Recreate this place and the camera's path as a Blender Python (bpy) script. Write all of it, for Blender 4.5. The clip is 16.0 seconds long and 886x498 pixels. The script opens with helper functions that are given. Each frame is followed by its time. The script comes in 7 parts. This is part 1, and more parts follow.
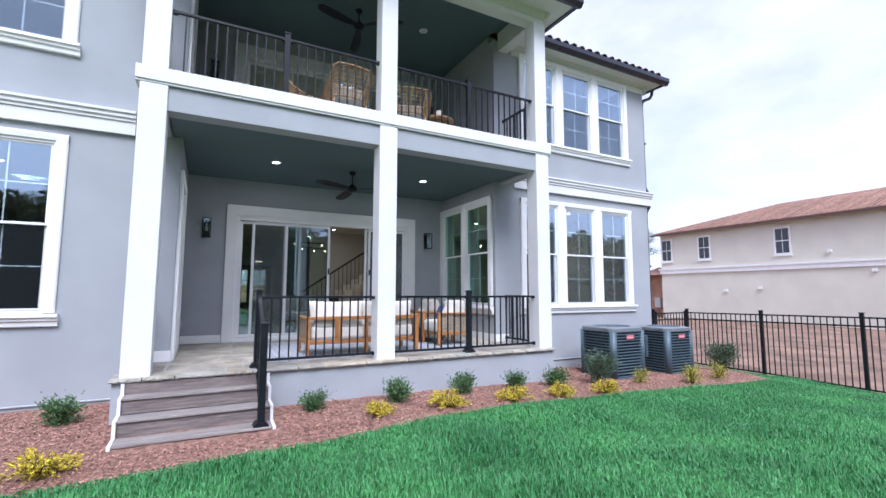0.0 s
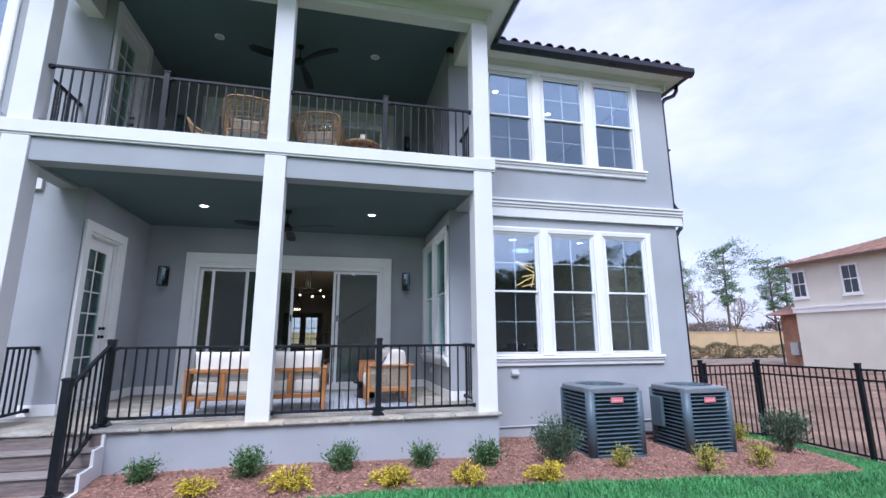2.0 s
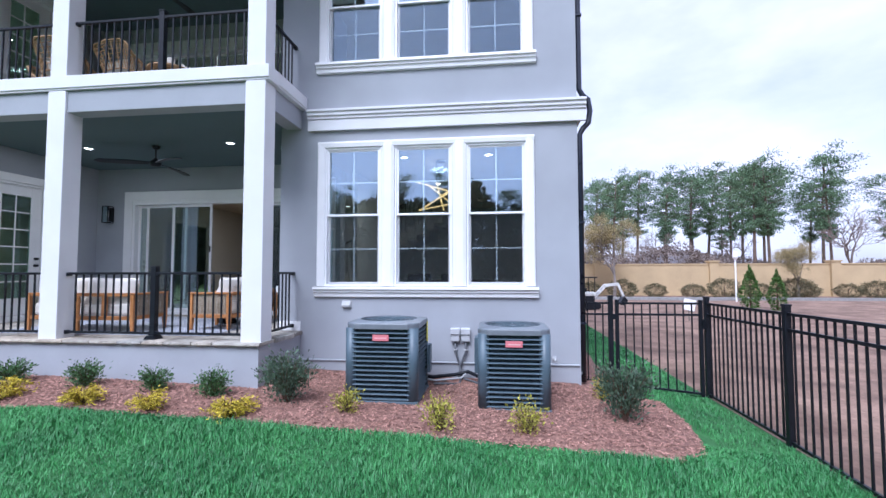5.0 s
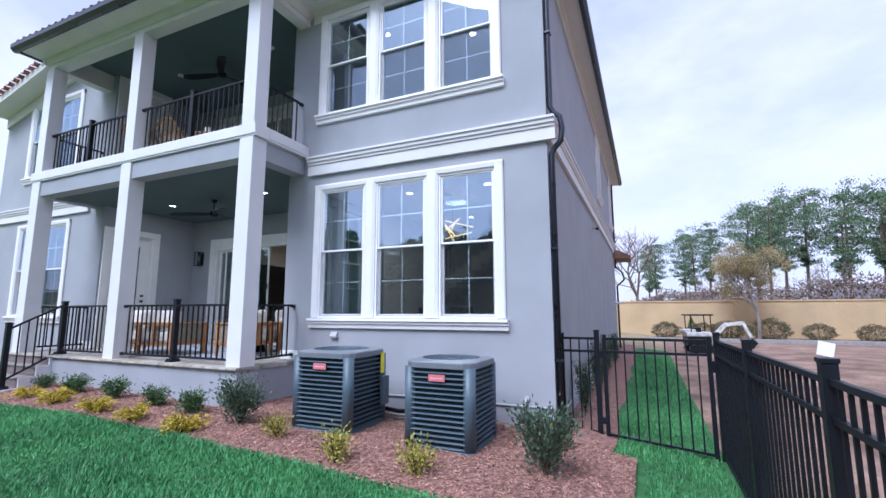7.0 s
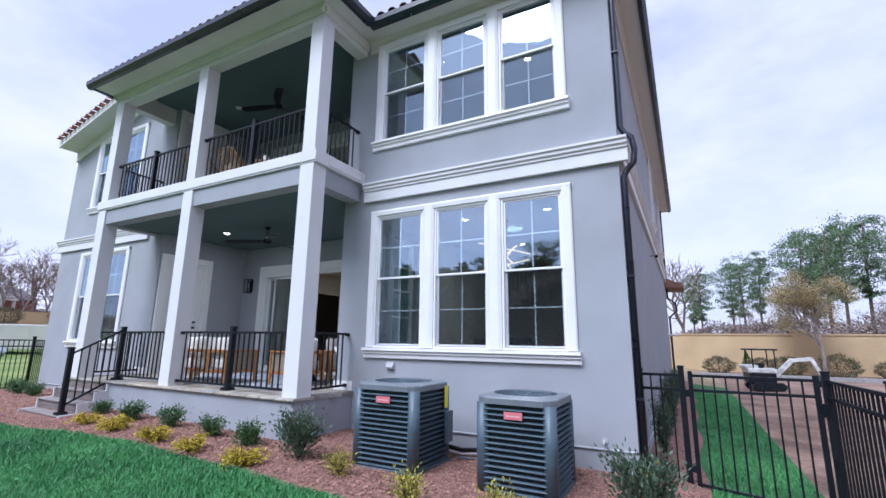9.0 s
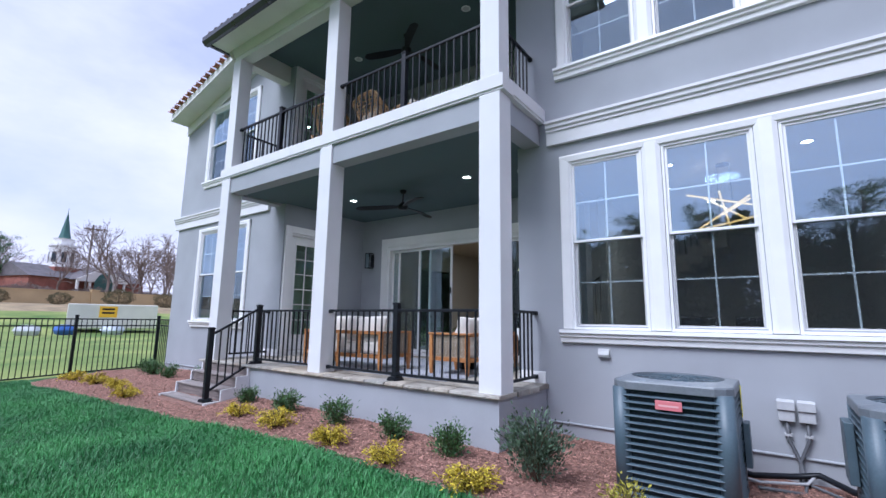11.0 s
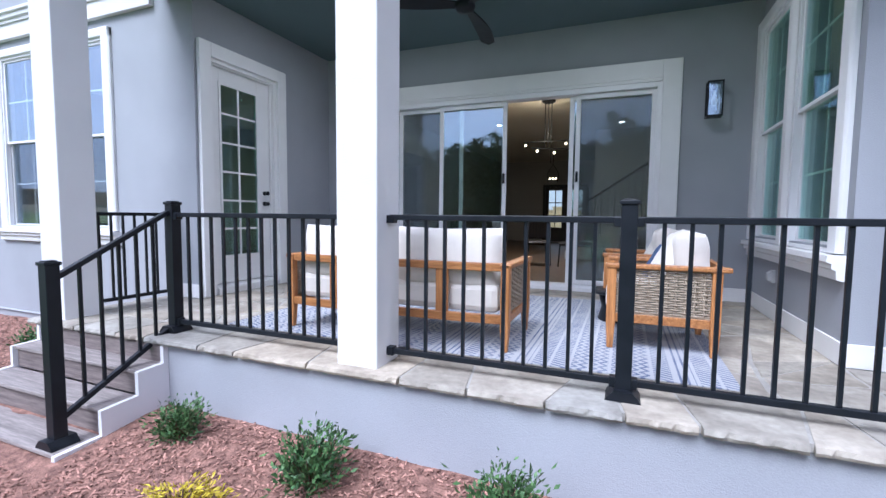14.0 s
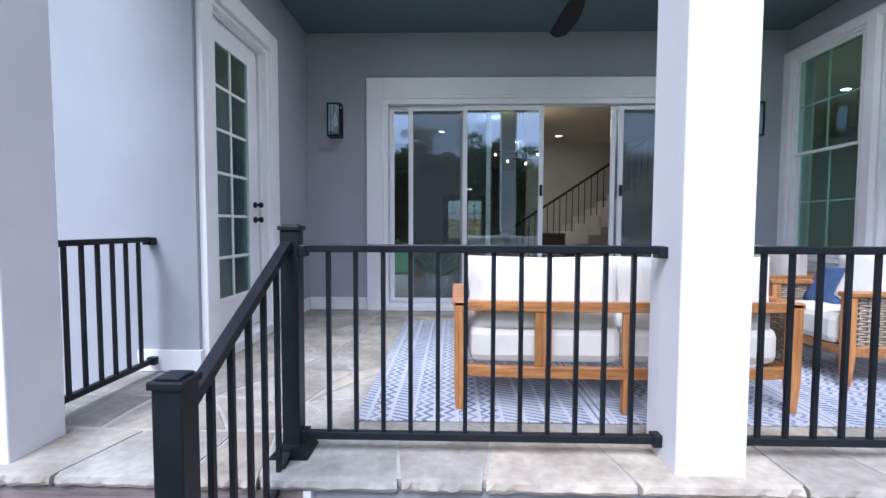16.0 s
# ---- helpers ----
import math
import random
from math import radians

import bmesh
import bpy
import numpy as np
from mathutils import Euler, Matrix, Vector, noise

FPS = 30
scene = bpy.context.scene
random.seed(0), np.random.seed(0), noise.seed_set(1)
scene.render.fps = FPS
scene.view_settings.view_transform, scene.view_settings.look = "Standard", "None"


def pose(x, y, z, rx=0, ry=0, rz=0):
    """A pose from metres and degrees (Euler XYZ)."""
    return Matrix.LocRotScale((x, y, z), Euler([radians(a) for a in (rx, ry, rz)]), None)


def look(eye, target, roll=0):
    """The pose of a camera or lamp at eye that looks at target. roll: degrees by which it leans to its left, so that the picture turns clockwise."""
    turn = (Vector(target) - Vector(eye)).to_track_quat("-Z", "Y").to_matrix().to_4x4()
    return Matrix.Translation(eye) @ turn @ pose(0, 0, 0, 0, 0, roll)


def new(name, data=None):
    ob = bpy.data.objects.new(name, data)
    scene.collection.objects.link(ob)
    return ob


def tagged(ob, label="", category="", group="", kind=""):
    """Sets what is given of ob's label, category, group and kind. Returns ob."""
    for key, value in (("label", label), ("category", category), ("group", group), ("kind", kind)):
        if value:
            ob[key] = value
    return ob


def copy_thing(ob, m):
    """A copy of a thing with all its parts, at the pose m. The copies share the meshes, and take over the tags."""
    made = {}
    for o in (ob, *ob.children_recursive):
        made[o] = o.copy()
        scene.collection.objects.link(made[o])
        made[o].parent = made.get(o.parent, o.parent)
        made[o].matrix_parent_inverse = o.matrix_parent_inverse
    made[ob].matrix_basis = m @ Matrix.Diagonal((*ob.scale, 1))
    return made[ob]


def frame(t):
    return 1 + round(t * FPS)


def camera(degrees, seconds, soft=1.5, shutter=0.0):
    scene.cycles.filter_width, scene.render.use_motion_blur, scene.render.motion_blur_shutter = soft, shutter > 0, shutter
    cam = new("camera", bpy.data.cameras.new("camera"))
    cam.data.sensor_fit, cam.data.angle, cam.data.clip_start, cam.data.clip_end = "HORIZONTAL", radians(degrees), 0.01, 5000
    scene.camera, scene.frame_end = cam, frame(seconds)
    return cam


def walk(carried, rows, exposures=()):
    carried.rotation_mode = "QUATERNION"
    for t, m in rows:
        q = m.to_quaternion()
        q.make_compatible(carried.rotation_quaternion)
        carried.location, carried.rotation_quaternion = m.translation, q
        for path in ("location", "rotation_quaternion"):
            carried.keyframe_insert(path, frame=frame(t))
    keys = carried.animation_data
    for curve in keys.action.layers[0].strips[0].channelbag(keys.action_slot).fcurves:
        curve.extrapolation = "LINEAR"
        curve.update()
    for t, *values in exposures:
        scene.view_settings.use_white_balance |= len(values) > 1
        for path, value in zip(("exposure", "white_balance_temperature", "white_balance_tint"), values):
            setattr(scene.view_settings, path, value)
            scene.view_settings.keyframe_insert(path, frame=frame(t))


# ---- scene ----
cam = camera(89.4, 16.0)
PATH = [
    (0, (0.037, -0.073, 1.532), (0.967, 1.687, 1.726), 0.1),
    (0.5, (0.85, -0.064, 1.554), (1.594, 1.774, 1.811), -0.1),
    (1, (1.661, 0.025, 1.562), (2.287, 1.888, 1.937), -0.3),
    (1.5, (2.533, 0.032, 1.571), (3.058, 1.919, 1.977), -0.3),
    (2, (3.392, -0.001, 1.564), (3.834, 1.91, 1.955), -0.3),
    (2.5, (4.294, 0.045, 1.562), (4.612, 1.99, 1.901), -0.2),
    (3, (5.289, 0.146, 1.556), (5.518, 2.112, 1.838), -0.1),
    (3.5, (6.298, 0.338, 1.552), (6.452, 2.323, 1.736), -0.1),
    (4, (7.156, 0.405, 1.56), (7.237, 2.399, 1.692), -0.2),
    (4.2, (7.475, 0.419, 1.552), (7.506, 2.415, 1.666), -0.2),
    (6.3, (10.521, 1.212, 1.385), (9.835, 3.085, 1.519), 0.0),
    (6.5, (10.737, 1.275, 1.379), (10.003, 3.129, 1.537), 0.0),
    (7, (11.092, 1.375, 1.367), (10.28, 3.182, 1.641), -0.1),
    (7.5, (11.222, 1.388, 1.362), (10.356, 3.161, 1.687), 0.1),
    (8, (11.177, 1.41, 1.375), (10.287, 3.165, 1.736), 0.5),
    (8.2, (11.08, 1.411, 1.375), (10.198, 3.165, 1.758), 0.6),
    (10.5, (8.926, 1.579, 1.387), (7.813, 3.198, 1.762), 0.7),
    (11, (8.072, 1.836, 1.348), (6.905, 3.429, 1.661), 0.8),
    (11.5, (7.176, 2.208, 1.323), (5.964, 3.796, 1.434), 0.7),
    (12, (6.367, 2.638, 1.309), (5.156, 4.231, 1.286), 0.6),
    (12.5, (5.601, 3.096, 1.309), (4.44, 4.722, 1.231), 0.6),
    (13, (5.003, 3.497, 1.373), (3.927, 5.178, 1.251), 0.6),
    (13.5, (4.447, 3.788, 1.418), (3.532, 5.56, 1.276), 0.6),
    (14, (3.937, 3.973, 1.473), (3.19, 5.822, 1.329), 0.6),
    (14.5, (3.377, 4.031, 1.555), (2.806, 5.942, 1.401), 0.5),
    (15, (2.689, 4.127, 1.623), (2.342, 6.092, 1.478), 0.6),
    (15.5, (2.047, 4.288, 1.574), (1.869, 6.277, 1.468), 0.6),
    (16, (1.392, 4.474, 1.565), (1.343, 6.471, 1.462), 0.2),
]
EXPOSURES = [(0.0, 0.78, 5580, 14), (1.0, 0.68, 5440, 14), (1.5, 0.47, 5380, 14), (2.0, 0.59, 5420, 15), (2.5, 0.95, 5480, 14), (3.0, 0.91, 5440, 15), (3.5, 0.68, 5400, 15), (4.0, 0.63, 5340, 16), (6.5, 0.72, 5290, 15), (7.0, 0.56, 5300, 15), (7.5, 0.53, 5340, 15), (10.5, 0.39, 5410, 15), (11.5, 0.54, 5380, 15), (12.5, 0.84, 5380, 14), (13.5, 0.93, 5340, 15), (14.5, 0.93, 5360, 15), (15.0, 0.98, 5370, 15), (16.0, 0.94, 5360, 15)]
walk(cam, [(t, look(eye, target, roll)) for t, eye, target, roll in PATH], EXPOSURES)

# ---- world and sun: a bright, thinly overcast sky ----
world = bpy.data.worlds.new("sky")
scene.world = world
world.use_nodes = True
wn, wl = world.node_tree.nodes, world.node_tree.links
wn.clear()
w_out, w_bg = wn.new("ShaderNodeOutputWorld"), wn.new("ShaderNodeBackground")
w_sky, w_mix = wn.new("ShaderNodeTexSky"), wn.new("ShaderNodeMixRGB")
w_co, w_map = wn.new("ShaderNodeTexCoord"), wn.new("ShaderNodeMapping")
w_noise, w_ramp = wn.new("ShaderNodeTexNoise"), wn.new("ShaderNodeValToRGB")
SUN_UP, SUN_ROT = radians(52), radians(196)
w_sky.sky_type, w_sky.sun_disc, w_sky.sun_elevation, w_sky.sun_rotation = "NISHITA", False, SUN_UP, SUN_ROT
w_sky.air_density, w_sky.dust_density = 1.0, 2.0
w_map.inputs["Scale"].default_value = (1.5, 1.5, 3.2)
w_noise.inputs["Scale"].default_value, w_noise.inputs["Detail"].default_value = 1.3, 6.0
w_noise.inputs["Roughness"].default_value = 0.55
w_ramp.color_ramp.elements[0].position, w_ramp.color_ramp.elements[0].color = 0.36, (0.55, 0.55, 0.55, 1)
w_ramp.color_ramp.elements[1].position, w_ramp.color_ramp.elements[1].color = 0.62, (1, 1, 1, 1)
w_mix.inputs["Color2"].default_value = (7.1, 6.9, 7.85, 1)
w_bg.inputs["Strength"].default_value = 0.105
wl.new(w_co.outputs["Generated"], w_map.inputs["Vector"])
wl.new(w_map.outputs["Vector"], w_noise.inputs["Vector"])
wl.new(w_noise.outputs["Fac"], w_ramp.inputs["Fac"])
wl.new(w_ramp.outputs["Color"], w_mix.inputs["Fac"])
wl.new(w_sky.outputs["Color"], w_mix.inputs["Color1"])
wl.new(w_mix.outputs["Color"], w_bg.inputs["Color"])
wl.new(w_bg.outputs["Background"], w_out.inputs["Surface"])

sun = new("sun", bpy.data.lights.new("sun", "SUN"))
sun.data.energy, sun.data.angle, sun.data.color = 2.7, radians(32), (1.0, 0.98, 0.95)
sun.matrix_world = look((-4, -14, 18.6), (0, 0, 0))


# ---- materials ----
def material(name, color, rough=0.6, metal=0.0, vary=0.12, scale=6.0, bump=0.0, bump_scale=60.0, spec=0.5,
             color2=None, stretch=(1, 1, 1), per_object=0.0, per_island=0.0, sheen=0.0):
    """A painted, mineral or woven surface: base colour with stains at one scale and grain with relief at another."""
    m = bpy.data.materials.new(name)
    m.use_nodes = True
    n, k = m.node_tree.nodes, m.node_tree.links
    b = n["Principled BSDF"]
    b.inputs["Metallic"].default_value = metal
    b.inputs["Specular IOR Level"].default_value = spec
    if sheen:
        b.inputs["Sheen Weight"].default_value = sheen
    co, mp = n.new("ShaderNodeTexCoord"), n.new("ShaderNodeMapping")
    mp.inputs["Scale"].default_value = stretch
    k.new(co.outputs["Object"], mp.inputs["Vector"])
    big, fine = n.new("ShaderNodeTexNoise"), n.new("ShaderNodeTexNoise")
    big.inputs["Scale"].default_value, big.inputs["Detail"].default_value = scale, 5.0
    fine.inputs["Scale"].default_value, fine.inputs["Detail"].default_value = bump_scale, 3.0
    k.new(mp.outputs["Vector"], big.inputs["Vector"])
    k.new(mp.outputs["Vector"], fine.inputs["Vector"])
    c1 = tuple(max(0.0, c * (1 - vary)) for c in color)
    c2 = color2 or tuple(min(1.0, c * (1 + vary)) for c in color)
    ramp = n.new("ShaderNodeValToRGB")
    ramp.color_ramp.elements[0].position, ramp.color_ramp.elements[1].position = 0.32, 0.68
    ramp.color_ramp.elements[0].color, ramp.color_ramp.elements[1].color = (*c1, 1), (*c2, 1)
    k.new(big.outputs["Fac"], ramp.inputs["Fac"])
    last = ramp.outputs["Color"]
    grain = n.new("ShaderNodeMixRGB")
    grain.blend_type, grain.inputs["Fac"].default_value = "OVERLAY", min(0.6, vary * 1.5)
    k.new(last, grain.inputs["Color1"])
    k.new(fine.outputs["Fac"], grain.inputs["Color2"])
    last = grain.outputs["Color"]
    if per_object or per_island:
        hsv, rng = n.new("ShaderNodeHueSaturation"), n.new("ShaderNodeMapRange")
        if per_object:
            src = n.new("ShaderNodeObjectInfo").outputs["Random"]
        else:
            src = n.new("ShaderNodeNewGeometry").outputs["Random Per Island"]
        a = per_object or per_island
        rng.inputs["To Min"].default_value, rng.inputs["To Max"].default_value = 1 - a, 1 + a
        k.new(src, rng.inputs["Value"])
        k.new(rng.outputs["Result"], hsv.inputs["Value"])
        k.new(last, hsv.inputs["Color"])
        last = hsv.outputs["Color"]
    k.new(last, b.inputs["Base Color"])
    rr = n.new("ShaderNodeMapRange")
    rr.inputs["To Min"].default_value, rr.inputs["To Max"].default_value = max(0.02, rough - 0.1), min(1.0, rough + 0.1)
    k.new(big.outputs["Fac"], rr.inputs["Value"])
    k.new(rr.outputs["Result"], b.inputs["Roughness"])
    if bump:
        bp = n.new("ShaderNodeBump")
        bp.inputs["Strength"].default_value, bp.inputs["Distance"].default_value = bump, 0.01
        k.new(fine.outputs["Fac"], bp.inputs["Height"])
        k.new(bp.outputs["Normal"], b.inputs["Normal"])
    return m


def wood(name, dark, light, rough=0.5, axis=0, scale=3.0):
    """Planed timber with its grain along one axis."""
    st = [14.0, 14.0, 14.0]
    st[axis] = 0.9
    return material(name, dark, rough, vary=0.25, scale=scale, bump=0.15, bump_scale=12.0, color2=light, stretch=st, per_island=0.12)


def emitter(name, color, power):
    m = bpy.data.materials.new(name)
    m.use_nodes = True
    b = m.node_tree.nodes["Principled BSDF"]
    b.inputs["Base Color"].default_value = (0.8, 0.8, 0.8, 1)
    b.inputs["Emission Color"].default_value = (*color, 1)
    b.inputs["Emission Strength"].default_value = power
    return m


def glazing(name, tint, mirror):
    """Double glazing: clear, with the reflections of both panes on top."""
    m = bpy.data.materials.new(name)
    m.use_nodes = True
    n, k = m.node_tree.nodes, m.node_tree.links
    n.clear()
    out, mix = n.new("ShaderNodeOutputMaterial"), n.new("ShaderNodeMixShader")
    tr, gl, fr = n.new("ShaderNodeBsdfTransparent"), n.new("ShaderNodeBsdfGlossy"), n.new("ShaderNodeLayerWeight")
    pw, sc = n.new("ShaderNodeMath"), n.new("ShaderNodeMapRange")
    wav, bp = n.new("ShaderNodeTexNoise"), n.new("ShaderNodeBump")
    wav.inputs["Scale"].default_value = 1.7
    bp.inputs["Strength"].default_value, bp.inputs["Distance"].default_value = 0.05, 0.02
    k.new(wav.outputs["Fac"], bp.inputs["Height"])
    k.new(bp.outputs["Normal"], gl.inputs["Normal"])
    tr.inputs["Color"].default_value = (*tint, 1)
    gl.inputs["Roughness"].default_value = 0.01
    gl.inputs["Color"].default_value = (0.70, 0.85, 1.0, 1)
    fr.inputs["Blend"].default_value = 0.5
    pw.operation, pw.inputs[1].default_value = "POWER", 5.0
    sc.inputs["To Min"].default_value, sc.inputs["To Max"].default_value = mirror, 1.0
    k.new(fr.outputs["Facing"], pw.inputs[0])
    k.new(pw.outputs[0], sc.inputs["Value"])
    k.new(sc.outputs["Result"], mix.inputs["Fac"])
    k.new(tr.outputs["BSDF"], mix.inputs[1])
    k.new(gl.outputs["BSDF"], mix.inputs[2])
    k.new(mix.outputs["Shader"], out.inputs["Surface"])
    return m


def screen_cloth(name, color, cover):
    """Woven insect screen, seen from far: partly see-through."""
    m = bpy.data.materials.new(name)
    m.use_nodes = True
    n, k = m.node_tree.nodes, m.node_tree.links
    n.clear()
    out, mix = n.new("ShaderNodeOutputMaterial"), n.new("ShaderNodeMixShader")
    tr, df = n.new("ShaderNodeBsdfTransparent"), n.new("ShaderNodeBsdfDiffuse")
    df.inputs["Color"].default_value = (*color, 1)
    mix.inputs["Fac"].default_value = cover
    k.new(tr.outputs["BSDF"], mix.inputs[1])
    k.new(df.outputs["BSDF"], mix.inputs[2])
    k.new(mix.outputs["Shader"], out.inputs["Surface"])
    return m


def flagstone_material():
    """Split sandstone: every slab its own tone between grey, tan and rust, with cloudy stains."""
    m = material("flagstone", (0.275, 0.255, 0.225), 0.8, vary=0.22, scale=3.4, bump=0.5, bump_scale=22, color2=(0.40, 0.385, 0.35), per_object=0.16)
    n, k = m.node_tree.nodes, m.node_tree.links
    b = n["Principled BSDF"]
    info, ramp, mix = n.new("ShaderNodeObjectInfo"), n.new("ShaderNodeValToRGB"), n.new("ShaderNodeMixRGB")
    e = ramp.color_ramp.elements
    e[0].position, e[0].color = 0.0, (0.53, 0.53, 0.52, 1)
    e[1].position, e[1].color = 1.0, (0.49, 0.48, 0.46, 1)
    for p, c in ((0.22, (0.55, 0.51, 0.45, 1)), (0.40, (0.50, 0.51, 0.51, 1)), (0.55, (0.50, 0.45, 0.40, 1)), (0.66, (0.54, 0.53, 0.51, 1)), (0.84, (0.57, 0.51, 0.43, 1))):
        q = e.new(p)
        q.color = c
    mix.blend_type, mix.inputs["Fac"].default_value = "OVERLAY", 0.85
    old = b.inputs["Base Color"].links[0].from_socket
    k.new(info.outputs["Random"], ramp.inputs["Fac"])
    k.new(old, mix.inputs["Color1"])
    k.new(ramp.outputs["Color"], mix.inputs["Color2"])
    k.new(mix.outputs["Color"], b.inputs["Base Color"])
    return m


STUCCO = material("grey_stucco", (0.357, 0.373, 0.398), 0.9, vary=0.06, scale=1.3, bump=0.24, bump_scale=140, spec=0.2)
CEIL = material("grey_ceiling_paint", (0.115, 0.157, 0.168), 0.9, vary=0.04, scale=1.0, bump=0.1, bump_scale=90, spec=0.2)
WHITE = material("white_stucco_trim", (0.71, 0.71, 0.715), 0.75, vary=0.03, scale=2.0, bump=0.22, bump_scale=150, spec=0.3)
TRIM = material("white_trim_paint", (0.80, 0.80, 0.79), 0.5, vary=0.03, scale=3.0, bump=0.04, bump_scale=60)
VINYL = material("white_vinyl", (0.82, 0.82, 0.82), 0.35, vary=0.02, scale=3.0)
CREAM = material("cream_soffit_paint", (0.66, 0.66, 0.62), 0.7, vary=0.04, scale=2.0, bump=0.05)
BLACK = material("black_powder_coat", (0.009, 0.011, 0.015), 0.42, vary=0.2, scale=8.0, bump=0.05, bump_scale=200, spec=0.28)
NAVY = material("dark_gutter_paint", (0.016, 0.02, 0.032), 0.3, vary=0.2, scale=4.0)
GLASS = glazing("window_glass", (0.88, 0.93, 0.94), 0.28)
GLASS_DOOR = glazing("door_glass", (0.84, 0.91, 0.88), 0.22)
GLASS_GREEN = glazing("green_tinted_glass", (0.70, 0.88, 0.78), 0.10)
MESH = screen_cloth("insect_screen", (0.035, 0.04, 0.045), 0.16)
TREAD = wood("grey_brown_composite", (0.15, 0.12, 0.115), (0.23, 0.19, 0.175), 0.6, 0)
TREAD_TOP = wood("pale_composite_tread", (0.25, 0.22, 0.205), (0.345, 0.305, 0.285), 0.6, 0)
TEAK = wood("teak_frame", (0.36, 0.145, 0.045), (0.50, 0.225, 0.075), 0.45, 0)
TEAK_V = wood("teak_upright", (0.36, 0.145, 0.045), (0.50, 0.225, 0.075), 0.45, 2)
CUSHION = material("cream_canvas", (0.68, 0.64, 0.58), 0.95, vary=0.05, scale=9.0, bump=0.25, bump_scale=400, spec=0.1, sheen=0.3)
BLUE_CLOTH = material("navy_cloth", (0.05, 0.09, 0.19), 0.95, vary=0.2, scale=12, bump=0.2, bump_scale=300)
ROPE = material("taupe_rope", (0.32, 0.26, 0.19), 0.9, vary=0.2, scale=30.0, bump=0.4, bump_scale=250)
RATTAN = material("honey_rattan", (0.42, 0.26, 0.13), 0.6, vary=0.25, scale=25.0, bump=0.2, bump_scale=120)
AC_METAL = material("slate_blue_coated_steel", (0.075, 0.112, 0.138), 0.42, vary=0.12, scale=5.0, bump=0.04, bump_scale=80)
AC_TOP = material("grey_coated_steel", (0.16, 0.18, 0.20), 0.45, vary=0.12, scale=5.0)
AC_DARK = material("coil_fins", (0.016, 0.032, 0.045), 0.6, vary=0.3, scale=40.0, bump=0.3, bump_scale=300)
CONCRETE = material("grey_concrete", (0.27, 0.265, 0.26), 0.9, vary=0.18, scale=6.0, bump=0.3, bump_scale=90)
BADGE = material("red_badge", (0.62, 0.19, 0.21), 0.35, vary=0.05)
BADGE_INK = material("faded_badge_print", (0.72, 0.42, 0.42), 0.5, vary=0.05)
PALE_INK = material("pale_print", (0.85, 0.85, 0.85), 0.5, vary=0.02)
YELLOW = material("yellow_label", (0.80, 0.72, 0.02), 0.5, vary=0.03)
PVC = material("grey_plastic_box", (0.45, 0.46, 0.47), 0.5, vary=0.06)
CONDUIT = material("dark_grey_conduit", (0.10, 0.105, 0.115), 0.5, vary=0.1, scale=20)
SOIL = material("lawn_soil", (0.03, 0.12, 0.03), 0.95, vary=0.35, scale=5.0, bump=0.5, bump_scale=70)
FIELD = material("patchy_field_grass", (0.12, 0.24, 0.035), 0.95, vary=0.4, scale=0.35, bump=0.5, bump_scale=30, color2=(0.25, 0.29, 0.08))
DIRT = material("red_clay_dirt", (0.18, 0.105, 0.072), 0.95, vary=0.35, scale=1.2, bump=0.9, bump_scale=14, color2=(0.30, 0.195, 0.14))
VERGE = material("dry_grass_verge", (0.26, 0.20, 0.115), 0.95, vary=0.3, scale=0.6, bump=0.4, bump_scale=20)
MULCH = material("red_brown_mulch", (0.21, 0.105, 0.08), 0.95, vary=0.4, scale=18.0, bump=0.9, bump_scale=70, color2=(0.33, 0.18, 0.135))
CHIP = material("bark_chip", (0.28, 0.14, 0.105), 0.9, vary=0.3, scale=20.0, bump=0.4, bump_scale=90, per_island=0.55, color2=(0.42, 0.235, 0.18))
FLAG = flagstone_material()
MORTAR = material("grey_mortar", (0.36, 0.345, 0.315), 0.95, vary=0.12, scale=9.0, bump=0.4, bump_scale=80)
TILE = material("terracotta_roof_tile", (0.36, 0.14, 0.085), 0.85, vary=0.3, scale=4.0, bump=0.3, bump_scale=50, color2=(0.46, 0.24, 0.16), per_object=0.3)
TILE_DARK = material("dark_roof_tile", (0.13, 0.085, 0.07), 0.8, vary=0.3, scale=4.0, bump=0.3, bump_scale=50, color2=(0.24, 0.15, 0.115), per_object=0.35)
TILE_FIELD = material("weathered_roof_tile", (0.27, 0.155, 0.115), 0.85, vary=0.3, scale=2.0, bump=0.3, bump_scale=40, per_island=0.2)
INNER = material("warm_interior_paint", (0.50, 0.49, 0.45), 0.85, vary=0.03, scale=1.0)
INNER_CEIL = material("interior_ceiling_paint", (0.66, 0.63, 0.55), 0.9, vary=0.02, scale=1.0)
OAK = wood("oak_floor", (0.17, 0.105, 0.06), (0.26, 0.17, 0.10), 0.4, 1)
DARKWOOD = wood("dark_stained_wood", (0.02, 0.014, 0.01), (0.04, 0.028, 0.02), 0.4, 2)
BULB = emitter("lamp_glow", (1.0, 0.93, 0.82), 14.0)
BULB_WARM = emitter("warm_lamp_glow", (1.0, 0.80, 0.45), 3.5)
GOLD_GLOW = emitter("gold_led_rod", (1.0, 0.60, 0.16), 1.15)
LAMP_OFF = material("unlit_lens", (0.55, 0.55, 0.54), 0.4, vary=0.02)


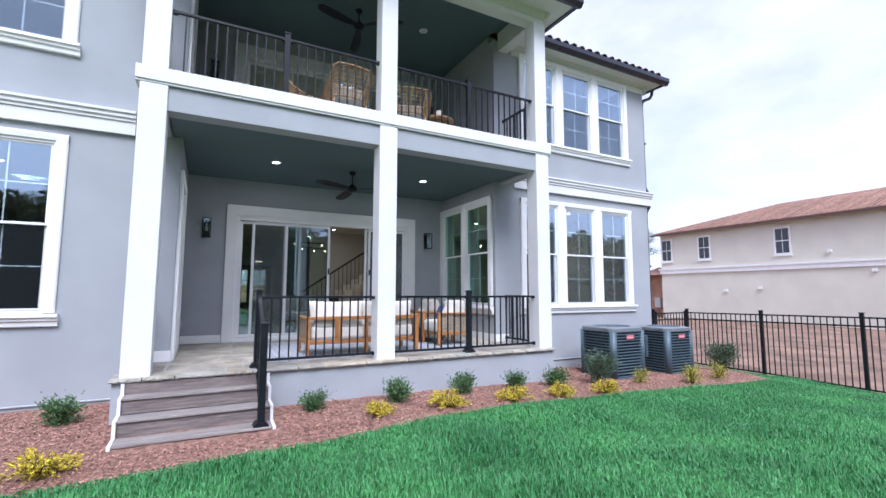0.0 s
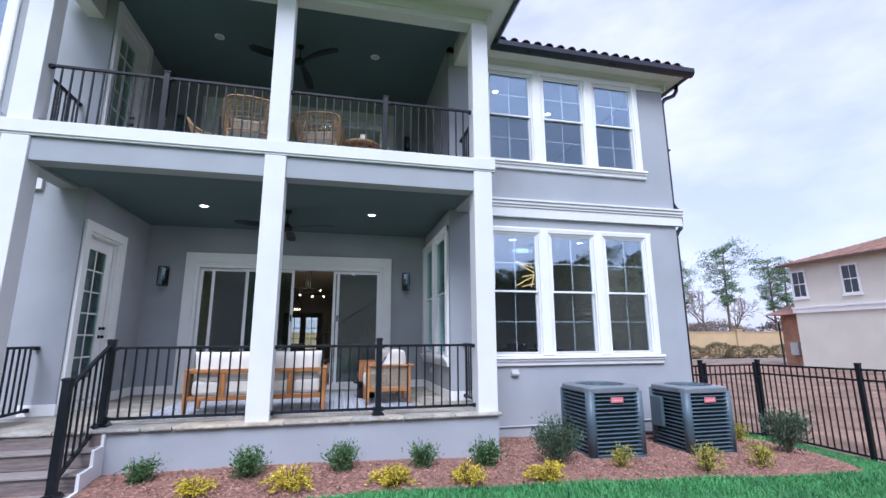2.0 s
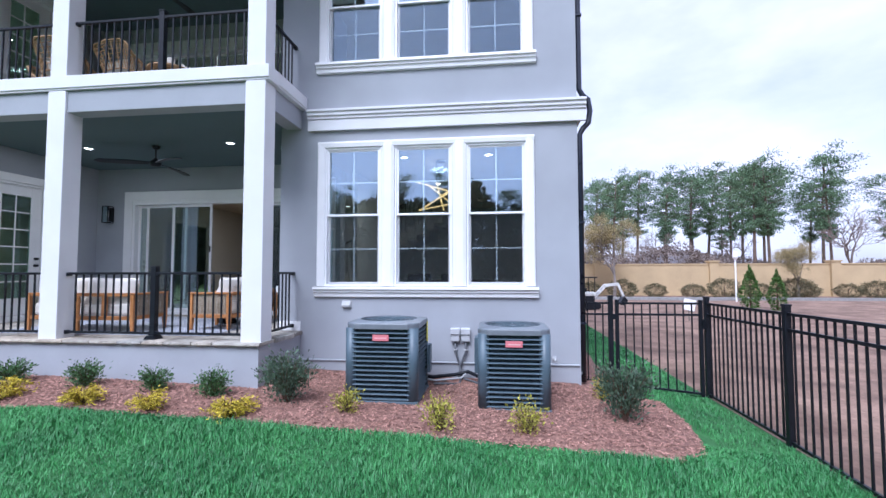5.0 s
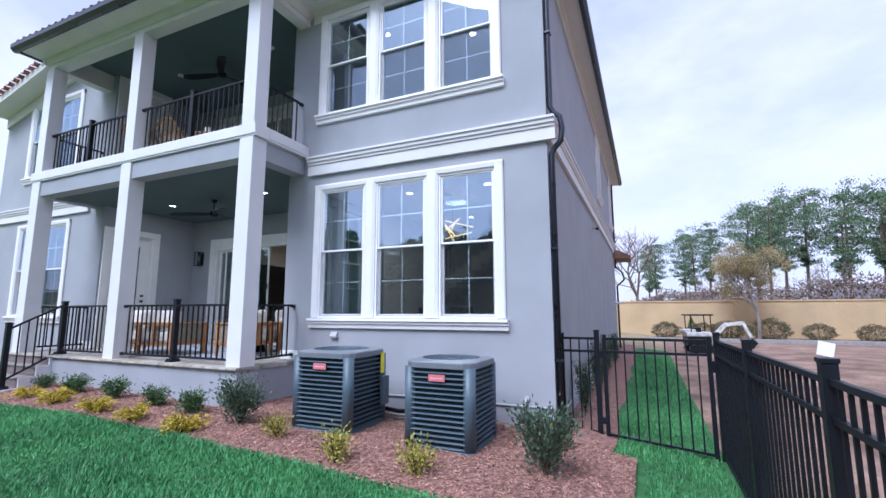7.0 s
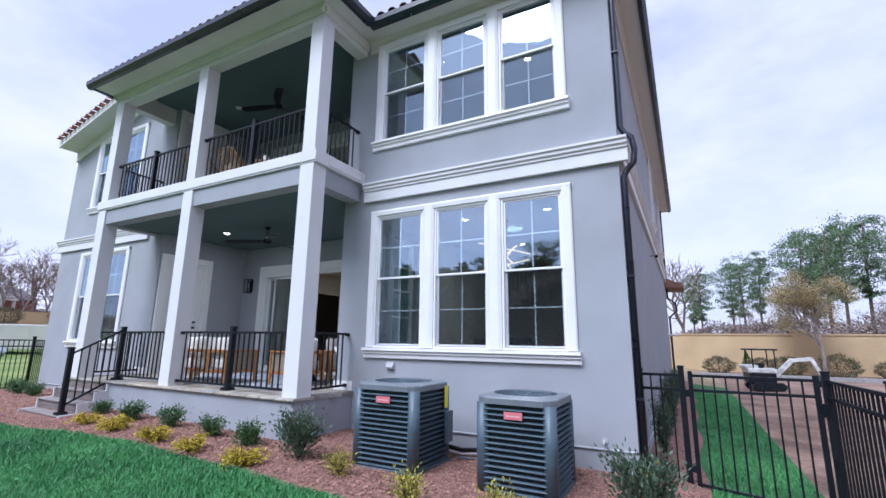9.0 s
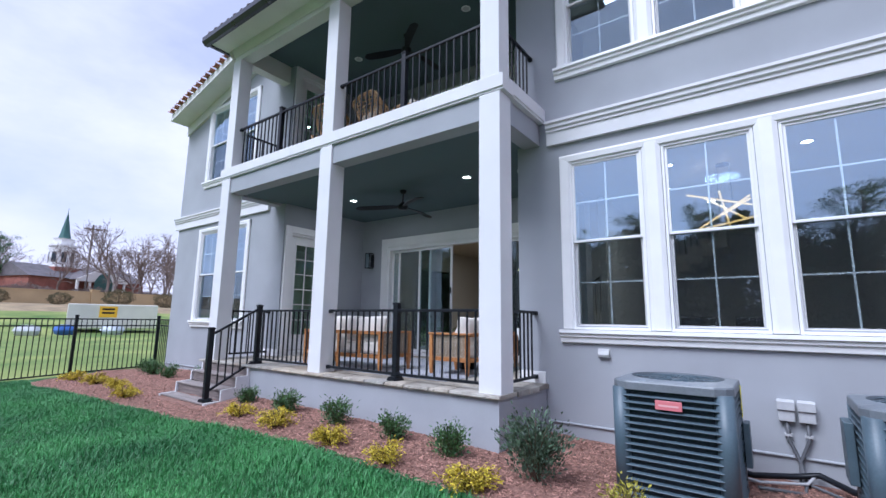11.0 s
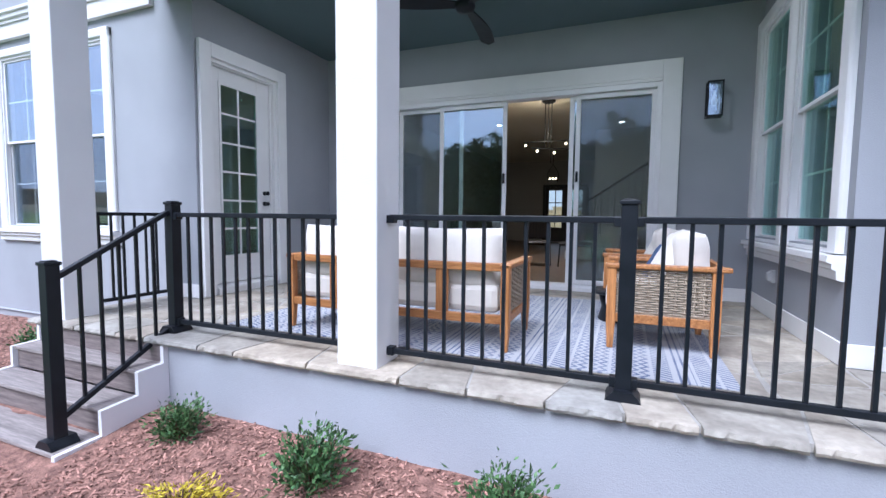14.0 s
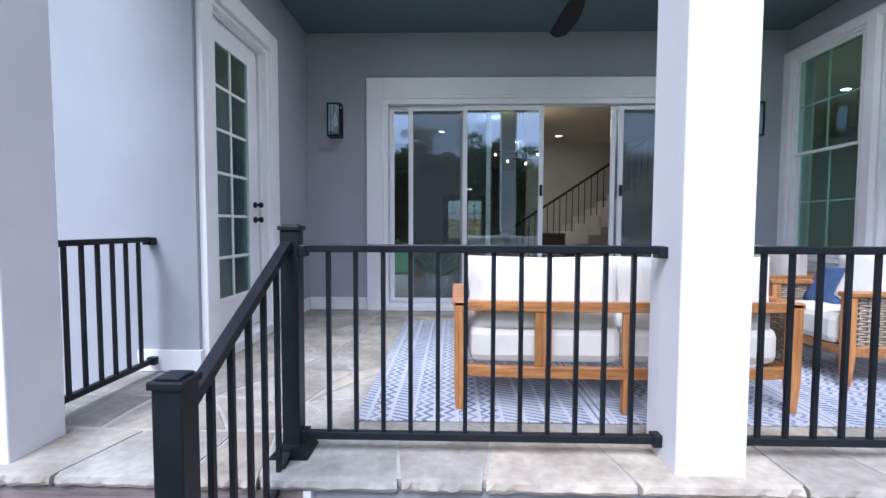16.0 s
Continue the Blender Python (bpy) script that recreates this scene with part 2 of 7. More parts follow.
# ---- mesh helpers ----
class Mesh:
    """Collects vertices and faces of one part."""

    def __init__(self):
        self.v, self.f = [], []

    def add(self, verts, faces):
        o = len(self.v)
        self.v.extend(verts)
        self.f.extend(tuple(i + o for i in f) for f in faces)
        return self

    def box(self, x0, x1, y0, y1, z0, z1):
        v = [(x, y, z) for z in (z0, z1) for y in (y0, y1) for x in (x0, x1)]
        return self.add(v, [(0, 2, 3, 1), (4, 5, 7, 6), (0, 1, 5, 4), (2, 6, 7, 3), (0, 4, 6, 2), (1, 3, 7, 5)])

    def bar(self, p, q, w, h, up=(0, 0, 1)):
        """A squared bar from p to q, w wide and h high."""
        p, q = Vector(p), Vector(q)
        d = (q - p).normalized()
        s = d.cross(Vector(up))
        s = s.normalized() if s.length > 1e-4 else Vector((1, 0, 0))
        u = s.cross(d).normalized()
        v = [tuple(c + a * s * w / 2 + b * u * h / 2) for c in (p, q) for a, b in ((-1, -1), (1, -1), (1, 1), (-1, 1))]
        return self.add(v, [(3, 2, 1, 0), (4, 5, 6, 7), (0, 1, 5, 4), (1, 2, 6, 5), (2, 3, 7, 6), (3, 0, 4, 7)])

    def tube(self, pts, r, n=8, cap=True):
        """A round rod through pts; r is one radius or one for each point."""
        pts = [Vector(p) for p in pts]
        rs = r if isinstance(r, (list, tuple)) else [r] * len(pts)
        v, f, prev = [], [], None
        for i, p in enumerate(pts):
            d = (pts[min(i + 1, len(pts) - 1)] - pts[max(i - 1, 0)]).normalized()
            if prev is None:
                s = d.cross(Vector((0, 0, 1)))
                s = s.normalized() if s.length > 1e-3 else Vector((1, 0, 0))
            else:
                s = (prev - d * prev.dot(d)).normalized()
            prev, u = s, d.cross(s)
            v += [tuple(p + rs[i] * (math.cos(a) * s + math.sin(a) * u)) for a in (2 * math.pi * j / n for j in range(n))]
        for i in range(len(pts) - 1):
            f += [(i * n + j, i * n + (j + 1) % n, (i + 1) * n + (j + 1) % n, (i + 1) * n + j) for j in range(n)]
        if cap:
            f += [tuple(range(n - 1, -1, -1)), tuple(range((len(pts) - 1) * n, len(pts) * n))]
        return self.add(v, f)

    def lathe(self, profile, at=(0, 0, 0), n=24):
        """Turns (radius, height) pairs round the upright axis."""
        v = [(at[0] + r * math.cos(2 * math.pi * j / n), at[1] + r * math.sin(2 * math.pi * j / n), at[2] + z) for r, z in profile for j in range(n)]
        f = [(i * n + j, i * n + (j + 1) % n, (i + 1) * n + (j + 1) % n, (i + 1) * n + j) for i in range(len(profile) - 1) for j in range(n)]
        f += [tuple(range(n - 1, -1, -1)), tuple(range((len(profile) - 1) * n, len(profile) * n))]
        return self.add(v, f)

    def prism(self, outline, axis, a, b):
        """Draws an outline of pairs out along an axis (0, 1 or 2) from a to b."""
        def at(p, c):
            q = list(p)
            q.insert(axis, c)
            return tuple(q)
        n = len(outline)
        v = [at(p, a) for p in outline] + [at(p, b) for p in outline]
        f = [tuple(range(n))[::-1], tuple(range(n, 2 * n))] + [(i, (i + 1) % n, n + (i + 1) % n, n + i) for i in range(n)]
        return self.add(v, f)

    def pillow(self, c, size, rot=None, puff=0.5, n=10):
        """A stuffed cushion: thick in the middle, pinched at its edges."""
        sx, sy, sz = (s / 2 for s in size)
        R = rot or Matrix()
        v, f = [], []
        for side in (1, -1):
            o = len(v)
            for j in range(n + 1):
                for i in range(n + 1):
                    a, b = 2 * i / n - 1, 2 * j / n - 1
                    h = ((1 - abs(a) ** 4) * (1 - abs(b) ** 4)) ** puff
                    inset = 1 - 0.05 * (1 - abs(a * b))
                    wob = 0.05 * noise.noise((a * 2 + c[0] * 3, b * 2 + c[1] * 5, side + c[2]))
                    p = Vector((a * sx * inset, b * sy * inset, side * sz * (h + wob * h)))
                    v.append(tuple(R @ p + Vector(c)))
            for j in range(n):
                for i in range(n):
                    q = (o + j * (n + 1) + i, o + j * (n + 1) + i + 1, o + (j + 1) * (n + 1) + i + 1, o + (j + 1) * (n + 1) + i)
                    f.append(q if side > 0 else q[::-1])
        return self.add(v, f)


def mesh_data(name, mb, mat, smooth=False):
    me = bpy.data.meshes.new(name)
    me.from_pydata(mb.v, [], mb.f)
    for m in mat if isinstance(mat, (list, tuple)) else [mat]:
        me.materials.append(m)
    if smooth:
        me.shade_smooth()
    bm = bmesh.new()
    bm.from_mesh(me)
    bmesh.ops.recalc_face_normals(bm, faces=bm.faces)
    bm.to_mesh(me)
    bm.free()
    return me


def part(name, mb, mat, parent=None, label="", bevel=0.0, smooth=False):
    """Links one mesh as a part under a thing or a part."""
    ob = new(name, mesh_data(name, mb, mat, smooth))
    if parent:
        ob.parent = parent
    if label:
        ob["label"] = label
    if bevel:
        bv = ob.modifiers.new("edge", "BEVEL")
        bv.width, bv.segments, bv.limit_method = bevel, 2, "ANGLE"
    return ob


def thing(name, at=(0, 0, 0), turn=0.0, label="", category="", group="", kind=""):
    ob = new(name)
    ob.empty_display_size = 0.1
    ob.matrix_basis = pose(*at, 0, 0, turn)
    return tagged(ob, label, category, group, kind)


def structure(name, mb, mat, label, bevel=0.0, smooth=False, parent=None, category=""):
    ob = part(name, mb, mat, parent, label, bevel, smooth)
    ob["kind"] = "structure"
    if category:
        ob["category"] = category
    return ob


def wall_mesh(axis, c0, c1, a0, a1, z0, z1, holes=()):
    """A wall along x (axis 0) or y (axis 1) from a0 to a1, between the faces c0 and c1, with openings (a, b, low, high)."""
    As = sorted({a0, a1, *(h[0] for h in holes), *(h[1] for h in holes)})
    Zs = sorted({z0, z1, *(h[2] for h in holes), *(h[3] for h in holes)})
    full = {}
    for i in range(len(As) - 1):
        for j in range(len(Zs) - 1):
            a, z = (As[i] + As[i + 1]) / 2, (Zs[j] + Zs[j + 1]) / 2
            full[i, j] = not any(h[0] < a < h[1] and h[2] < z < h[3] for h in holes)
    mb = Mesh()
    P = (lambda a, c, z: (a, c, z)) if axis == 0 else (lambda a, c, z: (c, a, z))
    for (i, j), solid in full.items():
        if not solid:
            continue
        a, b, lo, hi = As[i], As[i + 1], Zs[j], Zs[j + 1]
        for c in (c0, c1):
            mb.add([P(a, c, lo), P(b, c, lo), P(b, c, hi), P(a, c, hi)], [(0, 1, 2, 3)])
        for di, dj, q in ((-1, 0, [(a, lo), (a, hi)]), (1, 0, [(b, lo), (b, hi)]), (0, -1, [(a, lo), (b, lo)]), (0, 1, [(a, hi), (b, hi)])):
            if not full.get((i + di, j + dj), False):
                (p, r), (s, t) = q
                mb.add([P(p, c0, r), P(s, c0, t), P(s, c1, t), P(p, c1, r)], [(0, 1, 2, 3)])
    bm = bmesh.new()
    vs = [bm.verts.new(v) for v in mb.v]
    for f in mb.f:
        bm.faces.new([vs[i] for i in f])
    bmesh.ops.remove_doubles(bm, verts=bm.verts, dist=1e-4)
    bm.verts.index_update()
    out = Mesh()
    out.v = [tuple(v.co) for v in bm.verts]
    out.f = [tuple(v.index for v in f.verts) for f in bm.faces]
    bm.free()
    return out


def smooth_step(v):
    v = min(max(v, 0.0), 1.0)
    return v * v * (3 - 2 * v)


def ground_z(x, y):
    """The lie of the land: level by the steps, falling towards the gate, rising into a bank far to the west."""
    z = -0.2 * smooth_step((x - 2) / 8) - 0.2 * smooth_step((x - 9.5) / 2.5) - 0.08 * smooth_step((-x - 2) / 4)
    z -= 0.06 * smooth_step((5.2 - y) / 2) + 0.09 * smooth_step((6.2 - y) / 0.9) * smooth_step((3.5 - x) / 3)
    z += 2.6 * smooth_step((-x - 24) / 30) - 0.15 * smooth_step((y - 20) / 20)
    return z


# ---- ground ----
def ground_sheet():
    xs = sorted({-1500, -700, -350, -200, -130, -100, -80, -65, -55, -48, -42, -36, -30, -25, -20, -16, -12, -9, *(round(-7 + 0.4 * i, 2) for i in range(48)),
                 -6.2, 11.85, 10.2, 13, 14.5, 16, 18, 21, 25, 30, 37, 45, 60, 90, 150, 300, 700, 1500})
    ys = sorted({-1500, -600, -250, -120, -60, -35, -22, -14, -9, *(round(-6 + 0.5 * i, 2) for i in range(36)), 13, 15, 17, 20, 24, 27, 31, 35, 39, 41, 46, 60, 90, 150, 300, 700, 1500})
    verts, idx = [], {}
    for i, x in enumerate(xs):
        for j, y in enumerate(ys):
            idx[i, j] = len(verts)
            rough = 0.12 * noise.noise((x * 0.6, y * 0.6, 0)) + 0.05 * noise.noise((x * 2.1, y * 2.1, 3)) if 12.5 < x < 36 and y < 34 else 0.0
            verts.append((x, y, ground_z(x, y) + rough))
    faces, mats = [], []
    for i in range(len(xs) - 1):
        for j in range(len(ys) - 1):
            x, y = (xs[i] + xs[i + 1]) / 2, (ys[j] + ys[j + 1]) / 2
            faces.append((idx[i, j], idx[i + 1, j], idx[i + 1, j + 1], idx[i, j + 1]))
            if -6.2 < x < 11.85 and -20 < y < 25:
                mats.append(0)
            elif x <= -6.2 and x > -40 or y < -20:
                mats.append(1)
            elif 11.85 < x < 90 and y < 41:
                mats.append(2)
            else:
                mats.append(3)
    me = bpy.data.meshes.new("ground")
    me.from_pydata(verts, [], faces)
    for m in (SOIL, FIELD, DIRT, VERGE):
        me.materials.append(m)
    me.polygons.foreach_set("material_index", mats)
    me.shade_smooth()
    return tagged(new("ground", me), "ground of green lawn, patchy field grass and bare red clay", "ground", kind="structure")


ground_sheet()

BED_X = (-5.6, -4.6, -2.8, -0.5, 2.0, 3.7, 5.5, 8.0, 9.6, 10.3, 10.75, 10.95)
BED_Y = (4.75, 4.6, 4.75, 4.85, 4.95, 5.1, 5.13, 5.1, 4.98, 4.98, 5.35, 6.0)


def bed_edge(x):
    """The front edge of the planting bed."""
    return float(np.interp(x, BED_X, BED_Y)) + 0.05 * noise.noise((x * 1.7, 0, 5)) + 0.03 * noise.noise((x * 5, 2, 5))


def in_bed(x, y):
    if 9.98 < x < 10.62 and 7.0 <= y < 24:
        return True
    return -5.6 < x < 10.95 and bed_edge(x) < y < (7.5 if x < 10 else 7.05)


def mulch_z(x, y):
    e = y - bed_edge(x) if y < 7.2 else 0.5
    return ground_z(x, y) + 0.05 * smooth_step(e / 0.5) + 0.012 * noise.noise((x * 4, y * 4, 1))


def mulch_bed():
    mb, n = Mesh(), 0
    xs = [-5.6 + 0.1 * i for i in range(166)]
    for x in xs:
        e, b = bed_edge(x), (7.52 if x < 9.95 else 7.05)
        mb.v += [(x, e + (b - e) * k / 16, mulch_z(x, e + (b - e) * k / 16) - (0.04 if k == 0 else 0)) for k in range(17)]
    for i in range(len(xs) - 1):
        mb.f += [(i * 17 + k, (i + 1) * 17 + k, (i + 1) * 17 + k + 1, i * 17 + k + 1) for k in range(16)]
    o = len(mb.v)
    for j in range(35):
        y = 7.05 + 0.5 * j
        mb.v += [(9.94, y, mulch_z(10.2, y)), (10.3, y, mulch_z(10.3, y) + 0.02), (10.62 + 0.05 * math.sin(j), y, ground_z(10.6, y) + 0.006)]
    for j in range(34):
        mb.f += [(o + j * 3 + k, o + j * 3 + k + 1, o + j * 3 + k + 4, o + j * 3 + k + 3) for k in range(2)]
    return structure("planting_bed", mb, MULCH, "red-brown bark mulch bed along the house wall", smooth=True, category="mulch bed")


mulch_bed()

# ---- house shell ----
GLASS_Z = ((1.35, 3.42), (4.95, 6.66))
DECK, SLAB, EAVE, TOP = 0.55, 4.30, 6.93, 7.10
RIGHT_UNITS = ((6.06, 6.88), (7.19, 8.01), (8.32, 9.14))
LEFT_UP, LEFT_LOW = ((5.02, 6.88),), ((1.35, 3.49),)
LEFT_UNITS = ((-3.93, -3.05), (-2.73, -1.85))
PORCH_UNITS = ((7.76, 8.62), (8.89, 9.70))


def holes(units, zs):
    return [(a - 0.04, b + 0.04, lo - 0.05, hi + 0.04) for a, b in units for lo, hi in zs]


front_z = -0.7
structure("wall_south_east", wall_mesh(0, 7.50, 7.70, 5.25, 9.95, front_z, EAVE, holes(RIGHT_UNITS, GLASS_Z)), STUCCO, "grey stucco house wall beside the porch", category="wall")
structure("wall_south_west", wall_mesh(0, 7.50, 7.70, -5.40, -0.37, front_z, 7.0, holes(LEFT_UNITS, LEFT_LOW + LEFT_UP)), STUCCO, "grey stucco house wall beside the steps", category="wall")
structure("wall_porch_east", wall_mesh(1, 5.25, 5.45, 7.70, 9.85, front_z, TOP + 0.02, holes(PORCH_UNITS, GLASS_Z[:1])), STUCCO, "grey stucco porch side wall with a window", category="wall")
DOOR_HOLE = (7.70, 8.705, DECK, 3.20)
UP_DOOR_HOLE = (7.70, 8.705, SLAB, 6.95)
structure("wall_porch_west", wall_mesh(1, -0.57, -0.37, 7.70, 9.85, front_z, TOP + 0.02, [DOOR_HOLE, UP_DOOR_HOLE]), STUCCO, "grey stucco porch side wall with a glazed door", category="wall")
SLIDER_HOLE = (0.60, 4.28, DECK + 0.04, 3.04)
UP_SLIDER_HOLE = (0.60, 4.28, SLAB + 0.04, 6.45)
structure("wall_porch_back", wall_mesh(0, 9.85, 10.05, -0.57, 5.45, front_z, TOP + 0.02, [SLIDER_HOLE, UP_SLIDER_HOLE]), STUCCO, "grey stucco porch back wall with sliding doors", category="wall")
SIDE_HOLES = [(15.2, 16.1, 4.85, 6.6), (20.2, 21.1, 4.85, 6.6)]
structure("wall_east", wall_mesh(1, 9.75, 9.95, 7.70, 22.0, front_z, EAVE, SIDE_HOLES), STUCCO, "long grey stucco side wall of the house", category="wall")
structure("wall_west", wall_mesh(1, -5.40, -5.20, 7.70, 22.0, front_z, EAVE), STUCCO, "grey stucco side wall of the house", category="wall")
FRENCH_HOLE = (0.95, 2.65, DECK, 2.75)
structure("wall_north", wall_mesh(0, 21.8, 22.0, -5.20, 9.75, front_z, EAVE, [FRENCH_HOLE]), STUCCO, "far house wall with glazed entrance doors", category="wall")

# foundation skirt under the stucco, set back behind the drip edge
for a, b in ((5.66, 9.93), (-5.38, -0.86)):
    structure("trim", Mesh().prism([(7.498, 0.115), (7.476, 0.105), (7.476, 0.095), (7.498, 0.095)], 0, a, b), STUCCO, "thin drip edge along the foot of the stucco wall", category="trim")
structure("trim", Mesh().prism([(9.952, 0.0), (9.974, -0.01), (9.974, -0.02), (9.952, -0.02)], 1, 7.52, 22.0), STUCCO, "thin drip edge along the foot of the stucco wall", category="trim")

# floors and ceilings inside
structure("floor_inside", Mesh().box(-5.2, 9.75, 10.05, 21.8, 0.2, 0.545).box(-5.2, -0.57, 7.7, 10.05, 0.2, 0.545).box(5.45, 9.75, 7.7, 10.05, 0.2, 0.545), OAK, "brown oak plank floor inside the house", category="floor")
structure("ceiling_inside", Mesh().box(-5.2, 9.75, 10.05, 21.8, 3.65, 4.28).box(-5.2, -0.57, 7.7, 10.05, 3.65, 4.28).box(5.45, 9.75, 7.7, 10.05, 3.65, 4.28), INNER_CEIL, "pale ceiling of the ground floor rooms", category="ceiling")
structure("ceiling_upper", Mesh().box(-5.2, 9.75, 10.05, 21.8, 6.95, 7.05).box(-5.2, -0.57, 7.7, 10.05, 6.95, 7.05).box(5.45, 9.75, 7.7, 10.05, 6.95, 7.05), INNER_CEIL, "pale ceiling of the upper floor rooms", category="ceiling")
structure("wall_inner_east", wall_mesh(1, 5.6, 5.72, 10.05, 13.4, DECK, 3.65), INNER, "warm beige interior wall", category="wall")
structure("wall_inner_north", wall_mesh(0, 15.8, 15.92, 3.2, 9.75, DECK, 3.65), INNER, "warm beige interior wall behind the stairs", category="wall")
structure("wall_inner_west", wall_mesh(1, -0.9, -0.78, 11.5, 21.8, DECK, 3.65, [(12.5, 14.5, DECK, 2.95)]), INNER, "warm beige interior wall", category="wall")
structure("wall_upper_inner", wall_mesh(0, 13.0, 13.1, -5.2, 9.75, SLAB, 6.95), INNER, "warm beige interior wall upstairs", category="wall")
for nm, m in (("lining_east", wall_mesh(1, 9.70, 9.745, 7.7, 15.8, DECK, 3.65)), ("lining_west", wall_mesh(1, -5.195, -5.15, 7.7, 21.8, DECK, 3.65)),
              ("lining_north", wall_mesh(0, 21.75, 21.795, -0.78, 3.2, DECK, 3.65, [FRENCH_HOLE]))):
    structure("wall_" + nm, m, INNER, "warm beige interior wall lining", category="wall")

# porch slab, its rendered base, the balcony slab and beams
structure("porch_base", Mesh().box(-0.85, 5.62, 6.24, 7.5, -0.7, 0.506), STUCCO, "grey rendered base of the raised porch", category="porch base")
structure("porch_floor", Mesh().box(-0.845, 5.615, 6.228, 7.5, 0.507, 0.545).box(-0.365, 5.245, 7.5, 9.85, 0.2, 0.545), MORTAR, "mortar bed under the flagstone porch floor", category="floor")
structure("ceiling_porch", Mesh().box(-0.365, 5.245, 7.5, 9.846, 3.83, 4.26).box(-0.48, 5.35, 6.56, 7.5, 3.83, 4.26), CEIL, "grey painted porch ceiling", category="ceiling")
structure("balcony_floor", Mesh().box(-0.365, 5.245, 7.5, 9.846, 4.262, 4.30).box(-0.48, 5.35, 6.56, 7.5, 4.262, 4.30), CONCRETE, "concrete balcony floor", category="floor")
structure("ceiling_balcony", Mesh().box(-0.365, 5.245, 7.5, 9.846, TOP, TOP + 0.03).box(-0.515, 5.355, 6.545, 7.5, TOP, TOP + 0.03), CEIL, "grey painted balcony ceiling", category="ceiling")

beam = Mesh().box(-0.75, 5.6, 6.31, 6.56, 3.79, 4.10).box(5.35, 5.6, 6.56, 7.5, 3.79, 4.10).box(-0.75, -0.5, 6.56, 7.5, 3.79, 4.10)
structure("balcony_beam", beam, STUCCO, "grey stucco beam under the balcony edge", bevel=0.006, category="beam")
cap = Mesh()
prof = [(0.0, 4.105), (0.028, 4.105), (0.028, 4.135), (0.045, 4.135), (0.045, 4.31), (0.0, 4.31)]
cap.prism([(6.30 - p, z) for p, z in prof] + [(6.55, 4.31), (6.55, 4.105)], 0, -0.84, 5.685)
cap.prism([(5.64 + p, z) for p, z in prof] + [(5.36, 4.31), (5.36, 4.105)], 1, 6.551, 7.5)
cap.prism([(-0.795 - p, z) for p, z in prof] + [(-0.51, 4.31), (-0.51, 4.105)], 1, 6.551, 7.5)
structure("balcony_band", cap, WHITE, "white stucco band along the balcony edge", bevel=0.004, category="band")

POST_X = ((-0.79, -0.49), (2.30, 2.585), (5.34, 5.63))
for a, b in POST_X:
    structure("column", Mesh().box(a, b, 6.275, 6.56, DECK - 0.03, 4.10), WHITE, "square white stucco porch column", bevel=0.008, category="column")
    structure("column", Mesh().box(a + 0.01, b - 0.01, 6.285, 6.55, 4.31, 6.70), WHITE, "square white stucco balcony column", bevel=0.008, category="column")

top = Mesh().box(-0.76, 5.60, 6.30, 6.54, 6.70, 7.12).box(5.36, 5.60, 6.54, 7.5, 6.70, 7.12).box(-0.76, -0.52, 6.54, 7.5, 6.70, 7.12)
structure("roof_beam", top, CREAM, "cream painted beam over the balcony columns", bevel=0.005, category="beam")
crown = Mesh()
cprof = [(0, 6.80), (0.02, 6.80), (0.07, 6.88), (0.09, 6.928), (0, 6.928)]
crown.prism([(6.298 - p, z) for p, z in cprof], 0, -0.852, 5.692)
crown.prism([(5.602 + p, z) for p, z in cprof], 1, 6.2, 7.498)
crown.prism([(-0.762 - p, z) for p, z in cprof], 1, 6.2, 7.498)
structure("trim", crown, CREAM, "cream crown moulding under the balcony eave", category="trim")

# belt bands on the walls
belt = [(0, 3.75), (0.055, 3.75), (0.055, 3.93), (0.075, 3.935), (0.075, 3.965), (0.10, 3.985), (0.10, 4.03), (0.125, 4.045), (0.125, 4.08), (0, 4.09)]
structure("belt_band", Mesh().prism([(7.499 - p, z) for p, z in belt], 0, 5.72, 10.075), WHITE, "white moulded stucco belt band on the wall", category="band")
structure("belt_band", Mesh().prism([(7.499 - p, z) for p, z in belt], 0, -5.525, -0.95), WHITE, "white moulded stucco belt band on the wall", category="band")
structure("belt_band", Mesh().prism([(9.951 + p, z) for p, z in belt], 1, 7.502, 22.0), WHITE, "white moulded stucco belt band on the side wall", category="band")
structure("belt_band", Mesh().prism([(-5.401 - p, z) for p, z in belt], 1, 7.502, 22.0), WHITE, "white moulded stucco belt band on the side wall", category="band")
frieze = [(0, 6.70), (0.03, 6.70), (0.03, 6.84), (0.06, 6.86), (0.09, 6.929), (0, 6.929)]
structure("frieze", Mesh().prism([(7.499 - p, z) for p, z in frieze], 0, 5.70, 9.95), CREAM, "cream frieze board under the eave", category="frieze")
structure("frieze", Mesh().prism([(9.951 + p, z) for p, z in frieze], 1, 7.40, 22.0), CREAM, "cream frieze board under the side eave", category="frieze")

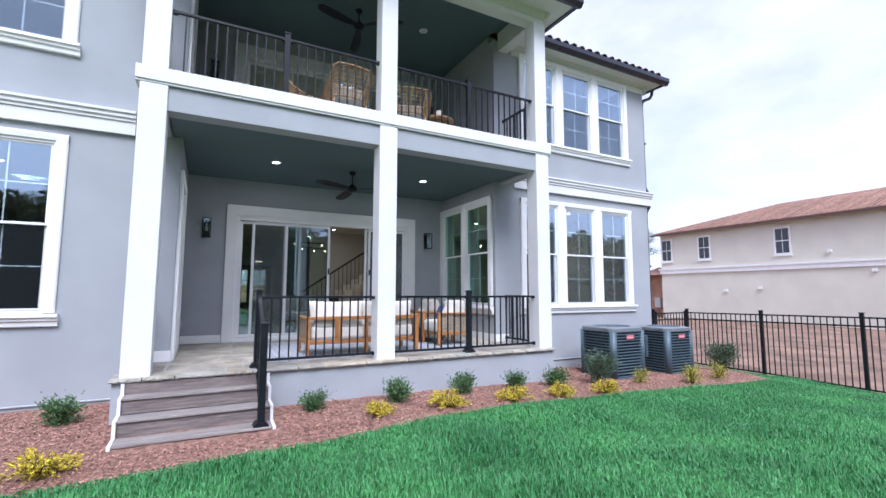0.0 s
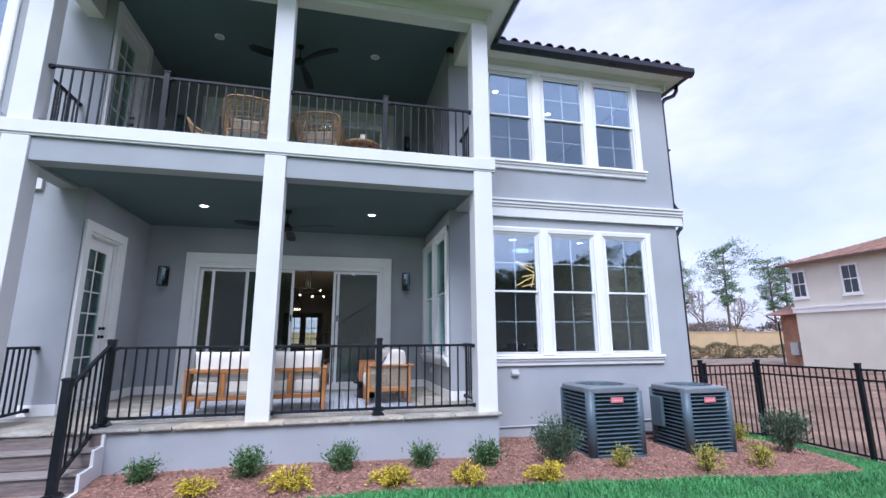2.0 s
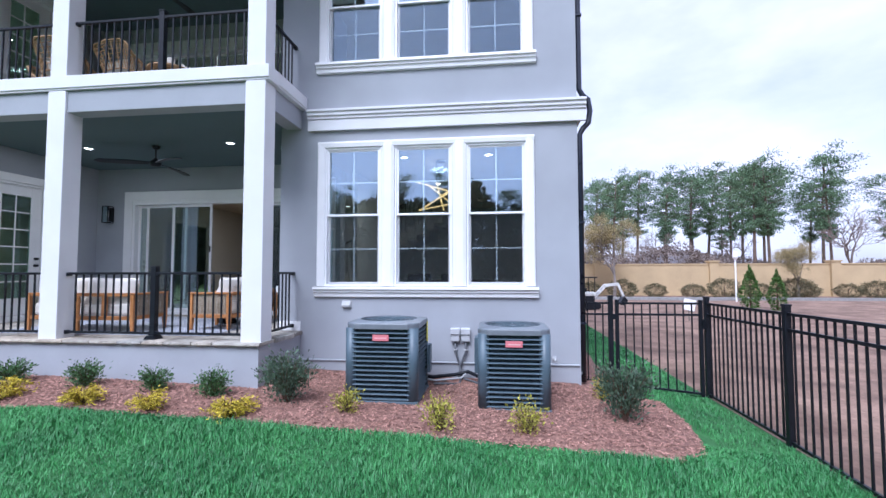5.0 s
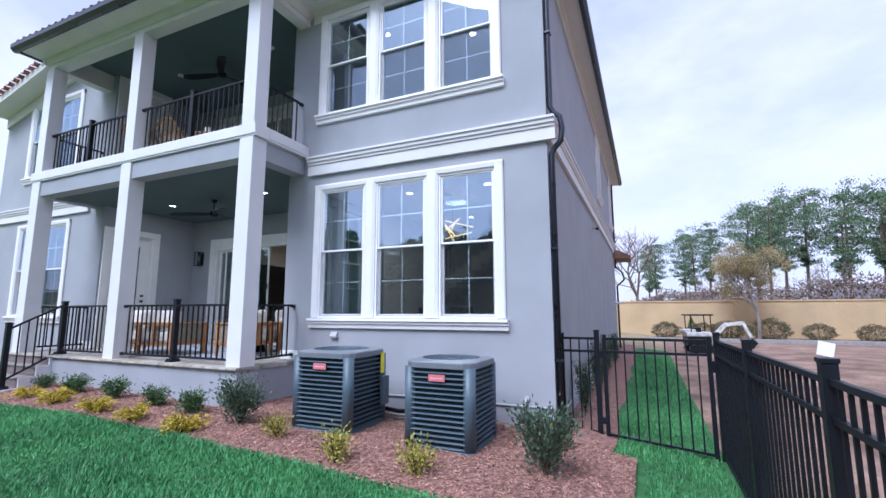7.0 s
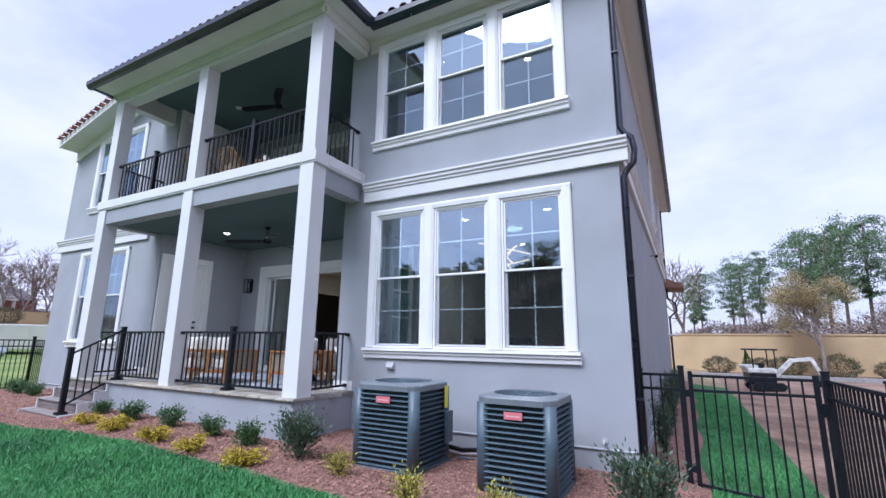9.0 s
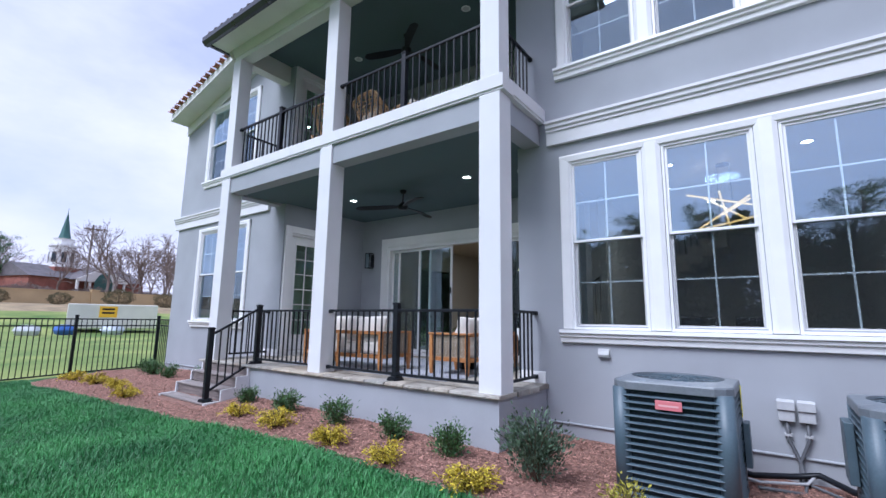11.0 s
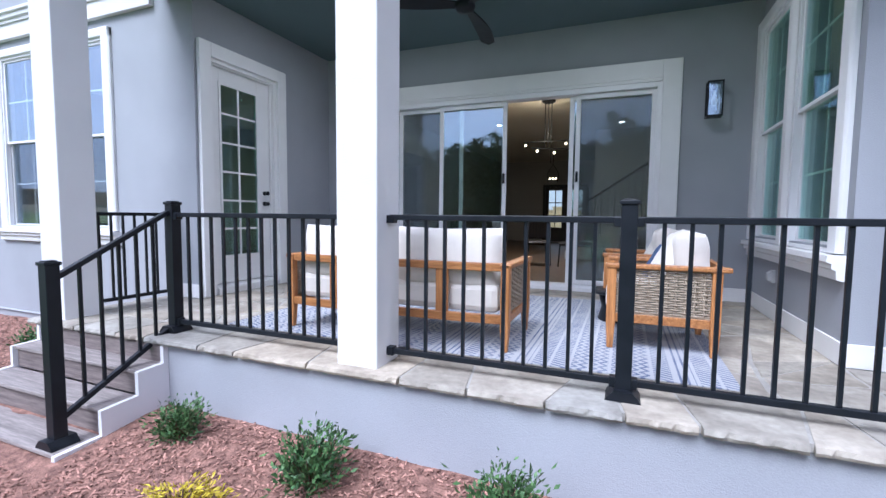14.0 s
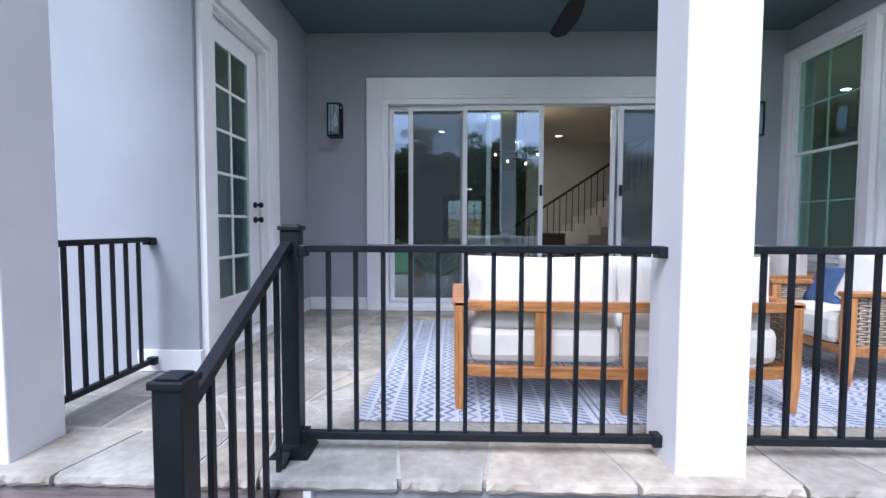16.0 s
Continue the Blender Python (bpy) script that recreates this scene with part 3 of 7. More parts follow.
# eaves, gutters and roof planes
structure("soffit", Mesh().box(5.70, 10.30, 7.15, 7.5, EAVE, 6.96).box(9.95, 10.30, 7.5, 22.4, EAVE, 6.96), CREAM, "cream soffit under the tiled eave", category="soffit")
structure("soffit", Mesh().box(-0.90, 5.96, 5.83, 6.298, EAVE, 6.96).box(5.602, 5.96, 6.298, 7.15, EAVE, 6.96).box(5.602, 5.70, 7.15, 7.5, EAVE, 6.96).box(-0.90, -0.762, 6.298, 7.5, EAVE, 6.96), CREAM, "cream soffit under the balcony roof", category="soffit")
gut = [(0, 6.90), (0.07, 6.90), (0.125, 6.965), (0.125, 7.06), (0.11, 7.065), (0.11, 6.975), (0.06, 6.915), (0.012, 6.915), (0.012, 7.065), (0, 7.065)]


def gutter(segments):
    g = thing("roof_gutter", (0, 0, 0), label="dark blue-black metal roof gutter along the eave", category="gutter", kind="structure")
    for axis, c, sign, a, b in segments:
        part("trough", Mesh().prism([(c + sign * p, z) for p, z in gut], axis, a, b), NAVY, g)
    return g


gutter([(0, 7.15, -1, 5.98, 10.42), (1, 10.30, 1, 7.15, 22.4)])
gutter([(0, 5.83, -1, -1.02, 6.08), (1, 5.96, 1, 5.83, 7.02), (1, -0.90, -1, 5.83, 7.4)])

RISE = 0.36


def roof_plane(name, corners, label):
    mb = Mesh().add(corners, [tuple(range(len(corners)))])
    lower = [(x, y, z - 0.05) for x, y, z in corners]
    n = len(corners)
    mb.add(lower, [tuple(range(n))[::-1]])
    mb.f += [(i, (i + 1) % n, n + (i + 1) % n, n + i) for i in range(n)]
    return structure(name, mb, TILE_FIELD, label, category="roof")


rz = 7.05
roof_plane("roof_main_south", [(-0.3, 7.45, rz + RISE * 0.45), (5.7, 7.45, rz + RISE * 0.45), (5.7, 7.12, rz + RISE * 0.12), (10.32, 7.12, rz + RISE * 0.12), (4.2, 14.7, rz + RISE * 7.7), (-0.3, 14.7, rz + RISE * 7.7)], "tiled south slope of the main roof")
roof_plane("roof_main_east", [(10.32, 7.12, rz + 0.043), (10.32, 22.4, rz + 0.043), (4.2, 14.7, rz + RISE * 7.7)], "tiled east slope of the main roof")
roof_plane("roof_main_north", [(10.32, 22.4, rz + 0.043), (-5.9, 22.4, rz), (-0.3, 14.7, rz + RISE * 7.7), (4.2, 14.7, rz + RISE * 7.7)], "tiled north slope of the main roof")
roof_plane("roof_main_west", [(-5.9, 22.4, rz), (-5.9, 14.0, 6.98), (-0.3, 14.0, 8.38), (-0.3, 14.7, rz + RISE * 7.7)], "tiled west slope of the main roof")
roof_plane("roof_balcony", [(-0.90, 5.80, rz), (5.96, 5.80, rz), (4.86, 9.5, rz + 0.33 * 3.7), (0.2, 9.5, rz + 0.33 * 3.7)], "tiled front slope of the balcony roof")
roof_plane("roof_balcony_east", [(5.96, 5.80, rz), (5.96, 7.0, rz), (4.86, 9.5, rz + 0.33 * 3.7)], "tiled east hip of the balcony roof")
roof_plane("roof_balcony_west", [(-0.90, 7.4, rz), (-0.90, 5.80, rz), (0.2, 9.5, rz + 0.33 * 3.7)], "tiled west hip of the balcony roof")


# ---- windows ----
def prism_frame(mb, a0, a1, z0, z1, w, y0, y1, bottom=True):
    """A flat frame of four butted bars in the local x-z plane."""
    mb.box(a0, a0 + w, y0, y1, z0, z1).box(a1 - w, a1, y0, y1, z0, z1).box(a0 + w, a1 - w, y0, y1, z1 - w, z1)
    if bottom:
        mb.box(a0 + w, a1 - w, y0, y1, z0, z0 + w)
    return mb


window_count = [0]


def window(at, turn, units, glass, label, sill=True, header=True, screens=True, casing=0.17, pane_mat=None):
    """A row of double-hung windows in one casing; x runs along the wall and -y points outwards from its face."""
    window_count[0] += 1
    w = thing(f"window_{window_count[0]}", at, turn, label, "window", kind="structure")
    lo, hi = glass
    mid = (lo + hi) / 2
    a0, a1 = units[0][0] - casing, units[-1][1] + casing
    trim = Mesh()
    for a, b in ((a0, a0 + 0.13), (a1 - 0.13, a1)):
        trim.prism([(a, 0.0), (a, -0.045), (a + 0.02, -0.055), (b - 0.02, -0.045), (b, -0.03), (b, 0.0)], 2, lo - 0.09, hi + 0.14)
    trim.prism([(0.0, hi + 0.14), (-0.05, hi + 0.14), (-0.055, hi + 0.115), (-0.045, hi + 0.05), (-0.03, hi + 0.04), (0.0, hi + 0.04)], 0, a0, a1)
    part("casing", trim, TRIM, w, bevel=0.004)
    for (_, b), (c, _) in zip(units, units[1:]):
        m = (b + c) / 2
        h = (c - b) / 2 - 0.05
        part("mullion", Mesh().prism([(m - h, 0.02), (m - h, -0.03), (m - h * 0.55, -0.056), (m + h * 0.55, -0.056), (m + h, -0.03), (m + h, 0.02)], 2, lo - 0.09, hi + 0.10), TRIM, w)
    if sill:
        s = [(0, lo - 0.10), (-0.10, lo - 0.10), (-0.105, lo - 0.14), (-0.075, lo - 0.155), (-0.075, lo - 0.185), (-0.05, lo - 0.20), (-0.045, lo - 0.255), (-0.02, lo - 0.265), (0, lo - 0.265)]
        part("sill", Mesh().prism(s, 0, a0 - 0.04, a1 + 0.04), TRIM, w)
    for a, b in units:
        fr = prism_frame(Mesh(), a - 0.045, b + 0.045, lo - 0.095, hi + 0.042, 0.03, -0.02, 0.10)
        part("window_frame", fr, VINYL, w, bevel=0.003)
        up = part("upper_sash", prism_frame(Mesh(), a - 0.014, b + 0.014, mid - 0.02, hi + 0.011, 0.03, 0.0, 0.035), VINYL, w, bevel=0.003)
        dn = part("lower_sash", prism_frame(Mesh(), a - 0.014, b + 0.014, lo - 0.064, mid + 0.02, 0.035, 0.037, 0.075), VINYL, w, bevel=0.003)
        for sash, z0, z1, y in ((up, mid + 0.012, hi - 0.018, 0.012), (dn, lo - 0.03, mid - 0.014, 0.05)):
            pane = part("pane", Mesh().box(a + 0.012, b - 0.012, y, y + 0.008, z0, z1), pane_mat or GLASS, sash)
            pane.visible_shadow = False
            c, zm = (a + b) / 2, (z0 + z1) / 2
            part("muntin", Mesh().box(c - 0.009, c + 0.009, y + 0.012, y + 0.02, z0, z1), VINYL, sash)
            part("muntin", Mesh().box(a + 0.012, c - 0.009, y + 0.012, y + 0.02, zm - 0.009, zm + 0.009).box(c + 0.009, b - 0.012, y + 0.012, y + 0.02, zm - 0.009, zm + 0.009), VINYL, sash)
        if screens:
            sc = part("insect_screen", Mesh().box(a, b, 0.022, 0.024, lo - 0.04, mid - 0.02), MESH, w, "dark insect screen over the lower sash")
            sc.visible_shadow = False
    return w


window((0, 7.5, 0), 0, RIGHT_UNITS, GLASS_Z[0], "white triple double-hung window with a moulded sill")
window((0, 7.5, 0), 0, RIGHT_UNITS, GLASS_Z[1], "white triple double-hung window upstairs under the eave")
window((0, 7.5, 0), 0, LEFT_UNITS, LEFT_LOW[0], "white double window beside the steps")
window((0, 7.5, 0), 0, LEFT_UNITS, LEFT_UP[0], "white double window upstairs beside the balcony")
window((5.25, 0, 0), -90, [(-b, -a) for a, b in reversed(PORCH_UNITS)], GLASS_Z[0], "white double window in the porch side wall", pane_mat=GLASS_GREEN, screens=False)
for a, b, lo, hi in SIDE_HOLES:
    window((9.95, 0, 0), 90, [(a + 0.05, b - 0.05)], (lo + 0.05, hi - 0.05), "narrow white window high in the side wall", casing=0.14)


# ---- doors ----
def flat_casing(mb, a0, a1, z0, z1, w, y=-0.05):
    """Door casing: two legs and a head with a raised outer bead."""
    for a, b, s in ((a0, a0 + w, 1), (a1 - w, a1, -1)):
        mb.box(a, b, y, 0.0, z0, z1)
    mb.box(a0 + w, a1 - w, y, 0.0, z1 - w, z1)
    return mb


def slider(at, glass_top, name, label, opened):
    d = thing(name, at, 0, label, "sliding door", kind="structure")
    H = glass_top
    part("casing", flat_casing(Mesh(), 0.35, 4.49, 0.0, H + 0.345, 0.20), TRIM, d, bevel=0.006)
    part("head_trim", Mesh().box(0.552, 4.288, -0.042, 0.0, H + 0.109, H + 0.143), TRIM, d)
    part("jamb", prism_frame(Mesh(), 0.545, 4.295, 0.04, H + 0.106, 0.06, -0.03, 0.14), VINYL, d, bevel=0.004)
    part("threshold", Mesh().prism([(-0.06, 0.0), (-0.06, 0.09), (-0.02, 0.12), (0.14, 0.12), (0.14, 0.0)], 0, 0.54, 4.30), VINYL, d)
    panels = [(0.61, 1.52, 0.075), (0.84, 1.83, 0.045), (1.49, 2.45, 0.015), (3.25, 4.245, 0.045), (3.33, 4.24, 0.015)]
    if not opened:
        panels = [(0.61, 1.55, 0.075), (1.50, 2.44, 0.045), (2.40, 3.34, 0.045), (3.30, 4.24, 0.075)]
    for k, (a, b, y) in enumerate(panels):
        s = part("sash", prism_frame(Mesh(), a, b, 0.125, H + 0.04, 0.055, y, y + 0.028), VINYL, d, bevel=0.003)
        cloth = opened and k in (1, 4)
        g = part("insect_screen" if cloth else "pane", Mesh().box(a + 0.05, b - 0.05, y + 0.011, y + 0.016, 0.175, H - 0.012), SCREEN_GREY if cloth else GLASS_DOOR, s)
        g.visible_shadow = False
        if opened and k in (2, 4):
            hx = b - 0.03 if k == 2 else a + 0.028
            part("handle", Mesh().box(hx - 0.014, hx + 0.014, y - 0.03, y - 0.002, 1.42, 1.55), BLACK, s, "black latch handle", bevel=0.004)
    return d


SCREEN_GREY = screen_cloth("grey_door_screen", (0.13, 0.15, 0.155), 0.30)
slider((0, 9.85, DECK - 0.045), 3.0 - DECK, "door_1", "wide white sliding glass door, standing partly open", True)
slider((0, 9.85, SLAB), 2.1, "door_2", "white sliding glass door on the balcony", False)


def glazed_door(at, turn, name, label, rows):
    """A single glazed door in a deep opening; x runs along the wall, -y outwards."""
    d = thing(name, at, turn, label, "door", kind="structure")
    part("casing", flat_casing(Mesh(), -0.15, 1.17, 0.0, 2.80, 0.15), TRIM, d, bevel=0.006)
    part("jamb", Mesh().box(-0.002, 0.035, -0.01, 0.15, 0.0, 2.648).box(0.975, 1.022, -0.01, 0.15, 0.0, 2.648).box(0.035, 0.975, -0.01, 0.15, 2.612, 2.648), TRIM, d)
    part("door_stop", Mesh().box(0.035, 0.05, 0.04, 0.062, 0.11, 2.612).box(0.96, 0.975, 0.04, 0.062, 0.11, 2.612).box(0.05, 0.96, 0.04, 0.062, 2.597, 2.612), TRIM, d)
    part("threshold", Mesh().prism([(-0.045, 0.0), (-0.045, 0.075), (-0.01, 0.10), (0.15, 0.10), (0.15, 0.0)], 0, 0.035, 0.975), TRIM, d)
    lo, hi, a, b = 0.42, 2.43, 0.19, 0.76
    leaf = part("door_leaf", Mesh().box(0.042, a, 0.07, 0.115, 0.112, 2.606).box(b, 0.966, 0.07, 0.115, 0.112, 2.606).box(a, b, 0.07, 0.115, hi, 2.606).box(a, b, 0.07, 0.115, 0.112, lo), TRIM, d, bevel=0.004)
    g = part("pane", Mesh().box(a, b, 0.088, 0.096, lo, hi), GLASS_GREEN, leaf)
    g.visible_shadow = False
    part("glazing_bead", prism_frame(Mesh(), a - 0.012, b + 0.012, lo - 0.012, hi + 0.012, 0.03, 0.056, 0.069), TRIM, leaf)
    m = (a + b) / 2
    part("muntin", Mesh().box(m - 0.011, m + 0.011, 0.074, 0.086, lo, hi), TRIM, leaf)
    for r in range(1, rows):
        z = lo + (hi - lo) * r / rows
        part("muntin", Mesh().box(a + 0.018, m - 0.011, 0.074, 0.086, z - 0.011, z + 0.011).box(m + 0.011, b - 0.018, 0.074, 0.086, z - 0.011, z + 0.011), TRIM, leaf)
    for z, r in ((1.065, 0.028), (1.20, 0.026)):
        x = 0.865
        k = Mesh().tube([(x, 0.069, z), (x, 0.05, z)], r, 16).tube([(x, 0.05, z), (x, 0.02, z)], 0.012, 10).tube([(x, 0.03, z), (x, 0.005, z), (x, -0.01, z)], [0.018, 0.028, 0.018], 14)
        part("door_knob" if z < 1.1 else "deadbolt", k, BLACK, leaf, "black knob", smooth=True)
    for z in (0.35, 1.35, 2.35):
        part("hinge", Mesh().tube([(0.038, 0.062, z - 0.05), (0.038, 0.062, z + 0.05)], 0.008, 8), BLACK, leaf)
    return d


# the opening lies in the west wall of the porch, facing east
glazed_door((-0.37, 7.684, DECK), 90, "door_3", "white porch door glazed with small panes, closed", 6)
glazed_door((-0.37, 7.684, SLAB), 90, "door_4", "white balcony door glazed with small panes, closed", 6)

# entrance doors at the far end of the hall
fd = thing("door_5", (0, 21.8, DECK), 0, "dark wooden double entrance door with glazed lights", "door", kind="structure")
part("door_frame", prism_frame(Mesh(), 0.95, 2.65, 0.0, 2.2, 0.09, -0.06, 0.1, False), DARKWOOD, fd)
for a in (1.04, 1.80):
    leaf = part("door_leaf", prism_frame(Mesh(), a, a + 0.76, 0.0, 2.11, 0.13, 0.0, 0.05, False).box(a + 0.13, a + 0.63, 0.0, 0.05, 0, 0.55), DARKWOOD, fd)
    part("pane", Mesh().box(a + 0.13, a + 0.63, 0.02, 0.028, 0.55, 1.98), GLASS_DOOR, leaf).visible_shadow = False
    part("muntin", Mesh().box(a + 0.365, a + 0.395, 0.005, 0.045, 0.55, 1.98).box(a + 0.13, a + 0.63, 0.008, 0.042, 1.01, 1.04).box(a + 0.13, a + 0.63, 0.008, 0.042, 1.49, 1.52), DARKWOOD, leaf)

# skirting boards of the porch
base = Mesh().box(-0.37, -0.352, 7.5, 7.532, DECK, 0.70).box(-0.37, -0.352, 8.856, 9.832, DECK, 0.70).box(-0.35, 0.34, 9.832, 9.85, DECK, 0.70).box(4.50, 5.23, 9.832, 9.85, DECK, 0.70)
base.box(5.232, 5.25, 7.5, 9.85, DECK, 0.70).box(5.232, 5.62, 7.482, 7.50, DECK, 0.70).box(-0.80, -0.352, 7.482, 7.50, DECK, 0.70)
structure("baseboard", base, TRIM, "white skirting board round the porch walls", bevel=0.004, category="baseboard")

# ---- gable of the west wing ----
structure("wall_gable", Mesh().prism([(-5.40, 7.0), (-0.37, 7.0), (-0.37, 8.27)], 1, 7.50, 7.70), STUCCO, "grey stucco gable above the west wing", category="wall")
roof_plane("roof_west_wing", [(-5.42, 7.0, 7.10), (-0.3, 7.0, 8.38), (-0.3, 14.0, 8.38), (-5.42, 14.0, 7.10)], "tiled slope over the west wing")
rake = Mesh()
for x0, z0, x1, z1, y0, y1, h in ((-5.42, 7.04, -0.3, 8.32, 6.97, 7.0, 0.20), (-5.40, 6.89, -0.3, 8.165, 7.0, 7.5, 0.04)):
    rake.add([(x0, y0, z0 - h), (x1, y0, z1 - h), (x1, y0, z1), (x0, y0, z0), (x0, y1, z0 - h), (x1, y1, z1 - h), (x1, y1, z1), (x0, y1, z0)],
             [(0, 1, 2, 3), (7, 6, 5, 4), (0, 4, 5, 1), (3, 2, 6, 7), (0, 3, 7, 4), (1, 5, 6, 2)])
structure("rake_board", rake, CREAM, "cream sloping rake board under the gable tiles", category="trim")
structure("trim", Mesh().prism([(-5.40, 6.57), (-0.4, 7.82), (-0.4, 8.10), (-5.40, 6.85)], 1, 7.44, 7.497), CREAM, "cream sloping frieze under the gable", category="frieze")

# ---- downspouts ----
def downspout():
    d = thing("downspout", (0, 0, 0), label="dark metal downspout bending round the belt band", category="downspout", kind="structure")
    pts = [(10.36, 7.50, 6.93), (10.35, 7.51, 6.80), (10.29, 7.53, 6.70), (10.07, 7.56, 6.60), (10.0, 7.57, 6.48), (9.998, 7.57, 6.2), (9.998, 7.57, 4.27), (10.05, 7.57, 4.17), (10.13, 7.57, 4.10), (10.155, 7.57, 3.92), (10.13, 7.57, 3.74), (10.05, 7.57, 3.66), (9.998, 7.57, 3.56), (9.998, 7.57, -0.15)]
    part("pipe", Mesh().tube(pts, 0.042, 10), NAVY, d, smooth=True)
    for z in (5.4, 2.2, 0.7):
        part("strap", Mesh().box(9.952, 10.045, 7.51, 7.63, z, z + 0.03), NAVY, d)
    p2 = [(10.0, 21.9, 6.9), (10.0, 21.9, 3.2), (10.25, 22.2, 3.0), (10.3, 22.3, 2.7), (10.02, 22.0, 2.4), (10.02, 22.0, -0.3)]
    part("pipe", Mesh().tube(p2, 0.04, 8), NAVY, d, smooth=True)
    return d


downspout()
structure("side_canopy_roof", Mesh().prism([(9.96, 3.95), (10.62, 3.62), (10.62, 3.52), (9.96, 3.55)], 1, 21.2, 23.2), TILE_FIELD, "small tiled canopy roof at the far end of the side wall", category="roof")


# ---- porch steps ----
def porch_steps():
    s = thing("porch_steps", (0, 0, 0), label="brown composite porch steps with white side boards", category="steps", kind="structure")
    noses = ((6.02, 0.37), (5.775, 0.19), (5.51, 0.01))
    for k, (y, z) in enumerate(noses):
        back = (6.235, 6.03, 5.785)[k]
        part("tread", Mesh().box(-0.72, 0.79, y, back, z - 0.028, z), TREAD_TOP, s, bevel=0.006)
    for y, hi, lo in ((6.215, 0.497, 0.372), (6.045, 0.341, 0.192), (5.80, 0.161, 0.012), (5.535, -0.019, -0.22)):
        part("riser", Mesh().box(-0.72, 0.79, y, y + 0.02, lo, hi), TREAD, s)
    outline = [(6.239, 0.50), (6.20, 0.50), (6.20, 0.375), (6.01, 0.365), (6.01, 0.20), (5.765, 0.185), (5.765, 0.02), (5.50, 0.008), (5.49, -0.25), (6.239, -0.25)]
    for a, b in ((-0.755, -0.722), (0.792, 0.825)):
        part("stringer", Mesh().prism(outline, 0, a, b), WHITE, s, "white side board")
    return s


porch_steps()


# ---- railings ----
def rail_post(parent, x, y, z0, z1, w=0.078):
    p = part("post", Mesh().box(x - w / 2, x + w / 2, y - w / 2, y + w / 2, z0, z1 - 0.03), BLACK, parent, bevel=0.004)
    part("post_cap", Mesh().box(x - w / 2 - 0.008, x + w / 2 + 0.008, y - w / 2 - 0.008, y + w / 2 + 0.008, z1 - 0.03, z1 - 0.008).box(x - w / 2 + 0.006, x + w / 2 - 0.006, y - w / 2 + 0.006, y + w / 2 - 0.006, z1 - 0.008, z1), BLACK, p, bevel=0.004)
    part("base_flange", Mesh().prism([(x - 0.085, z0), (x + 0.085, z0), (x + 0.075, z0 + 0.018), (x + 0.045, z0 + 0.05), (x - 0.045, z0 + 0.05), (x - 0.075, z0 + 0.018)], 1, y - 0.08, y + 0.08), BLACK, p)
    return p


def rail_run(parent, p, q, low, high, spacing=0.118, brackets=True):
    """A top and a bottom rail from p to q (plan points with their floor heights) with upright balusters."""
    (x0, y0, f0), (x1, y1, f1) = p, q
    L = math.hypot(x1 - x0, y1 - y0)
    part("top_rail", Mesh().bar((x0, y0, f0 + high - 0.016), (x1, y1, f1 + high - 0.016), 0.044, 0.034), BLACK, parent, bevel=0.004)
    part("bottom_rail", Mesh().bar((x0, y0, f0 + low), (x1, y1, f1 + low), 0.036, 0.034), BLACK, parent, bevel=0.003)
    n = max(2, round(L / spacing))
    for i in range(1, n):
        t = i / n
        x, y, f = x0 + (x1 - x0) * t, y0 + (y1 - y0) * t, f0 + (f1 - f0) * t
        part("baluster", Mesh().box(x - 0.0095, x + 0.0095, y - 0.0095, y + 0.0095, f + low + 0.006, f + high - 0.02), BLACK, parent)
    if brackets:
        for x, y, f in (p, q):
            part("bracket", Mesh().box(x - 0.03, x + 0.03, y - 0.03, y + 0.03, f + high - 0.052, f + high - 0.002), BLACK, parent, bevel=0.004)
            part("bracket", Mesh().box(x - 0.028, x + 0.028, y - 0.028, y + 0.028, f + low - 0.028, f + low + 0.026), BLACK, parent, bevel=0.004)


def railing(name, label):
    return thing(name, (0, 0, 0), label=label, category="railing")


RY, D = 6.42, 0.552
r = railing("porch_railing", "black metal porch railing from the steps to the white column")
rail_post(r, 0.68, RY, D, 1.573)
rail_run(r, (0.72, RY, D), (2.29, RY, D), 0.08, 0.93)
r = railing("porch_railing", "black metal porch railing between two white columns")
rail_post(r, 3.96, RY, D, 1.573)
rail_run(r, (2.60, RY, D), (3.92, RY, D), 0.08, 0.93)
rail_run(r, (4.0, RY, D), (5.33, RY, D), 0.08, 0.93)
r = railing("porch_railing", "short black metal railing from the column to the house wall")
rail_run(r, (5.49, 6.57, D), (5.49, 7.47, D), 0.08, 0.93)
r = railing("porch_railing", "short black metal railing beside the glazed door")
rail_run(r, (-0.68, 6.57, D), (-0.68, 7.47, D), 0.08, 0.93)
r = railing("stair_railing", "black metal stair railing beside the porch steps")
rail_post(r, 0.67, 5.60, 0.012, 1.18)
rail_run(r, (0.67, 5.64, 0.09), (0.675, 6.38, 0.50), 0.09, 1.0, brackets=False)
for a, b, c in ((-0.48, 2.31, 0.92), (2.575, 5.35, 3.97)):
    r = railing("balcony_railing", "black metal balcony railing between two white columns")
    rail_post(r, c, RY, 4.302, 5.27)
    rail_run(r, (a + 0.01, RY, 4.302), (c - 0.04, RY, 4.302), 0.05, 0.88)
    rail_run(r, (c + 0.04, RY, 4.302), (b - 0.01, RY, 4.302), 0.05, 0.88)
for x in (-0.66, 5.48):
    r = railing("balcony_railing", "short black metal balcony railing to the house wall")
    rail_run(r, (x, 6.56, 4.302), (x, 7.47, 4.302), 0.05, 0.88)


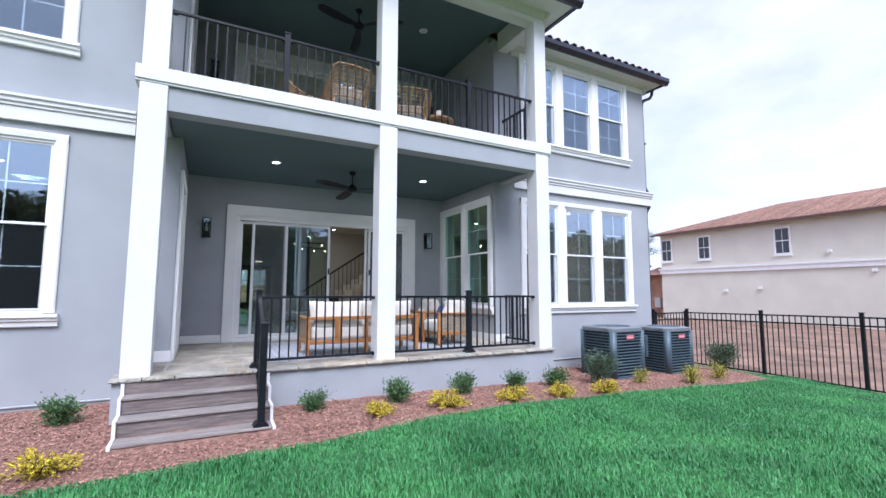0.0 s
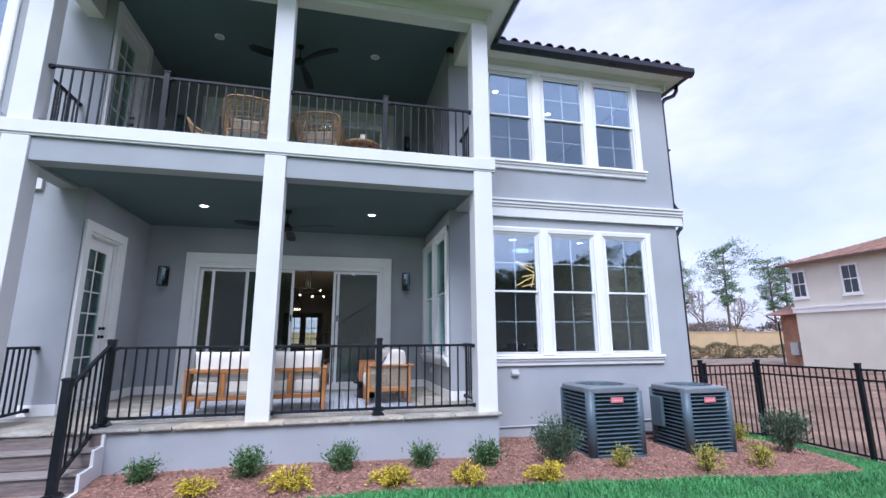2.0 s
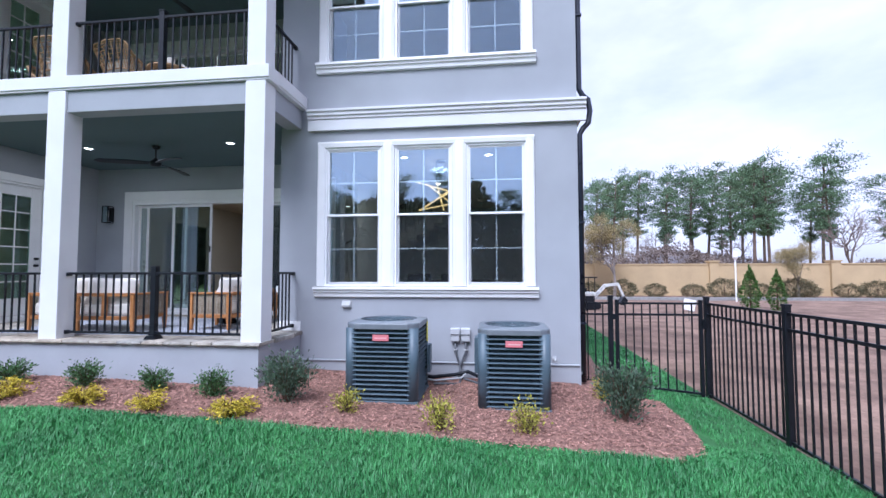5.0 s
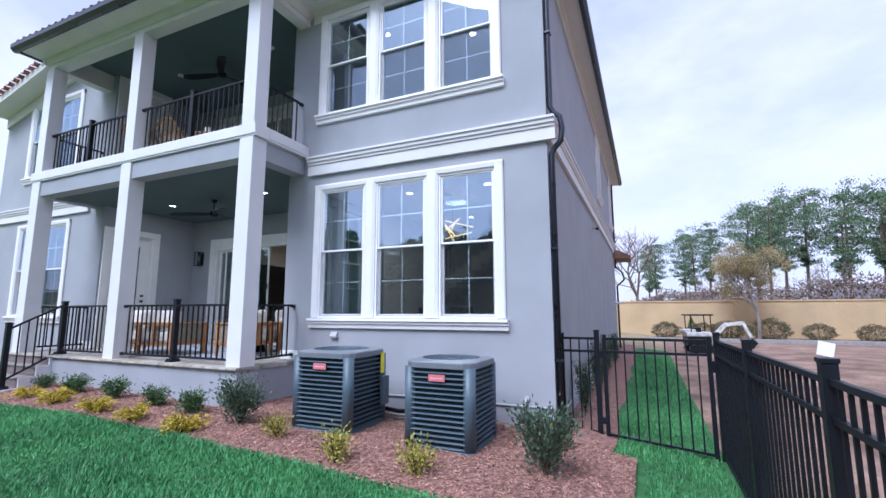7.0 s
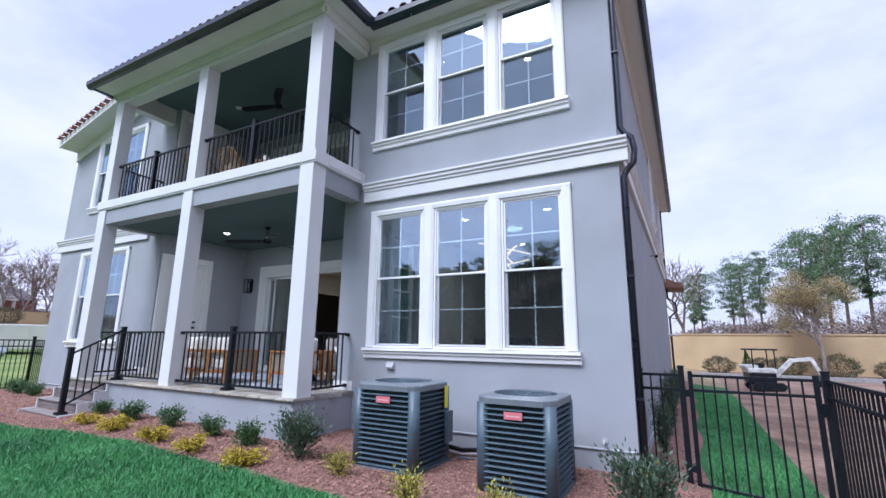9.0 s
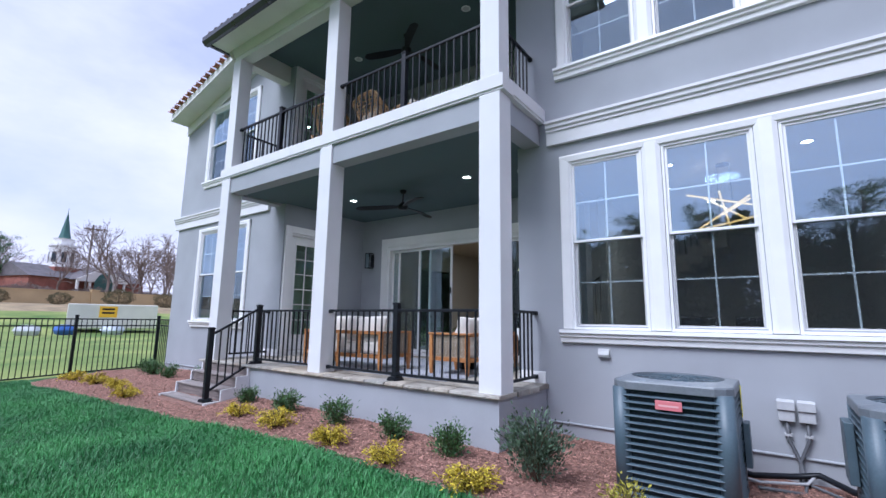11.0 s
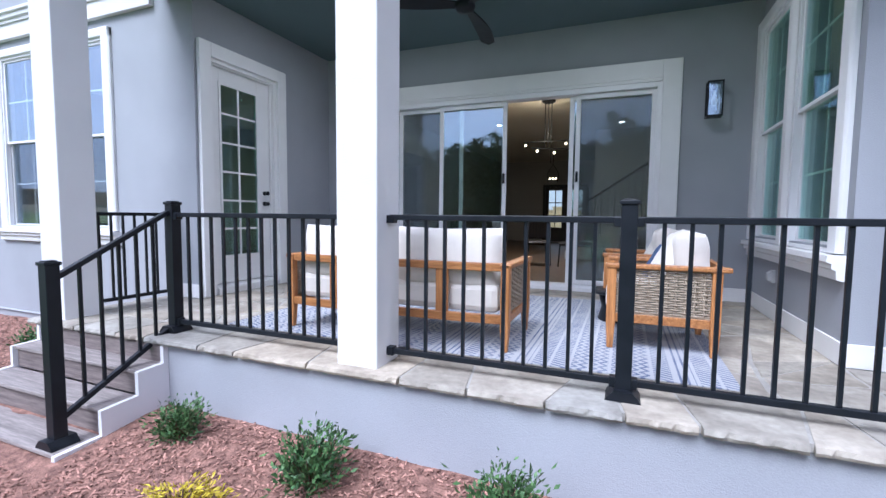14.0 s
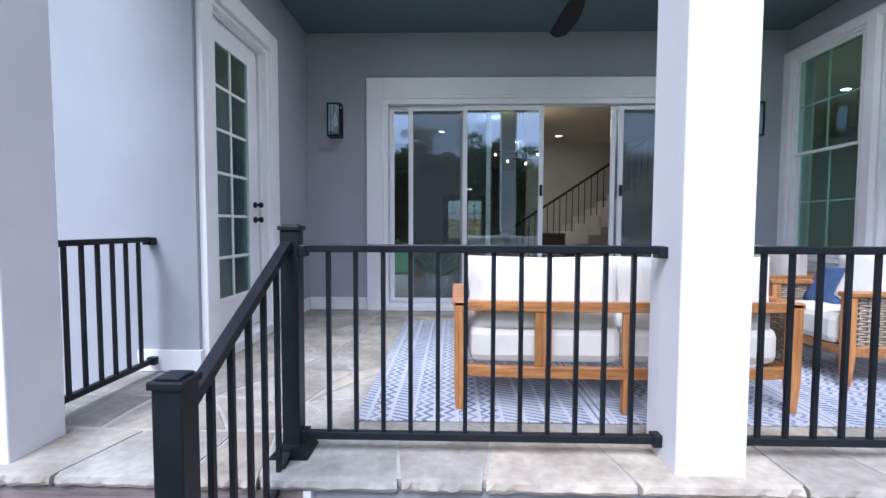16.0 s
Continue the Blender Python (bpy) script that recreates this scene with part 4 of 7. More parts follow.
# ---- lamps and fans ----
def ceiling_fan(at, angle, label):
    f = thing("ceiling_fan", at, angle, label, "ceiling fan", "porch ceiling fans")
    part("canopy", Mesh().lathe([(0.012, -0.07), (0.035, -0.065), (0.065, -0.03), (0.068, 0.0)]), BLACK, f, smooth=True)
    part("downrod", Mesh().tube([(0, 0, -0.06), (0, 0, -0.24)], 0.012), BLACK, f)
    part("motor", Mesh().lathe([(0.02, -0.385), (0.075, -0.38), (0.10, -0.345), (0.098, -0.305), (0.06, -0.27), (0.022, -0.225)]), BLACK, f, smooth=True)
    for k in range(3):
        mb, n = Mesh(), 14
        R = Matrix.Rotation(radians(120 * k), 3, "Z")
        for i in range(n + 1):
            t = i / n
            x = 0.06 + 0.86 * t
            w = 0.036 + 0.052 * math.sin(min(1, t * 1.25) * math.pi * 0.62) if t < 0.92 else 0.084 * math.sqrt(max(0.02, (1 - t) / 0.08))
            off, tw, lift = -0.03 * math.sin(t * math.pi), radians(16 - 9 * t), -0.325 - 0.035 * t * t
            for s in (-1, 1):
                for h in (0.006, -0.006):
                    mb.v.append(tuple(R @ Vector((x, off + s * w * math.cos(tw), lift + s * w * math.sin(tw) + h))))
        for i in range(n):
            a, b = 4 * i, 4 * i + 4
            mb.f += [(a, a + 2, b + 2, b), (a + 1, b + 1, b + 3, a + 3), (a, b, b + 1, a + 1), (a + 2, a + 3, b + 3, b + 2)]
        mb.f += [(0, 1, 3, 2), (4 * n, 4 * n + 2, 4 * n + 3, 4 * n + 1)]
        part("blade", mb, BLACK, f, smooth=False)
    return f


ceiling_fan((2.435, 8.19, 3.83), 92, "black three-bladed ceiling fan under the porch ceiling")
ceiling_fan((2.475, 8.12, TOP), 81, "black three-bladed ceiling fan under the balcony ceiling")


def downlight(x, y, z, lit, label):
    d = thing("recessed_light", (x, y, z), 0, label, "ceiling light", "recessed ceiling lights")
    part("trim_ring", Mesh().lathe([(0.062, -0.002), (0.066, -0.008), (0.085, -0.006), (0.088, 0.0), (0.062, 0.0)]), TRIM, d, smooth=True)
    part("lens", Mesh().lathe([(0.001, -0.004), (0.061, -0.004), (0.061, -0.001)]), lit, d)
    return d


for x in (1.045, 3.92):
    downlight(x, 8.18, 3.83, BULB, "lit white recessed light in the porch ceiling")
    lamp = new("porch_lamp", bpy.data.lights.new("porch_lamp", "AREA"))
    lamp.data.shape, lamp.data.size, lamp.data.energy, lamp.data.color = "DISK", 0.12, 7.0, (1.0, 0.97, 0.93)
    lamp.matrix_world = look((x, 8.18, 3.815), (x, 8.18, 0))
    downlight(x - 0.02, 8.15, TOP, LAMP_OFF, "unlit white recessed light in the balcony ceiling")


def wall_lantern(at, label):
    w = thing("wall_lantern", at, 0, label, "wall lamp", "porch wall lanterns")
    part("back_plate", Mesh().box(-0.055, 0.055, -0.02, 0.0, -0.16, 0.16), BLACK, w, bevel=0.003)
    part("arm", Mesh().box(-0.015, 0.015, -0.06, -0.02, 0.12, 0.15), BLACK, w)
    fr = Mesh()
    for x in (-0.07, 0.07):
        for y in (-0.185, -0.05):
            fr.box(x - 0.007, x + 0.007, y - 0.007, y + 0.007, -0.18, 0.17)
    fr.box(-0.078, 0.078, -0.193, -0.042, 0.17, 0.185).box(-0.078, 0.078, -0.193, -0.042, -0.195, -0.18)
    part("cage", fr, BLACK, w)
    part("glass_panel", Mesh().box(-0.063, 0.063, -0.186, -0.183, -0.18, 0.17), GLASS_DOOR, w).visible_shadow = False
    part("bulb", Mesh().lathe([(0.012, 0.10), (0.014, 0.05), (0.032, -0.01), (0.03, -0.05), (0.005, -0.075)], (0, -0.118, 0), 12), LAMP_OFF, w, "clear unlit bulb", smooth=True)
    part("socket", Mesh().tube([(0, -0.118, 0.17), (0, -0.118, 0.09)], 0.018), BLACK, w)
    return w


for x in (0.0, 4.80):
    wall_lantern((x, 9.85, 2.79), "black box lantern on the grey porch wall")
    wall_lantern((x, 9.85, 6.0), "black box lantern on the grey balcony wall")


# ---- porch furniture ----
def strand(x0, x1, z, y, cols, j, r):
    """One rope that passes in front of every other upright."""
    n = cols * 2 + 1
    return Mesh().tube([(x0 + (x1 - x0) * k / (n - 1), y + 0.0065 * math.sin(math.pi * (k / 2 + j)), z) for k in range(n)], r, 5, cap=False)


def lounge_frame(t, L, depth, seats, over=0.0):
    """A teak lounge seat: x along the seat, back rail at y = 0, front towards +y."""
    for x in (0.0, L):
        for y, h in ((0.0, 0.595), (depth, 0.57)):
            part("leg", Mesh().add([(x - 0.03, y - 0.03, 0.17), (x + 0.03, y - 0.03, 0.17), (x + 0.03, y + 0.03, 0.17), (x - 0.03, y + 0.03, 0.17),
                                    (x - 0.02, y - 0.02, 0), (x + 0.02, y - 0.02, 0), (x + 0.02, y + 0.02, 0), (x - 0.02, y + 0.02, 0),
                                    (x - 0.03, y - 0.03, h), (x + 0.03, y - 0.03, h), (x + 0.03, y + 0.03, h), (x - 0.03, y + 0.03, h)],
                                   [(4, 5, 1, 0), (5, 6, 2, 1), (6, 7, 3, 2), (7, 4, 0, 3), (7, 6, 5, 4), (0, 1, 9, 8), (1, 2, 10, 9), (2, 3, 11, 10), (3, 0, 8, 11), (8, 9, 10, 11)]), TEAK_V, t, bevel=0.005)
        part("arm_rest", Mesh().box(x - 0.04, x + 0.04, -0.03 - over, depth + 0.045, 0.568, 0.60), TEAK, t, bevel=0.008)
        part("side_rail", Mesh().box(x - 0.02, x + 0.02, 0.03, depth - 0.03, 0.19, 0.25), TEAK, t, bevel=0.004)
        side = part("woven_side", Mesh().box(x - 0.004, x + 0.004, 0.03, depth - 0.03, 0.25, 0.262), ROPE, t, "taupe rope weave")
        for i in range(10):
            y = 0.04 + (depth - 0.08) * (i + 0.5) / 10
            part("upright", Mesh().box(x - 0.006, x + 0.006, y - 0.006, y + 0.006, 0.255, 0.568), ROPE, side)
        for j in range(19):
            m = strand(0.03, depth - 0.03, 0.266 + 0.0163 * j, 0.0, 10, j, 0.0072)
            m.v = [(x + vy, vx, vz) for vx, vy, vz in m.v]
            part("rope_strand", m, ROPE, side, smooth=True)
    bow = [(0.03 + (L - 0.06) * k / 16, -0.045 * math.sin(math.pi * k / 16) ** 0.5) for k in range(17)]
    for nm, z, h in (("back_rail", 0.548, 0.055), ("bottom_rail", 0.19, 0.06)):
        part(nm, Mesh().prism([(x, y - 0.02) for x, y in bow] + [(x, y + 0.02) for x, y in reversed(bow)], 2, z, z + h), TEAK, t, bevel=0.005)
    part("front_rail", Mesh().box(0.03, L - 0.03, depth - 0.02, depth + 0.02, 0.19, 0.25), TEAK, t, bevel=0.005)
    for k in range(1, 2 * seats):
        x = L * k / (2 * seats)
        w = 0.045 if k % 2 else 0.03
        yb = -0.045 * math.sin(math.pi * k / (2 * seats)) ** 0.5
        part("back_slat", Mesh().box(x - w, x + w, yb - 0.012, yb + 0.014, 0.25, 0.548), TEAK_V, t, bevel=0.004)
        if k % 2 == 0:
            part("leg", Mesh().box(x - 0.028, x + 0.028, yb - 0.02, yb + 0.025, 0.0, 0.19), TEAK_V, t, bevel=0.004)
    w = (L - 0.10) / seats
    for k in range(seats):
        c = 0.05 + w * (k + 0.5)
        part("seat_cushion", Mesh().box(c - w * 0.497, c + w * 0.497, 0.018, depth + 0.04, 0.245, 0.455), CUSHION, t, "thick cream cushion", bevel=0.05)
        R = Matrix.Rotation(radians(86), 3, "X")
        part("back_cushion", Mesh().pillow((c, 0.135, 0.615), (w * 1.03, 0.44, 0.24), R, 0.27, 16), CUSHION, t, "cream back cushion", smooth=True)


sofa = thing("outdoor_sofa", (1.425, 6.895, 0.562), 0, "teak outdoor sofa with cream cushions on the patterned rug", "sofa")
lounge_frame(sofa, 1.79, 0.66, 2)


def armchair(at, label):
    c = thing("outdoor_armchair", at, 90, label, "armchair", "porch armchairs")
    lounge_frame(c, 0.66, 0.64, 1, 0.05)
    return c


# turned so that the back stands to the east
armchair((4.51, 7.32, 0.562), "teak outdoor armchair with rope sides and cream cushions")
armchair((4.45, 8.27, 0.562), "teak outdoor armchair with rope sides near the sliding door")
for at, sz, col, nm, lb in (((4.26, 7.61, 1.20), (0.38, 0.34, 0.15), CUSHION, "throw_pillow", "cream throw pillow on the armchair"), ((4.20, 7.85, 1.12), (0.34, 0.30, 0.13), BLUE_CLOTH, "throw_pillow", "navy blue throw pillow on the armchair"),
                            ((4.24, 8.70, 1.18), (0.38, 0.34, 0.14), CUSHION, "throw_pillow", "cream throw pillow on the armchair")):
    ob = part(nm, Mesh().pillow((0, 0, 0), sz, None, 0.26, 14), col, smooth=True)
    ob.matrix_basis = pose(*at, 0, -62, 8)
    tagged(ob, lb, "pillow", "throw pillows")

tb = thing("side_table", (3.90, 8.25, 0.562), 0, "low round black side table beside the armchairs", "table")
part("tabletop", Mesh().lathe([(0.20, 0.24), (0.22, 0.25), (0.22, 0.27), (0.20, 0.28)]), BLACK, tb, smooth=False)
part("drum", Mesh().lathe([(0.15, 0.0), (0.16, 0.01), (0.13, 0.12), (0.16, 0.24)]), BLACK, tb, smooth=True)


def rug_material():
    m = bpy.data.materials.new("blue_patterned_rug")
    m.use_nodes = True
    n, k = m.node_tree.nodes, m.node_tree.links
    b = n["Principled BSDF"]
    b.inputs["Roughness"].default_value = 0.95
    co, sep = n.new("ShaderNodeTexCoord"), n.new("ShaderNodeSeparateXYZ")
    k.new(co.outputs["Object"], sep.inputs["Vector"])

    def op(kind, a, c=0.0, clamp=False):
        q = n.new("ShaderNodeMath")
        q.operation, q.use_clamp = kind, clamp
        for i, s in enumerate((a, c)):
            if isinstance(s, (int, float)):
                q.inputs[i].default_value = s
            else:
                k.new(s, q.inputs[i])
        return q.outputs[0]

    x, y = sep.outputs["X"], sep.outputs["Y"]
    band = op("FLOOR", op("MULTIPLY", x, 8.5))
    fx = op("FRACT", op("MULTIPLY", x, 8.5))
    kind = op("FRACT", op("MULTIPLY", op("SINE", op("MULTIPLY", band, 12.9898)), 43.7))
    zig = op("ABSOLUTE", op("SUBTRACT", op("FRACT", op("MULTIPLY", y, 12.0)), 0.5))
    chev = op("GREATER_THAN", op("FRACT", op("ADD", op("MULTIPLY", zig, 1.6), op("MULTIPLY", fx, 2.0))), 0.55)
    dash = op("GREATER_THAN", op("FRACT", op("ADD", op("MULTIPLY", y, 24.0), op("MULTIPLY", fx, 1.2))), 0.5)
    line = op("GREATER_THAN", op("FRACT", op("MULTIPLY", fx, 3.0)), 0.66)
    is_a, is_b = op("LESS_THAN", kind, 0.48), op("GREATER_THAN", kind, 0.62)
    rest = op("SUBTRACT", op("SUBTRACT", 1.0, is_a), is_b)
    pat = op("ADD", op("ADD", op("MULTIPLY", chev, is_a), op("MULTIPLY", dash, is_b)), op("MULTIPLY", line, rest))
    edge = op("MULTIPLY", op("GREATER_THAN", fx, 0.10), op("LESS_THAN", fx, 0.93))
    pat = op("MULTIPLY", pat, edge)
    wear = n.new("ShaderNodeTexNoise")
    wear.inputs["Scale"].default_value, wear.inputs["Detail"].default_value = 5.0, 6.0
    k.new(co.outputs["Object"], wear.inputs["Vector"])
    fac = op("MULTIPLY", pat, op("MULTIPLY", wear.outputs["Fac"], 1.6), True)
    mix = n.new("ShaderNodeMixRGB")
    mix.inputs["Color1"].default_value, mix.inputs["Color2"].default_value = (0.46, 0.47, 0.495, 1), (0.13, 0.16, 0.255, 1)
    k.new(fac, mix.inputs["Fac"])
    k.new(mix.outputs["Color"], b.inputs["Base Color"])
    fine, bp = n.new("ShaderNodeTexNoise"), n.new("ShaderNodeBump")
    fine.inputs["Scale"].default_value = 220.0
    bp.inputs["Strength"].default_value, bp.inputs["Distance"].default_value = 0.4, 0.004
    k.new(fine.outputs["Fac"], bp.inputs["Height"])
    k.new(bp.outputs["Normal"], b.inputs["Normal"])
    return m


rug = part("area_rug", Mesh().box(0.88, 4.56, 6.74, 9.20, 0.553, 0.561), rug_material(), bevel=0.002)
tagged(rug, "blue and pale grey patterned flatweave rug on the flagstones", "rug")


# ---- balcony furniture ----
def rattan_chair():
    c = thing("rattan_chair", (0, 0, 0), 0, "honey rattan balcony armchair with a cream cushion", "armchair", "balcony rattan chairs")
    hoop = [(-0.36, -0.32, 0.40), (-0.37, 0.05, 0.52), (-0.35, 0.25, 0.72), (-0.33, 0.35, 0.92), (-0.26, 0.385, 0.975), (0, 0.41, 0.985), (0.26, 0.385, 0.975), (0.33, 0.35, 0.92), (0.35, 0.25, 0.72), (0.37, 0.05, 0.52), (0.36, -0.32, 0.40)]
    part("rim", Mesh().tube(hoop, 0.02, 8), RATTAN, c, smooth=True)
    low = [(-0.30, -0.30, 0.34), (-0.32, 0.05, 0.34), (-0.30, 0.18, 0.35), (-0.27, 0.23, 0.38), (-0.18, 0.27, 0.40), (0, 0.29, 0.40), (0.18, 0.27, 0.40), (0.27, 0.23, 0.38), (0.30, 0.18, 0.35), (0.32, 0.05, 0.34), (0.30, -0.30, 0.34)]
    part("seat_ring", Mesh().tube(low, 0.016, 8).tube([low[0], low[-1]], 0.016, 8), RATTAN, c, smooth=True)

    def along(path, t):
        t *= len(path) - 1
        i = min(int(t), len(path) - 2)
        return Vector(path[i]).lerp(Vector(path[i + 1]), t - i)
    for i in range(27):
        t = (i + 0.5) / 27
        part("cane", Mesh().tube([along(low, t), along(hoop, t)], 0.007, 5), RATTAN, c)
    for f in (0.22, 0.38, 0.54, 0.70, 0.84, 0.93):
        part("woven_band", Mesh().tube([along(low, t / 24).lerp(along(hoop, t / 24), f) for t in range(25)], 0.008, 5), RATTAN, c, smooth=True)
    for x in (-0.27, 0.27):
        for y in (-0.27, 0.22):
            part("leg", Mesh().tube([(x, y, 0.35), (x * 1.08, y * 1.1, 0.0)], [0.018, 0.014], 7), RATTAN, c)
    part("seat_cushion", Mesh().pillow((0, -0.02, 0.40), (0.58, 0.54, 0.13), None, 0.25), CUSHION, c, "cream seat cushion", smooth=True)
    part("back_cushion", Mesh().pillow((0, 0.19, 0.53), (0.50, 0.22, 0.13), Matrix.Rotation(radians(74), 3, "X"), 0.35), CUSHION, c, "cream back cushion", smooth=True)
    return c


chair0 = rattan_chair()
LOW = Matrix.Diagonal((1.0, 1.0, 0.81, 1.0))
chair0.matrix_basis = pose(1.93, 6.97, 4.302, 0, 0, 186) @ LOW
copy_thing(chair0, pose(3.02, 6.93, 4.302, 0, 0, 168) @ LOW)
copy_thing(chair0, pose(1.40, 7.33, 4.302, 0, 0, 82) @ LOW)
bt = thing("coffee_table", (3.64, 7.0, 4.302), 0, "round woven rattan balcony coffee table", "table")
part("tabletop", Mesh().lathe([(0.30, 0.32), (0.32, 0.33), (0.32, 0.35), (0.30, 0.36)]), RATTAN, bt)
part("base", Mesh().lathe([(0.24, 0.0), (0.22, 0.02), (0.15, 0.16), (0.22, 0.32)]), RATTAN, bt, smooth=True)
cn = part("candle", Mesh().lathe([(0.055, 0.0), (0.055, 0.17), (0.045, 0.175), (0.045, 0.17)]), CUSHION)
cn.matrix_basis = pose(3.67, 6.965, 4.662)
tagged(cn, "thick white pillar candle on the balcony table", "candle")
bk = part("folded_napkin", Mesh().prism([(-0.12, 0.0), (0.12, 0.0), (0.10, 0.05), (0.05, 0.03), (0.0, 0.075), (-0.06, 0.03), (-0.11, 0.06)], 1, -0.08, 0.08), CUSHION, bevel=0.004)
bk.matrix_basis = pose(3.84, 7.02, 4.662, 0, 0, 25)
tagged(bk, "crumpled white napkin on the balcony table", "napkin")


# ---- cooling units ----
def cooling_unit(name_at, w, d, h, rows):
    x, y, z = name_at
    a = thing("cooling_unit", (x, y, z), 0, "slate-blue louvred outdoor cooling unit on a concrete pad", "air conditioner", "outdoor cooling units")
    part("coil", Mesh().box(-w / 2 + 0.05, w / 2 - 0.05, -d / 2 + 0.05, d / 2 - 0.05, 0.03, h - 0.05), AC_DARK, a)
    part("base_pan", Mesh().box(-w / 2, w / 2, -d / 2, d / 2, 0.0, 0.045), AC_METAL, a, bevel=0.008)
    for sx in (-1, 1):
        for sy in (-1, 1):
            cx, cy, e = sx * (w / 2 - 0.07), sy * (d / 2 - 0.07), 0.07
            part("corner_post", Mesh().tube([(cx, cy, 0.045), (cx, cy, h - 0.06)], e, 20), AC_METAL, a, smooth=True)
    for j in range(rows):
        zz = 0.055 + (h - 0.13) * j / rows
        hh = (h - 0.13) / rows
        lv = [(0.0, 0.0), (0.028, hh * 0.03), (0.034, hh * 0.15), (0.030, hh * 0.22), (0.004, hh * 0.36), (0.0, hh * 0.36)]
        part("louvre", Mesh().prism([(-d / 2 + 0.036 - p, zz + q) for p, q in lv], 0, -w / 2 + 0.10, w / 2 - 0.10), AC_METAL, a)
        part("louvre", Mesh().prism([(d / 2 - 0.036 + p, zz + q) for p, q in lv], 0, -w / 2 + 0.10, w / 2 - 0.10), AC_METAL, a)
        for s in (-1, 1):
            part("louvre", Mesh().prism([(s * (w / 2 - 0.036 + p), zz + q) for p, q in lv], 1, -d / 2 + 0.10, d / 2 - 0.10), AC_METAL, a)
    lid = Mesh()
    n = 40
    outer, ring = [], []
    for i in range(n):
        t = 2 * math.pi * i / n
        c, s = math.cos(t), math.sin(t)
        m = 1 / max(abs(c), abs(s))
        m = min(m, 1.26)
        outer.append((c * m * w / 2, s * m * d / 2))
        ring.append((c * 0.36 * w / 0.86, s * 0.36 * w / 0.86))
    lid.v = [(x, y, h - 0.07) for x, y in outer] + [(x, y, h - 0.012) for x, y in outer] + [(x * 0.985, y * 0.985, h) for x, y in outer] + [(x, y, h + 0.02) for x, y in ring] + [(x * 0.97, y * 0.97, h + 0.02) for x, y in ring] + [(x * 0.95, y * 0.95, h - 0.05) for x, y in ring]
    for b in range(5):
        lid.f += [(b * n + i, b * n + (i + 1) % n, (b + 1) * n + (i + 1) % n, (b + 1) * n + i) for i in range(n)]
    part("lid", lid, AC_TOP, a, "pale grey pressed metal lid")
    for q in (0.10, 0.16, 0.22, 0.28, 0.34):
        g = Mesh().tube([(q * math.cos(2 * math.pi * i / 32), q * math.sin(2 * math.pi * i / 32), h + 0.004) for i in range(33)], 0.0035, 4)
        part("guard_ring", g, AC_METAL, a)
    for i in range(8):
        t = math.pi * i / 4
        g = Mesh().tube([(0.05 * math.cos(t), 0.05 * math.sin(t), h + 0.006), (0.355 * math.cos(t), 0.355 * math.sin(t), h + 0.006)], 0.004, 4)
        part("guard_spoke", g, AC_METAL, a)
    part("fan_hub", Mesh().lathe([(0.08, h - 0.06), (0.08, h - 0.012), (0.02, h)]), AC_METAL, a, smooth=True)
    bd = part("badge", Mesh().box(-0.10, 0.10, -d / 2 - 0.010, -d / 2 - 0.003, h - 0.21, h - 0.135), BADGE, a, "red maker's plate", bevel=0.003)
    part("print_bar", Mesh().box(-0.075, 0.075, -d / 2 - 0.0115, -d / 2 - 0.0105, h - 0.182, h - 0.168), BADGE_INK, bd)
    return a


u1 = cooling_unit((7.325, 6.43, -0.12), 0.91, 0.88, 0.975, 15)
u2 = cooling_unit((8.925, 6.45, -0.175), 0.86, 0.86, 0.975, 15)
for at, sx, sy in (((7.325, 6.43, -0.17), 0.56, 0.55), ((8.925, 6.45, -0.225), 0.55, 0.55)):
    pd = part("concrete_pad", Mesh().box(-sx, sx, -sy, sy, -0.05, 0.05), CONCRETE, bevel=0.012)
    pd.matrix_basis = pose(*at)
    tagged(pd, "grey concrete pad under the cooling unit", "pad", "cooling unit pads")
part("warning_label", Mesh().box(0.457, 0.46, 0.25, 0.34, 0.66, 0.93), YELLOW, u1, "yellow paper label")
part("access_panel", Mesh().box(0.457, 0.505, 0.25, 0.40, 0.25, 0.62), AC_METAL, u1, bevel=0.006)
part("access_panel", Mesh().box(-0.49, -0.432, 0.05, 0.30, 0.35, 0.80), AC_METAL, u2, bevel=0.006)


def switch_box(x):
    b = thing("disconnect_box", (x, 7.5, 0.53), 0, "grey electrical disconnect box on the stucco wall", "electrical box", "disconnect boxes")
    part("body", Mesh().box(-0.065, 0.065, -0.075, 0.0, -0.10, 0.10), PVC, b, bevel=0.008)
    part("cover", Mesh().prism([(-0.077, 0.0), (-0.095, 0.01), (-0.095, 0.085), (-0.077, 0.105)], 0, -0.068, 0.068), PVC, b)
    pts = [(0, -0.04, -0.10), (0, -0.04, -0.26), (0.07 if x < 8.2 else -0.08, -0.06, -0.45), (0.10 if x < 8.2 else -0.10, -0.10, -0.62), (0.08 if x < 8.2 else 0.25, -0.35, -0.66), (-0.25 if x < 8.2 else 0.45, -0.6, -0.60)]
    part("conduit", Mesh().tube(pts, 0.016, 8), CONDUIT, b, "dark grey flexible conduit", smooth=True)
    part("clamp", Mesh().box(-0.03, 0.03, -0.06, 0.0, -0.235, -0.215), PVC, b)
    return b


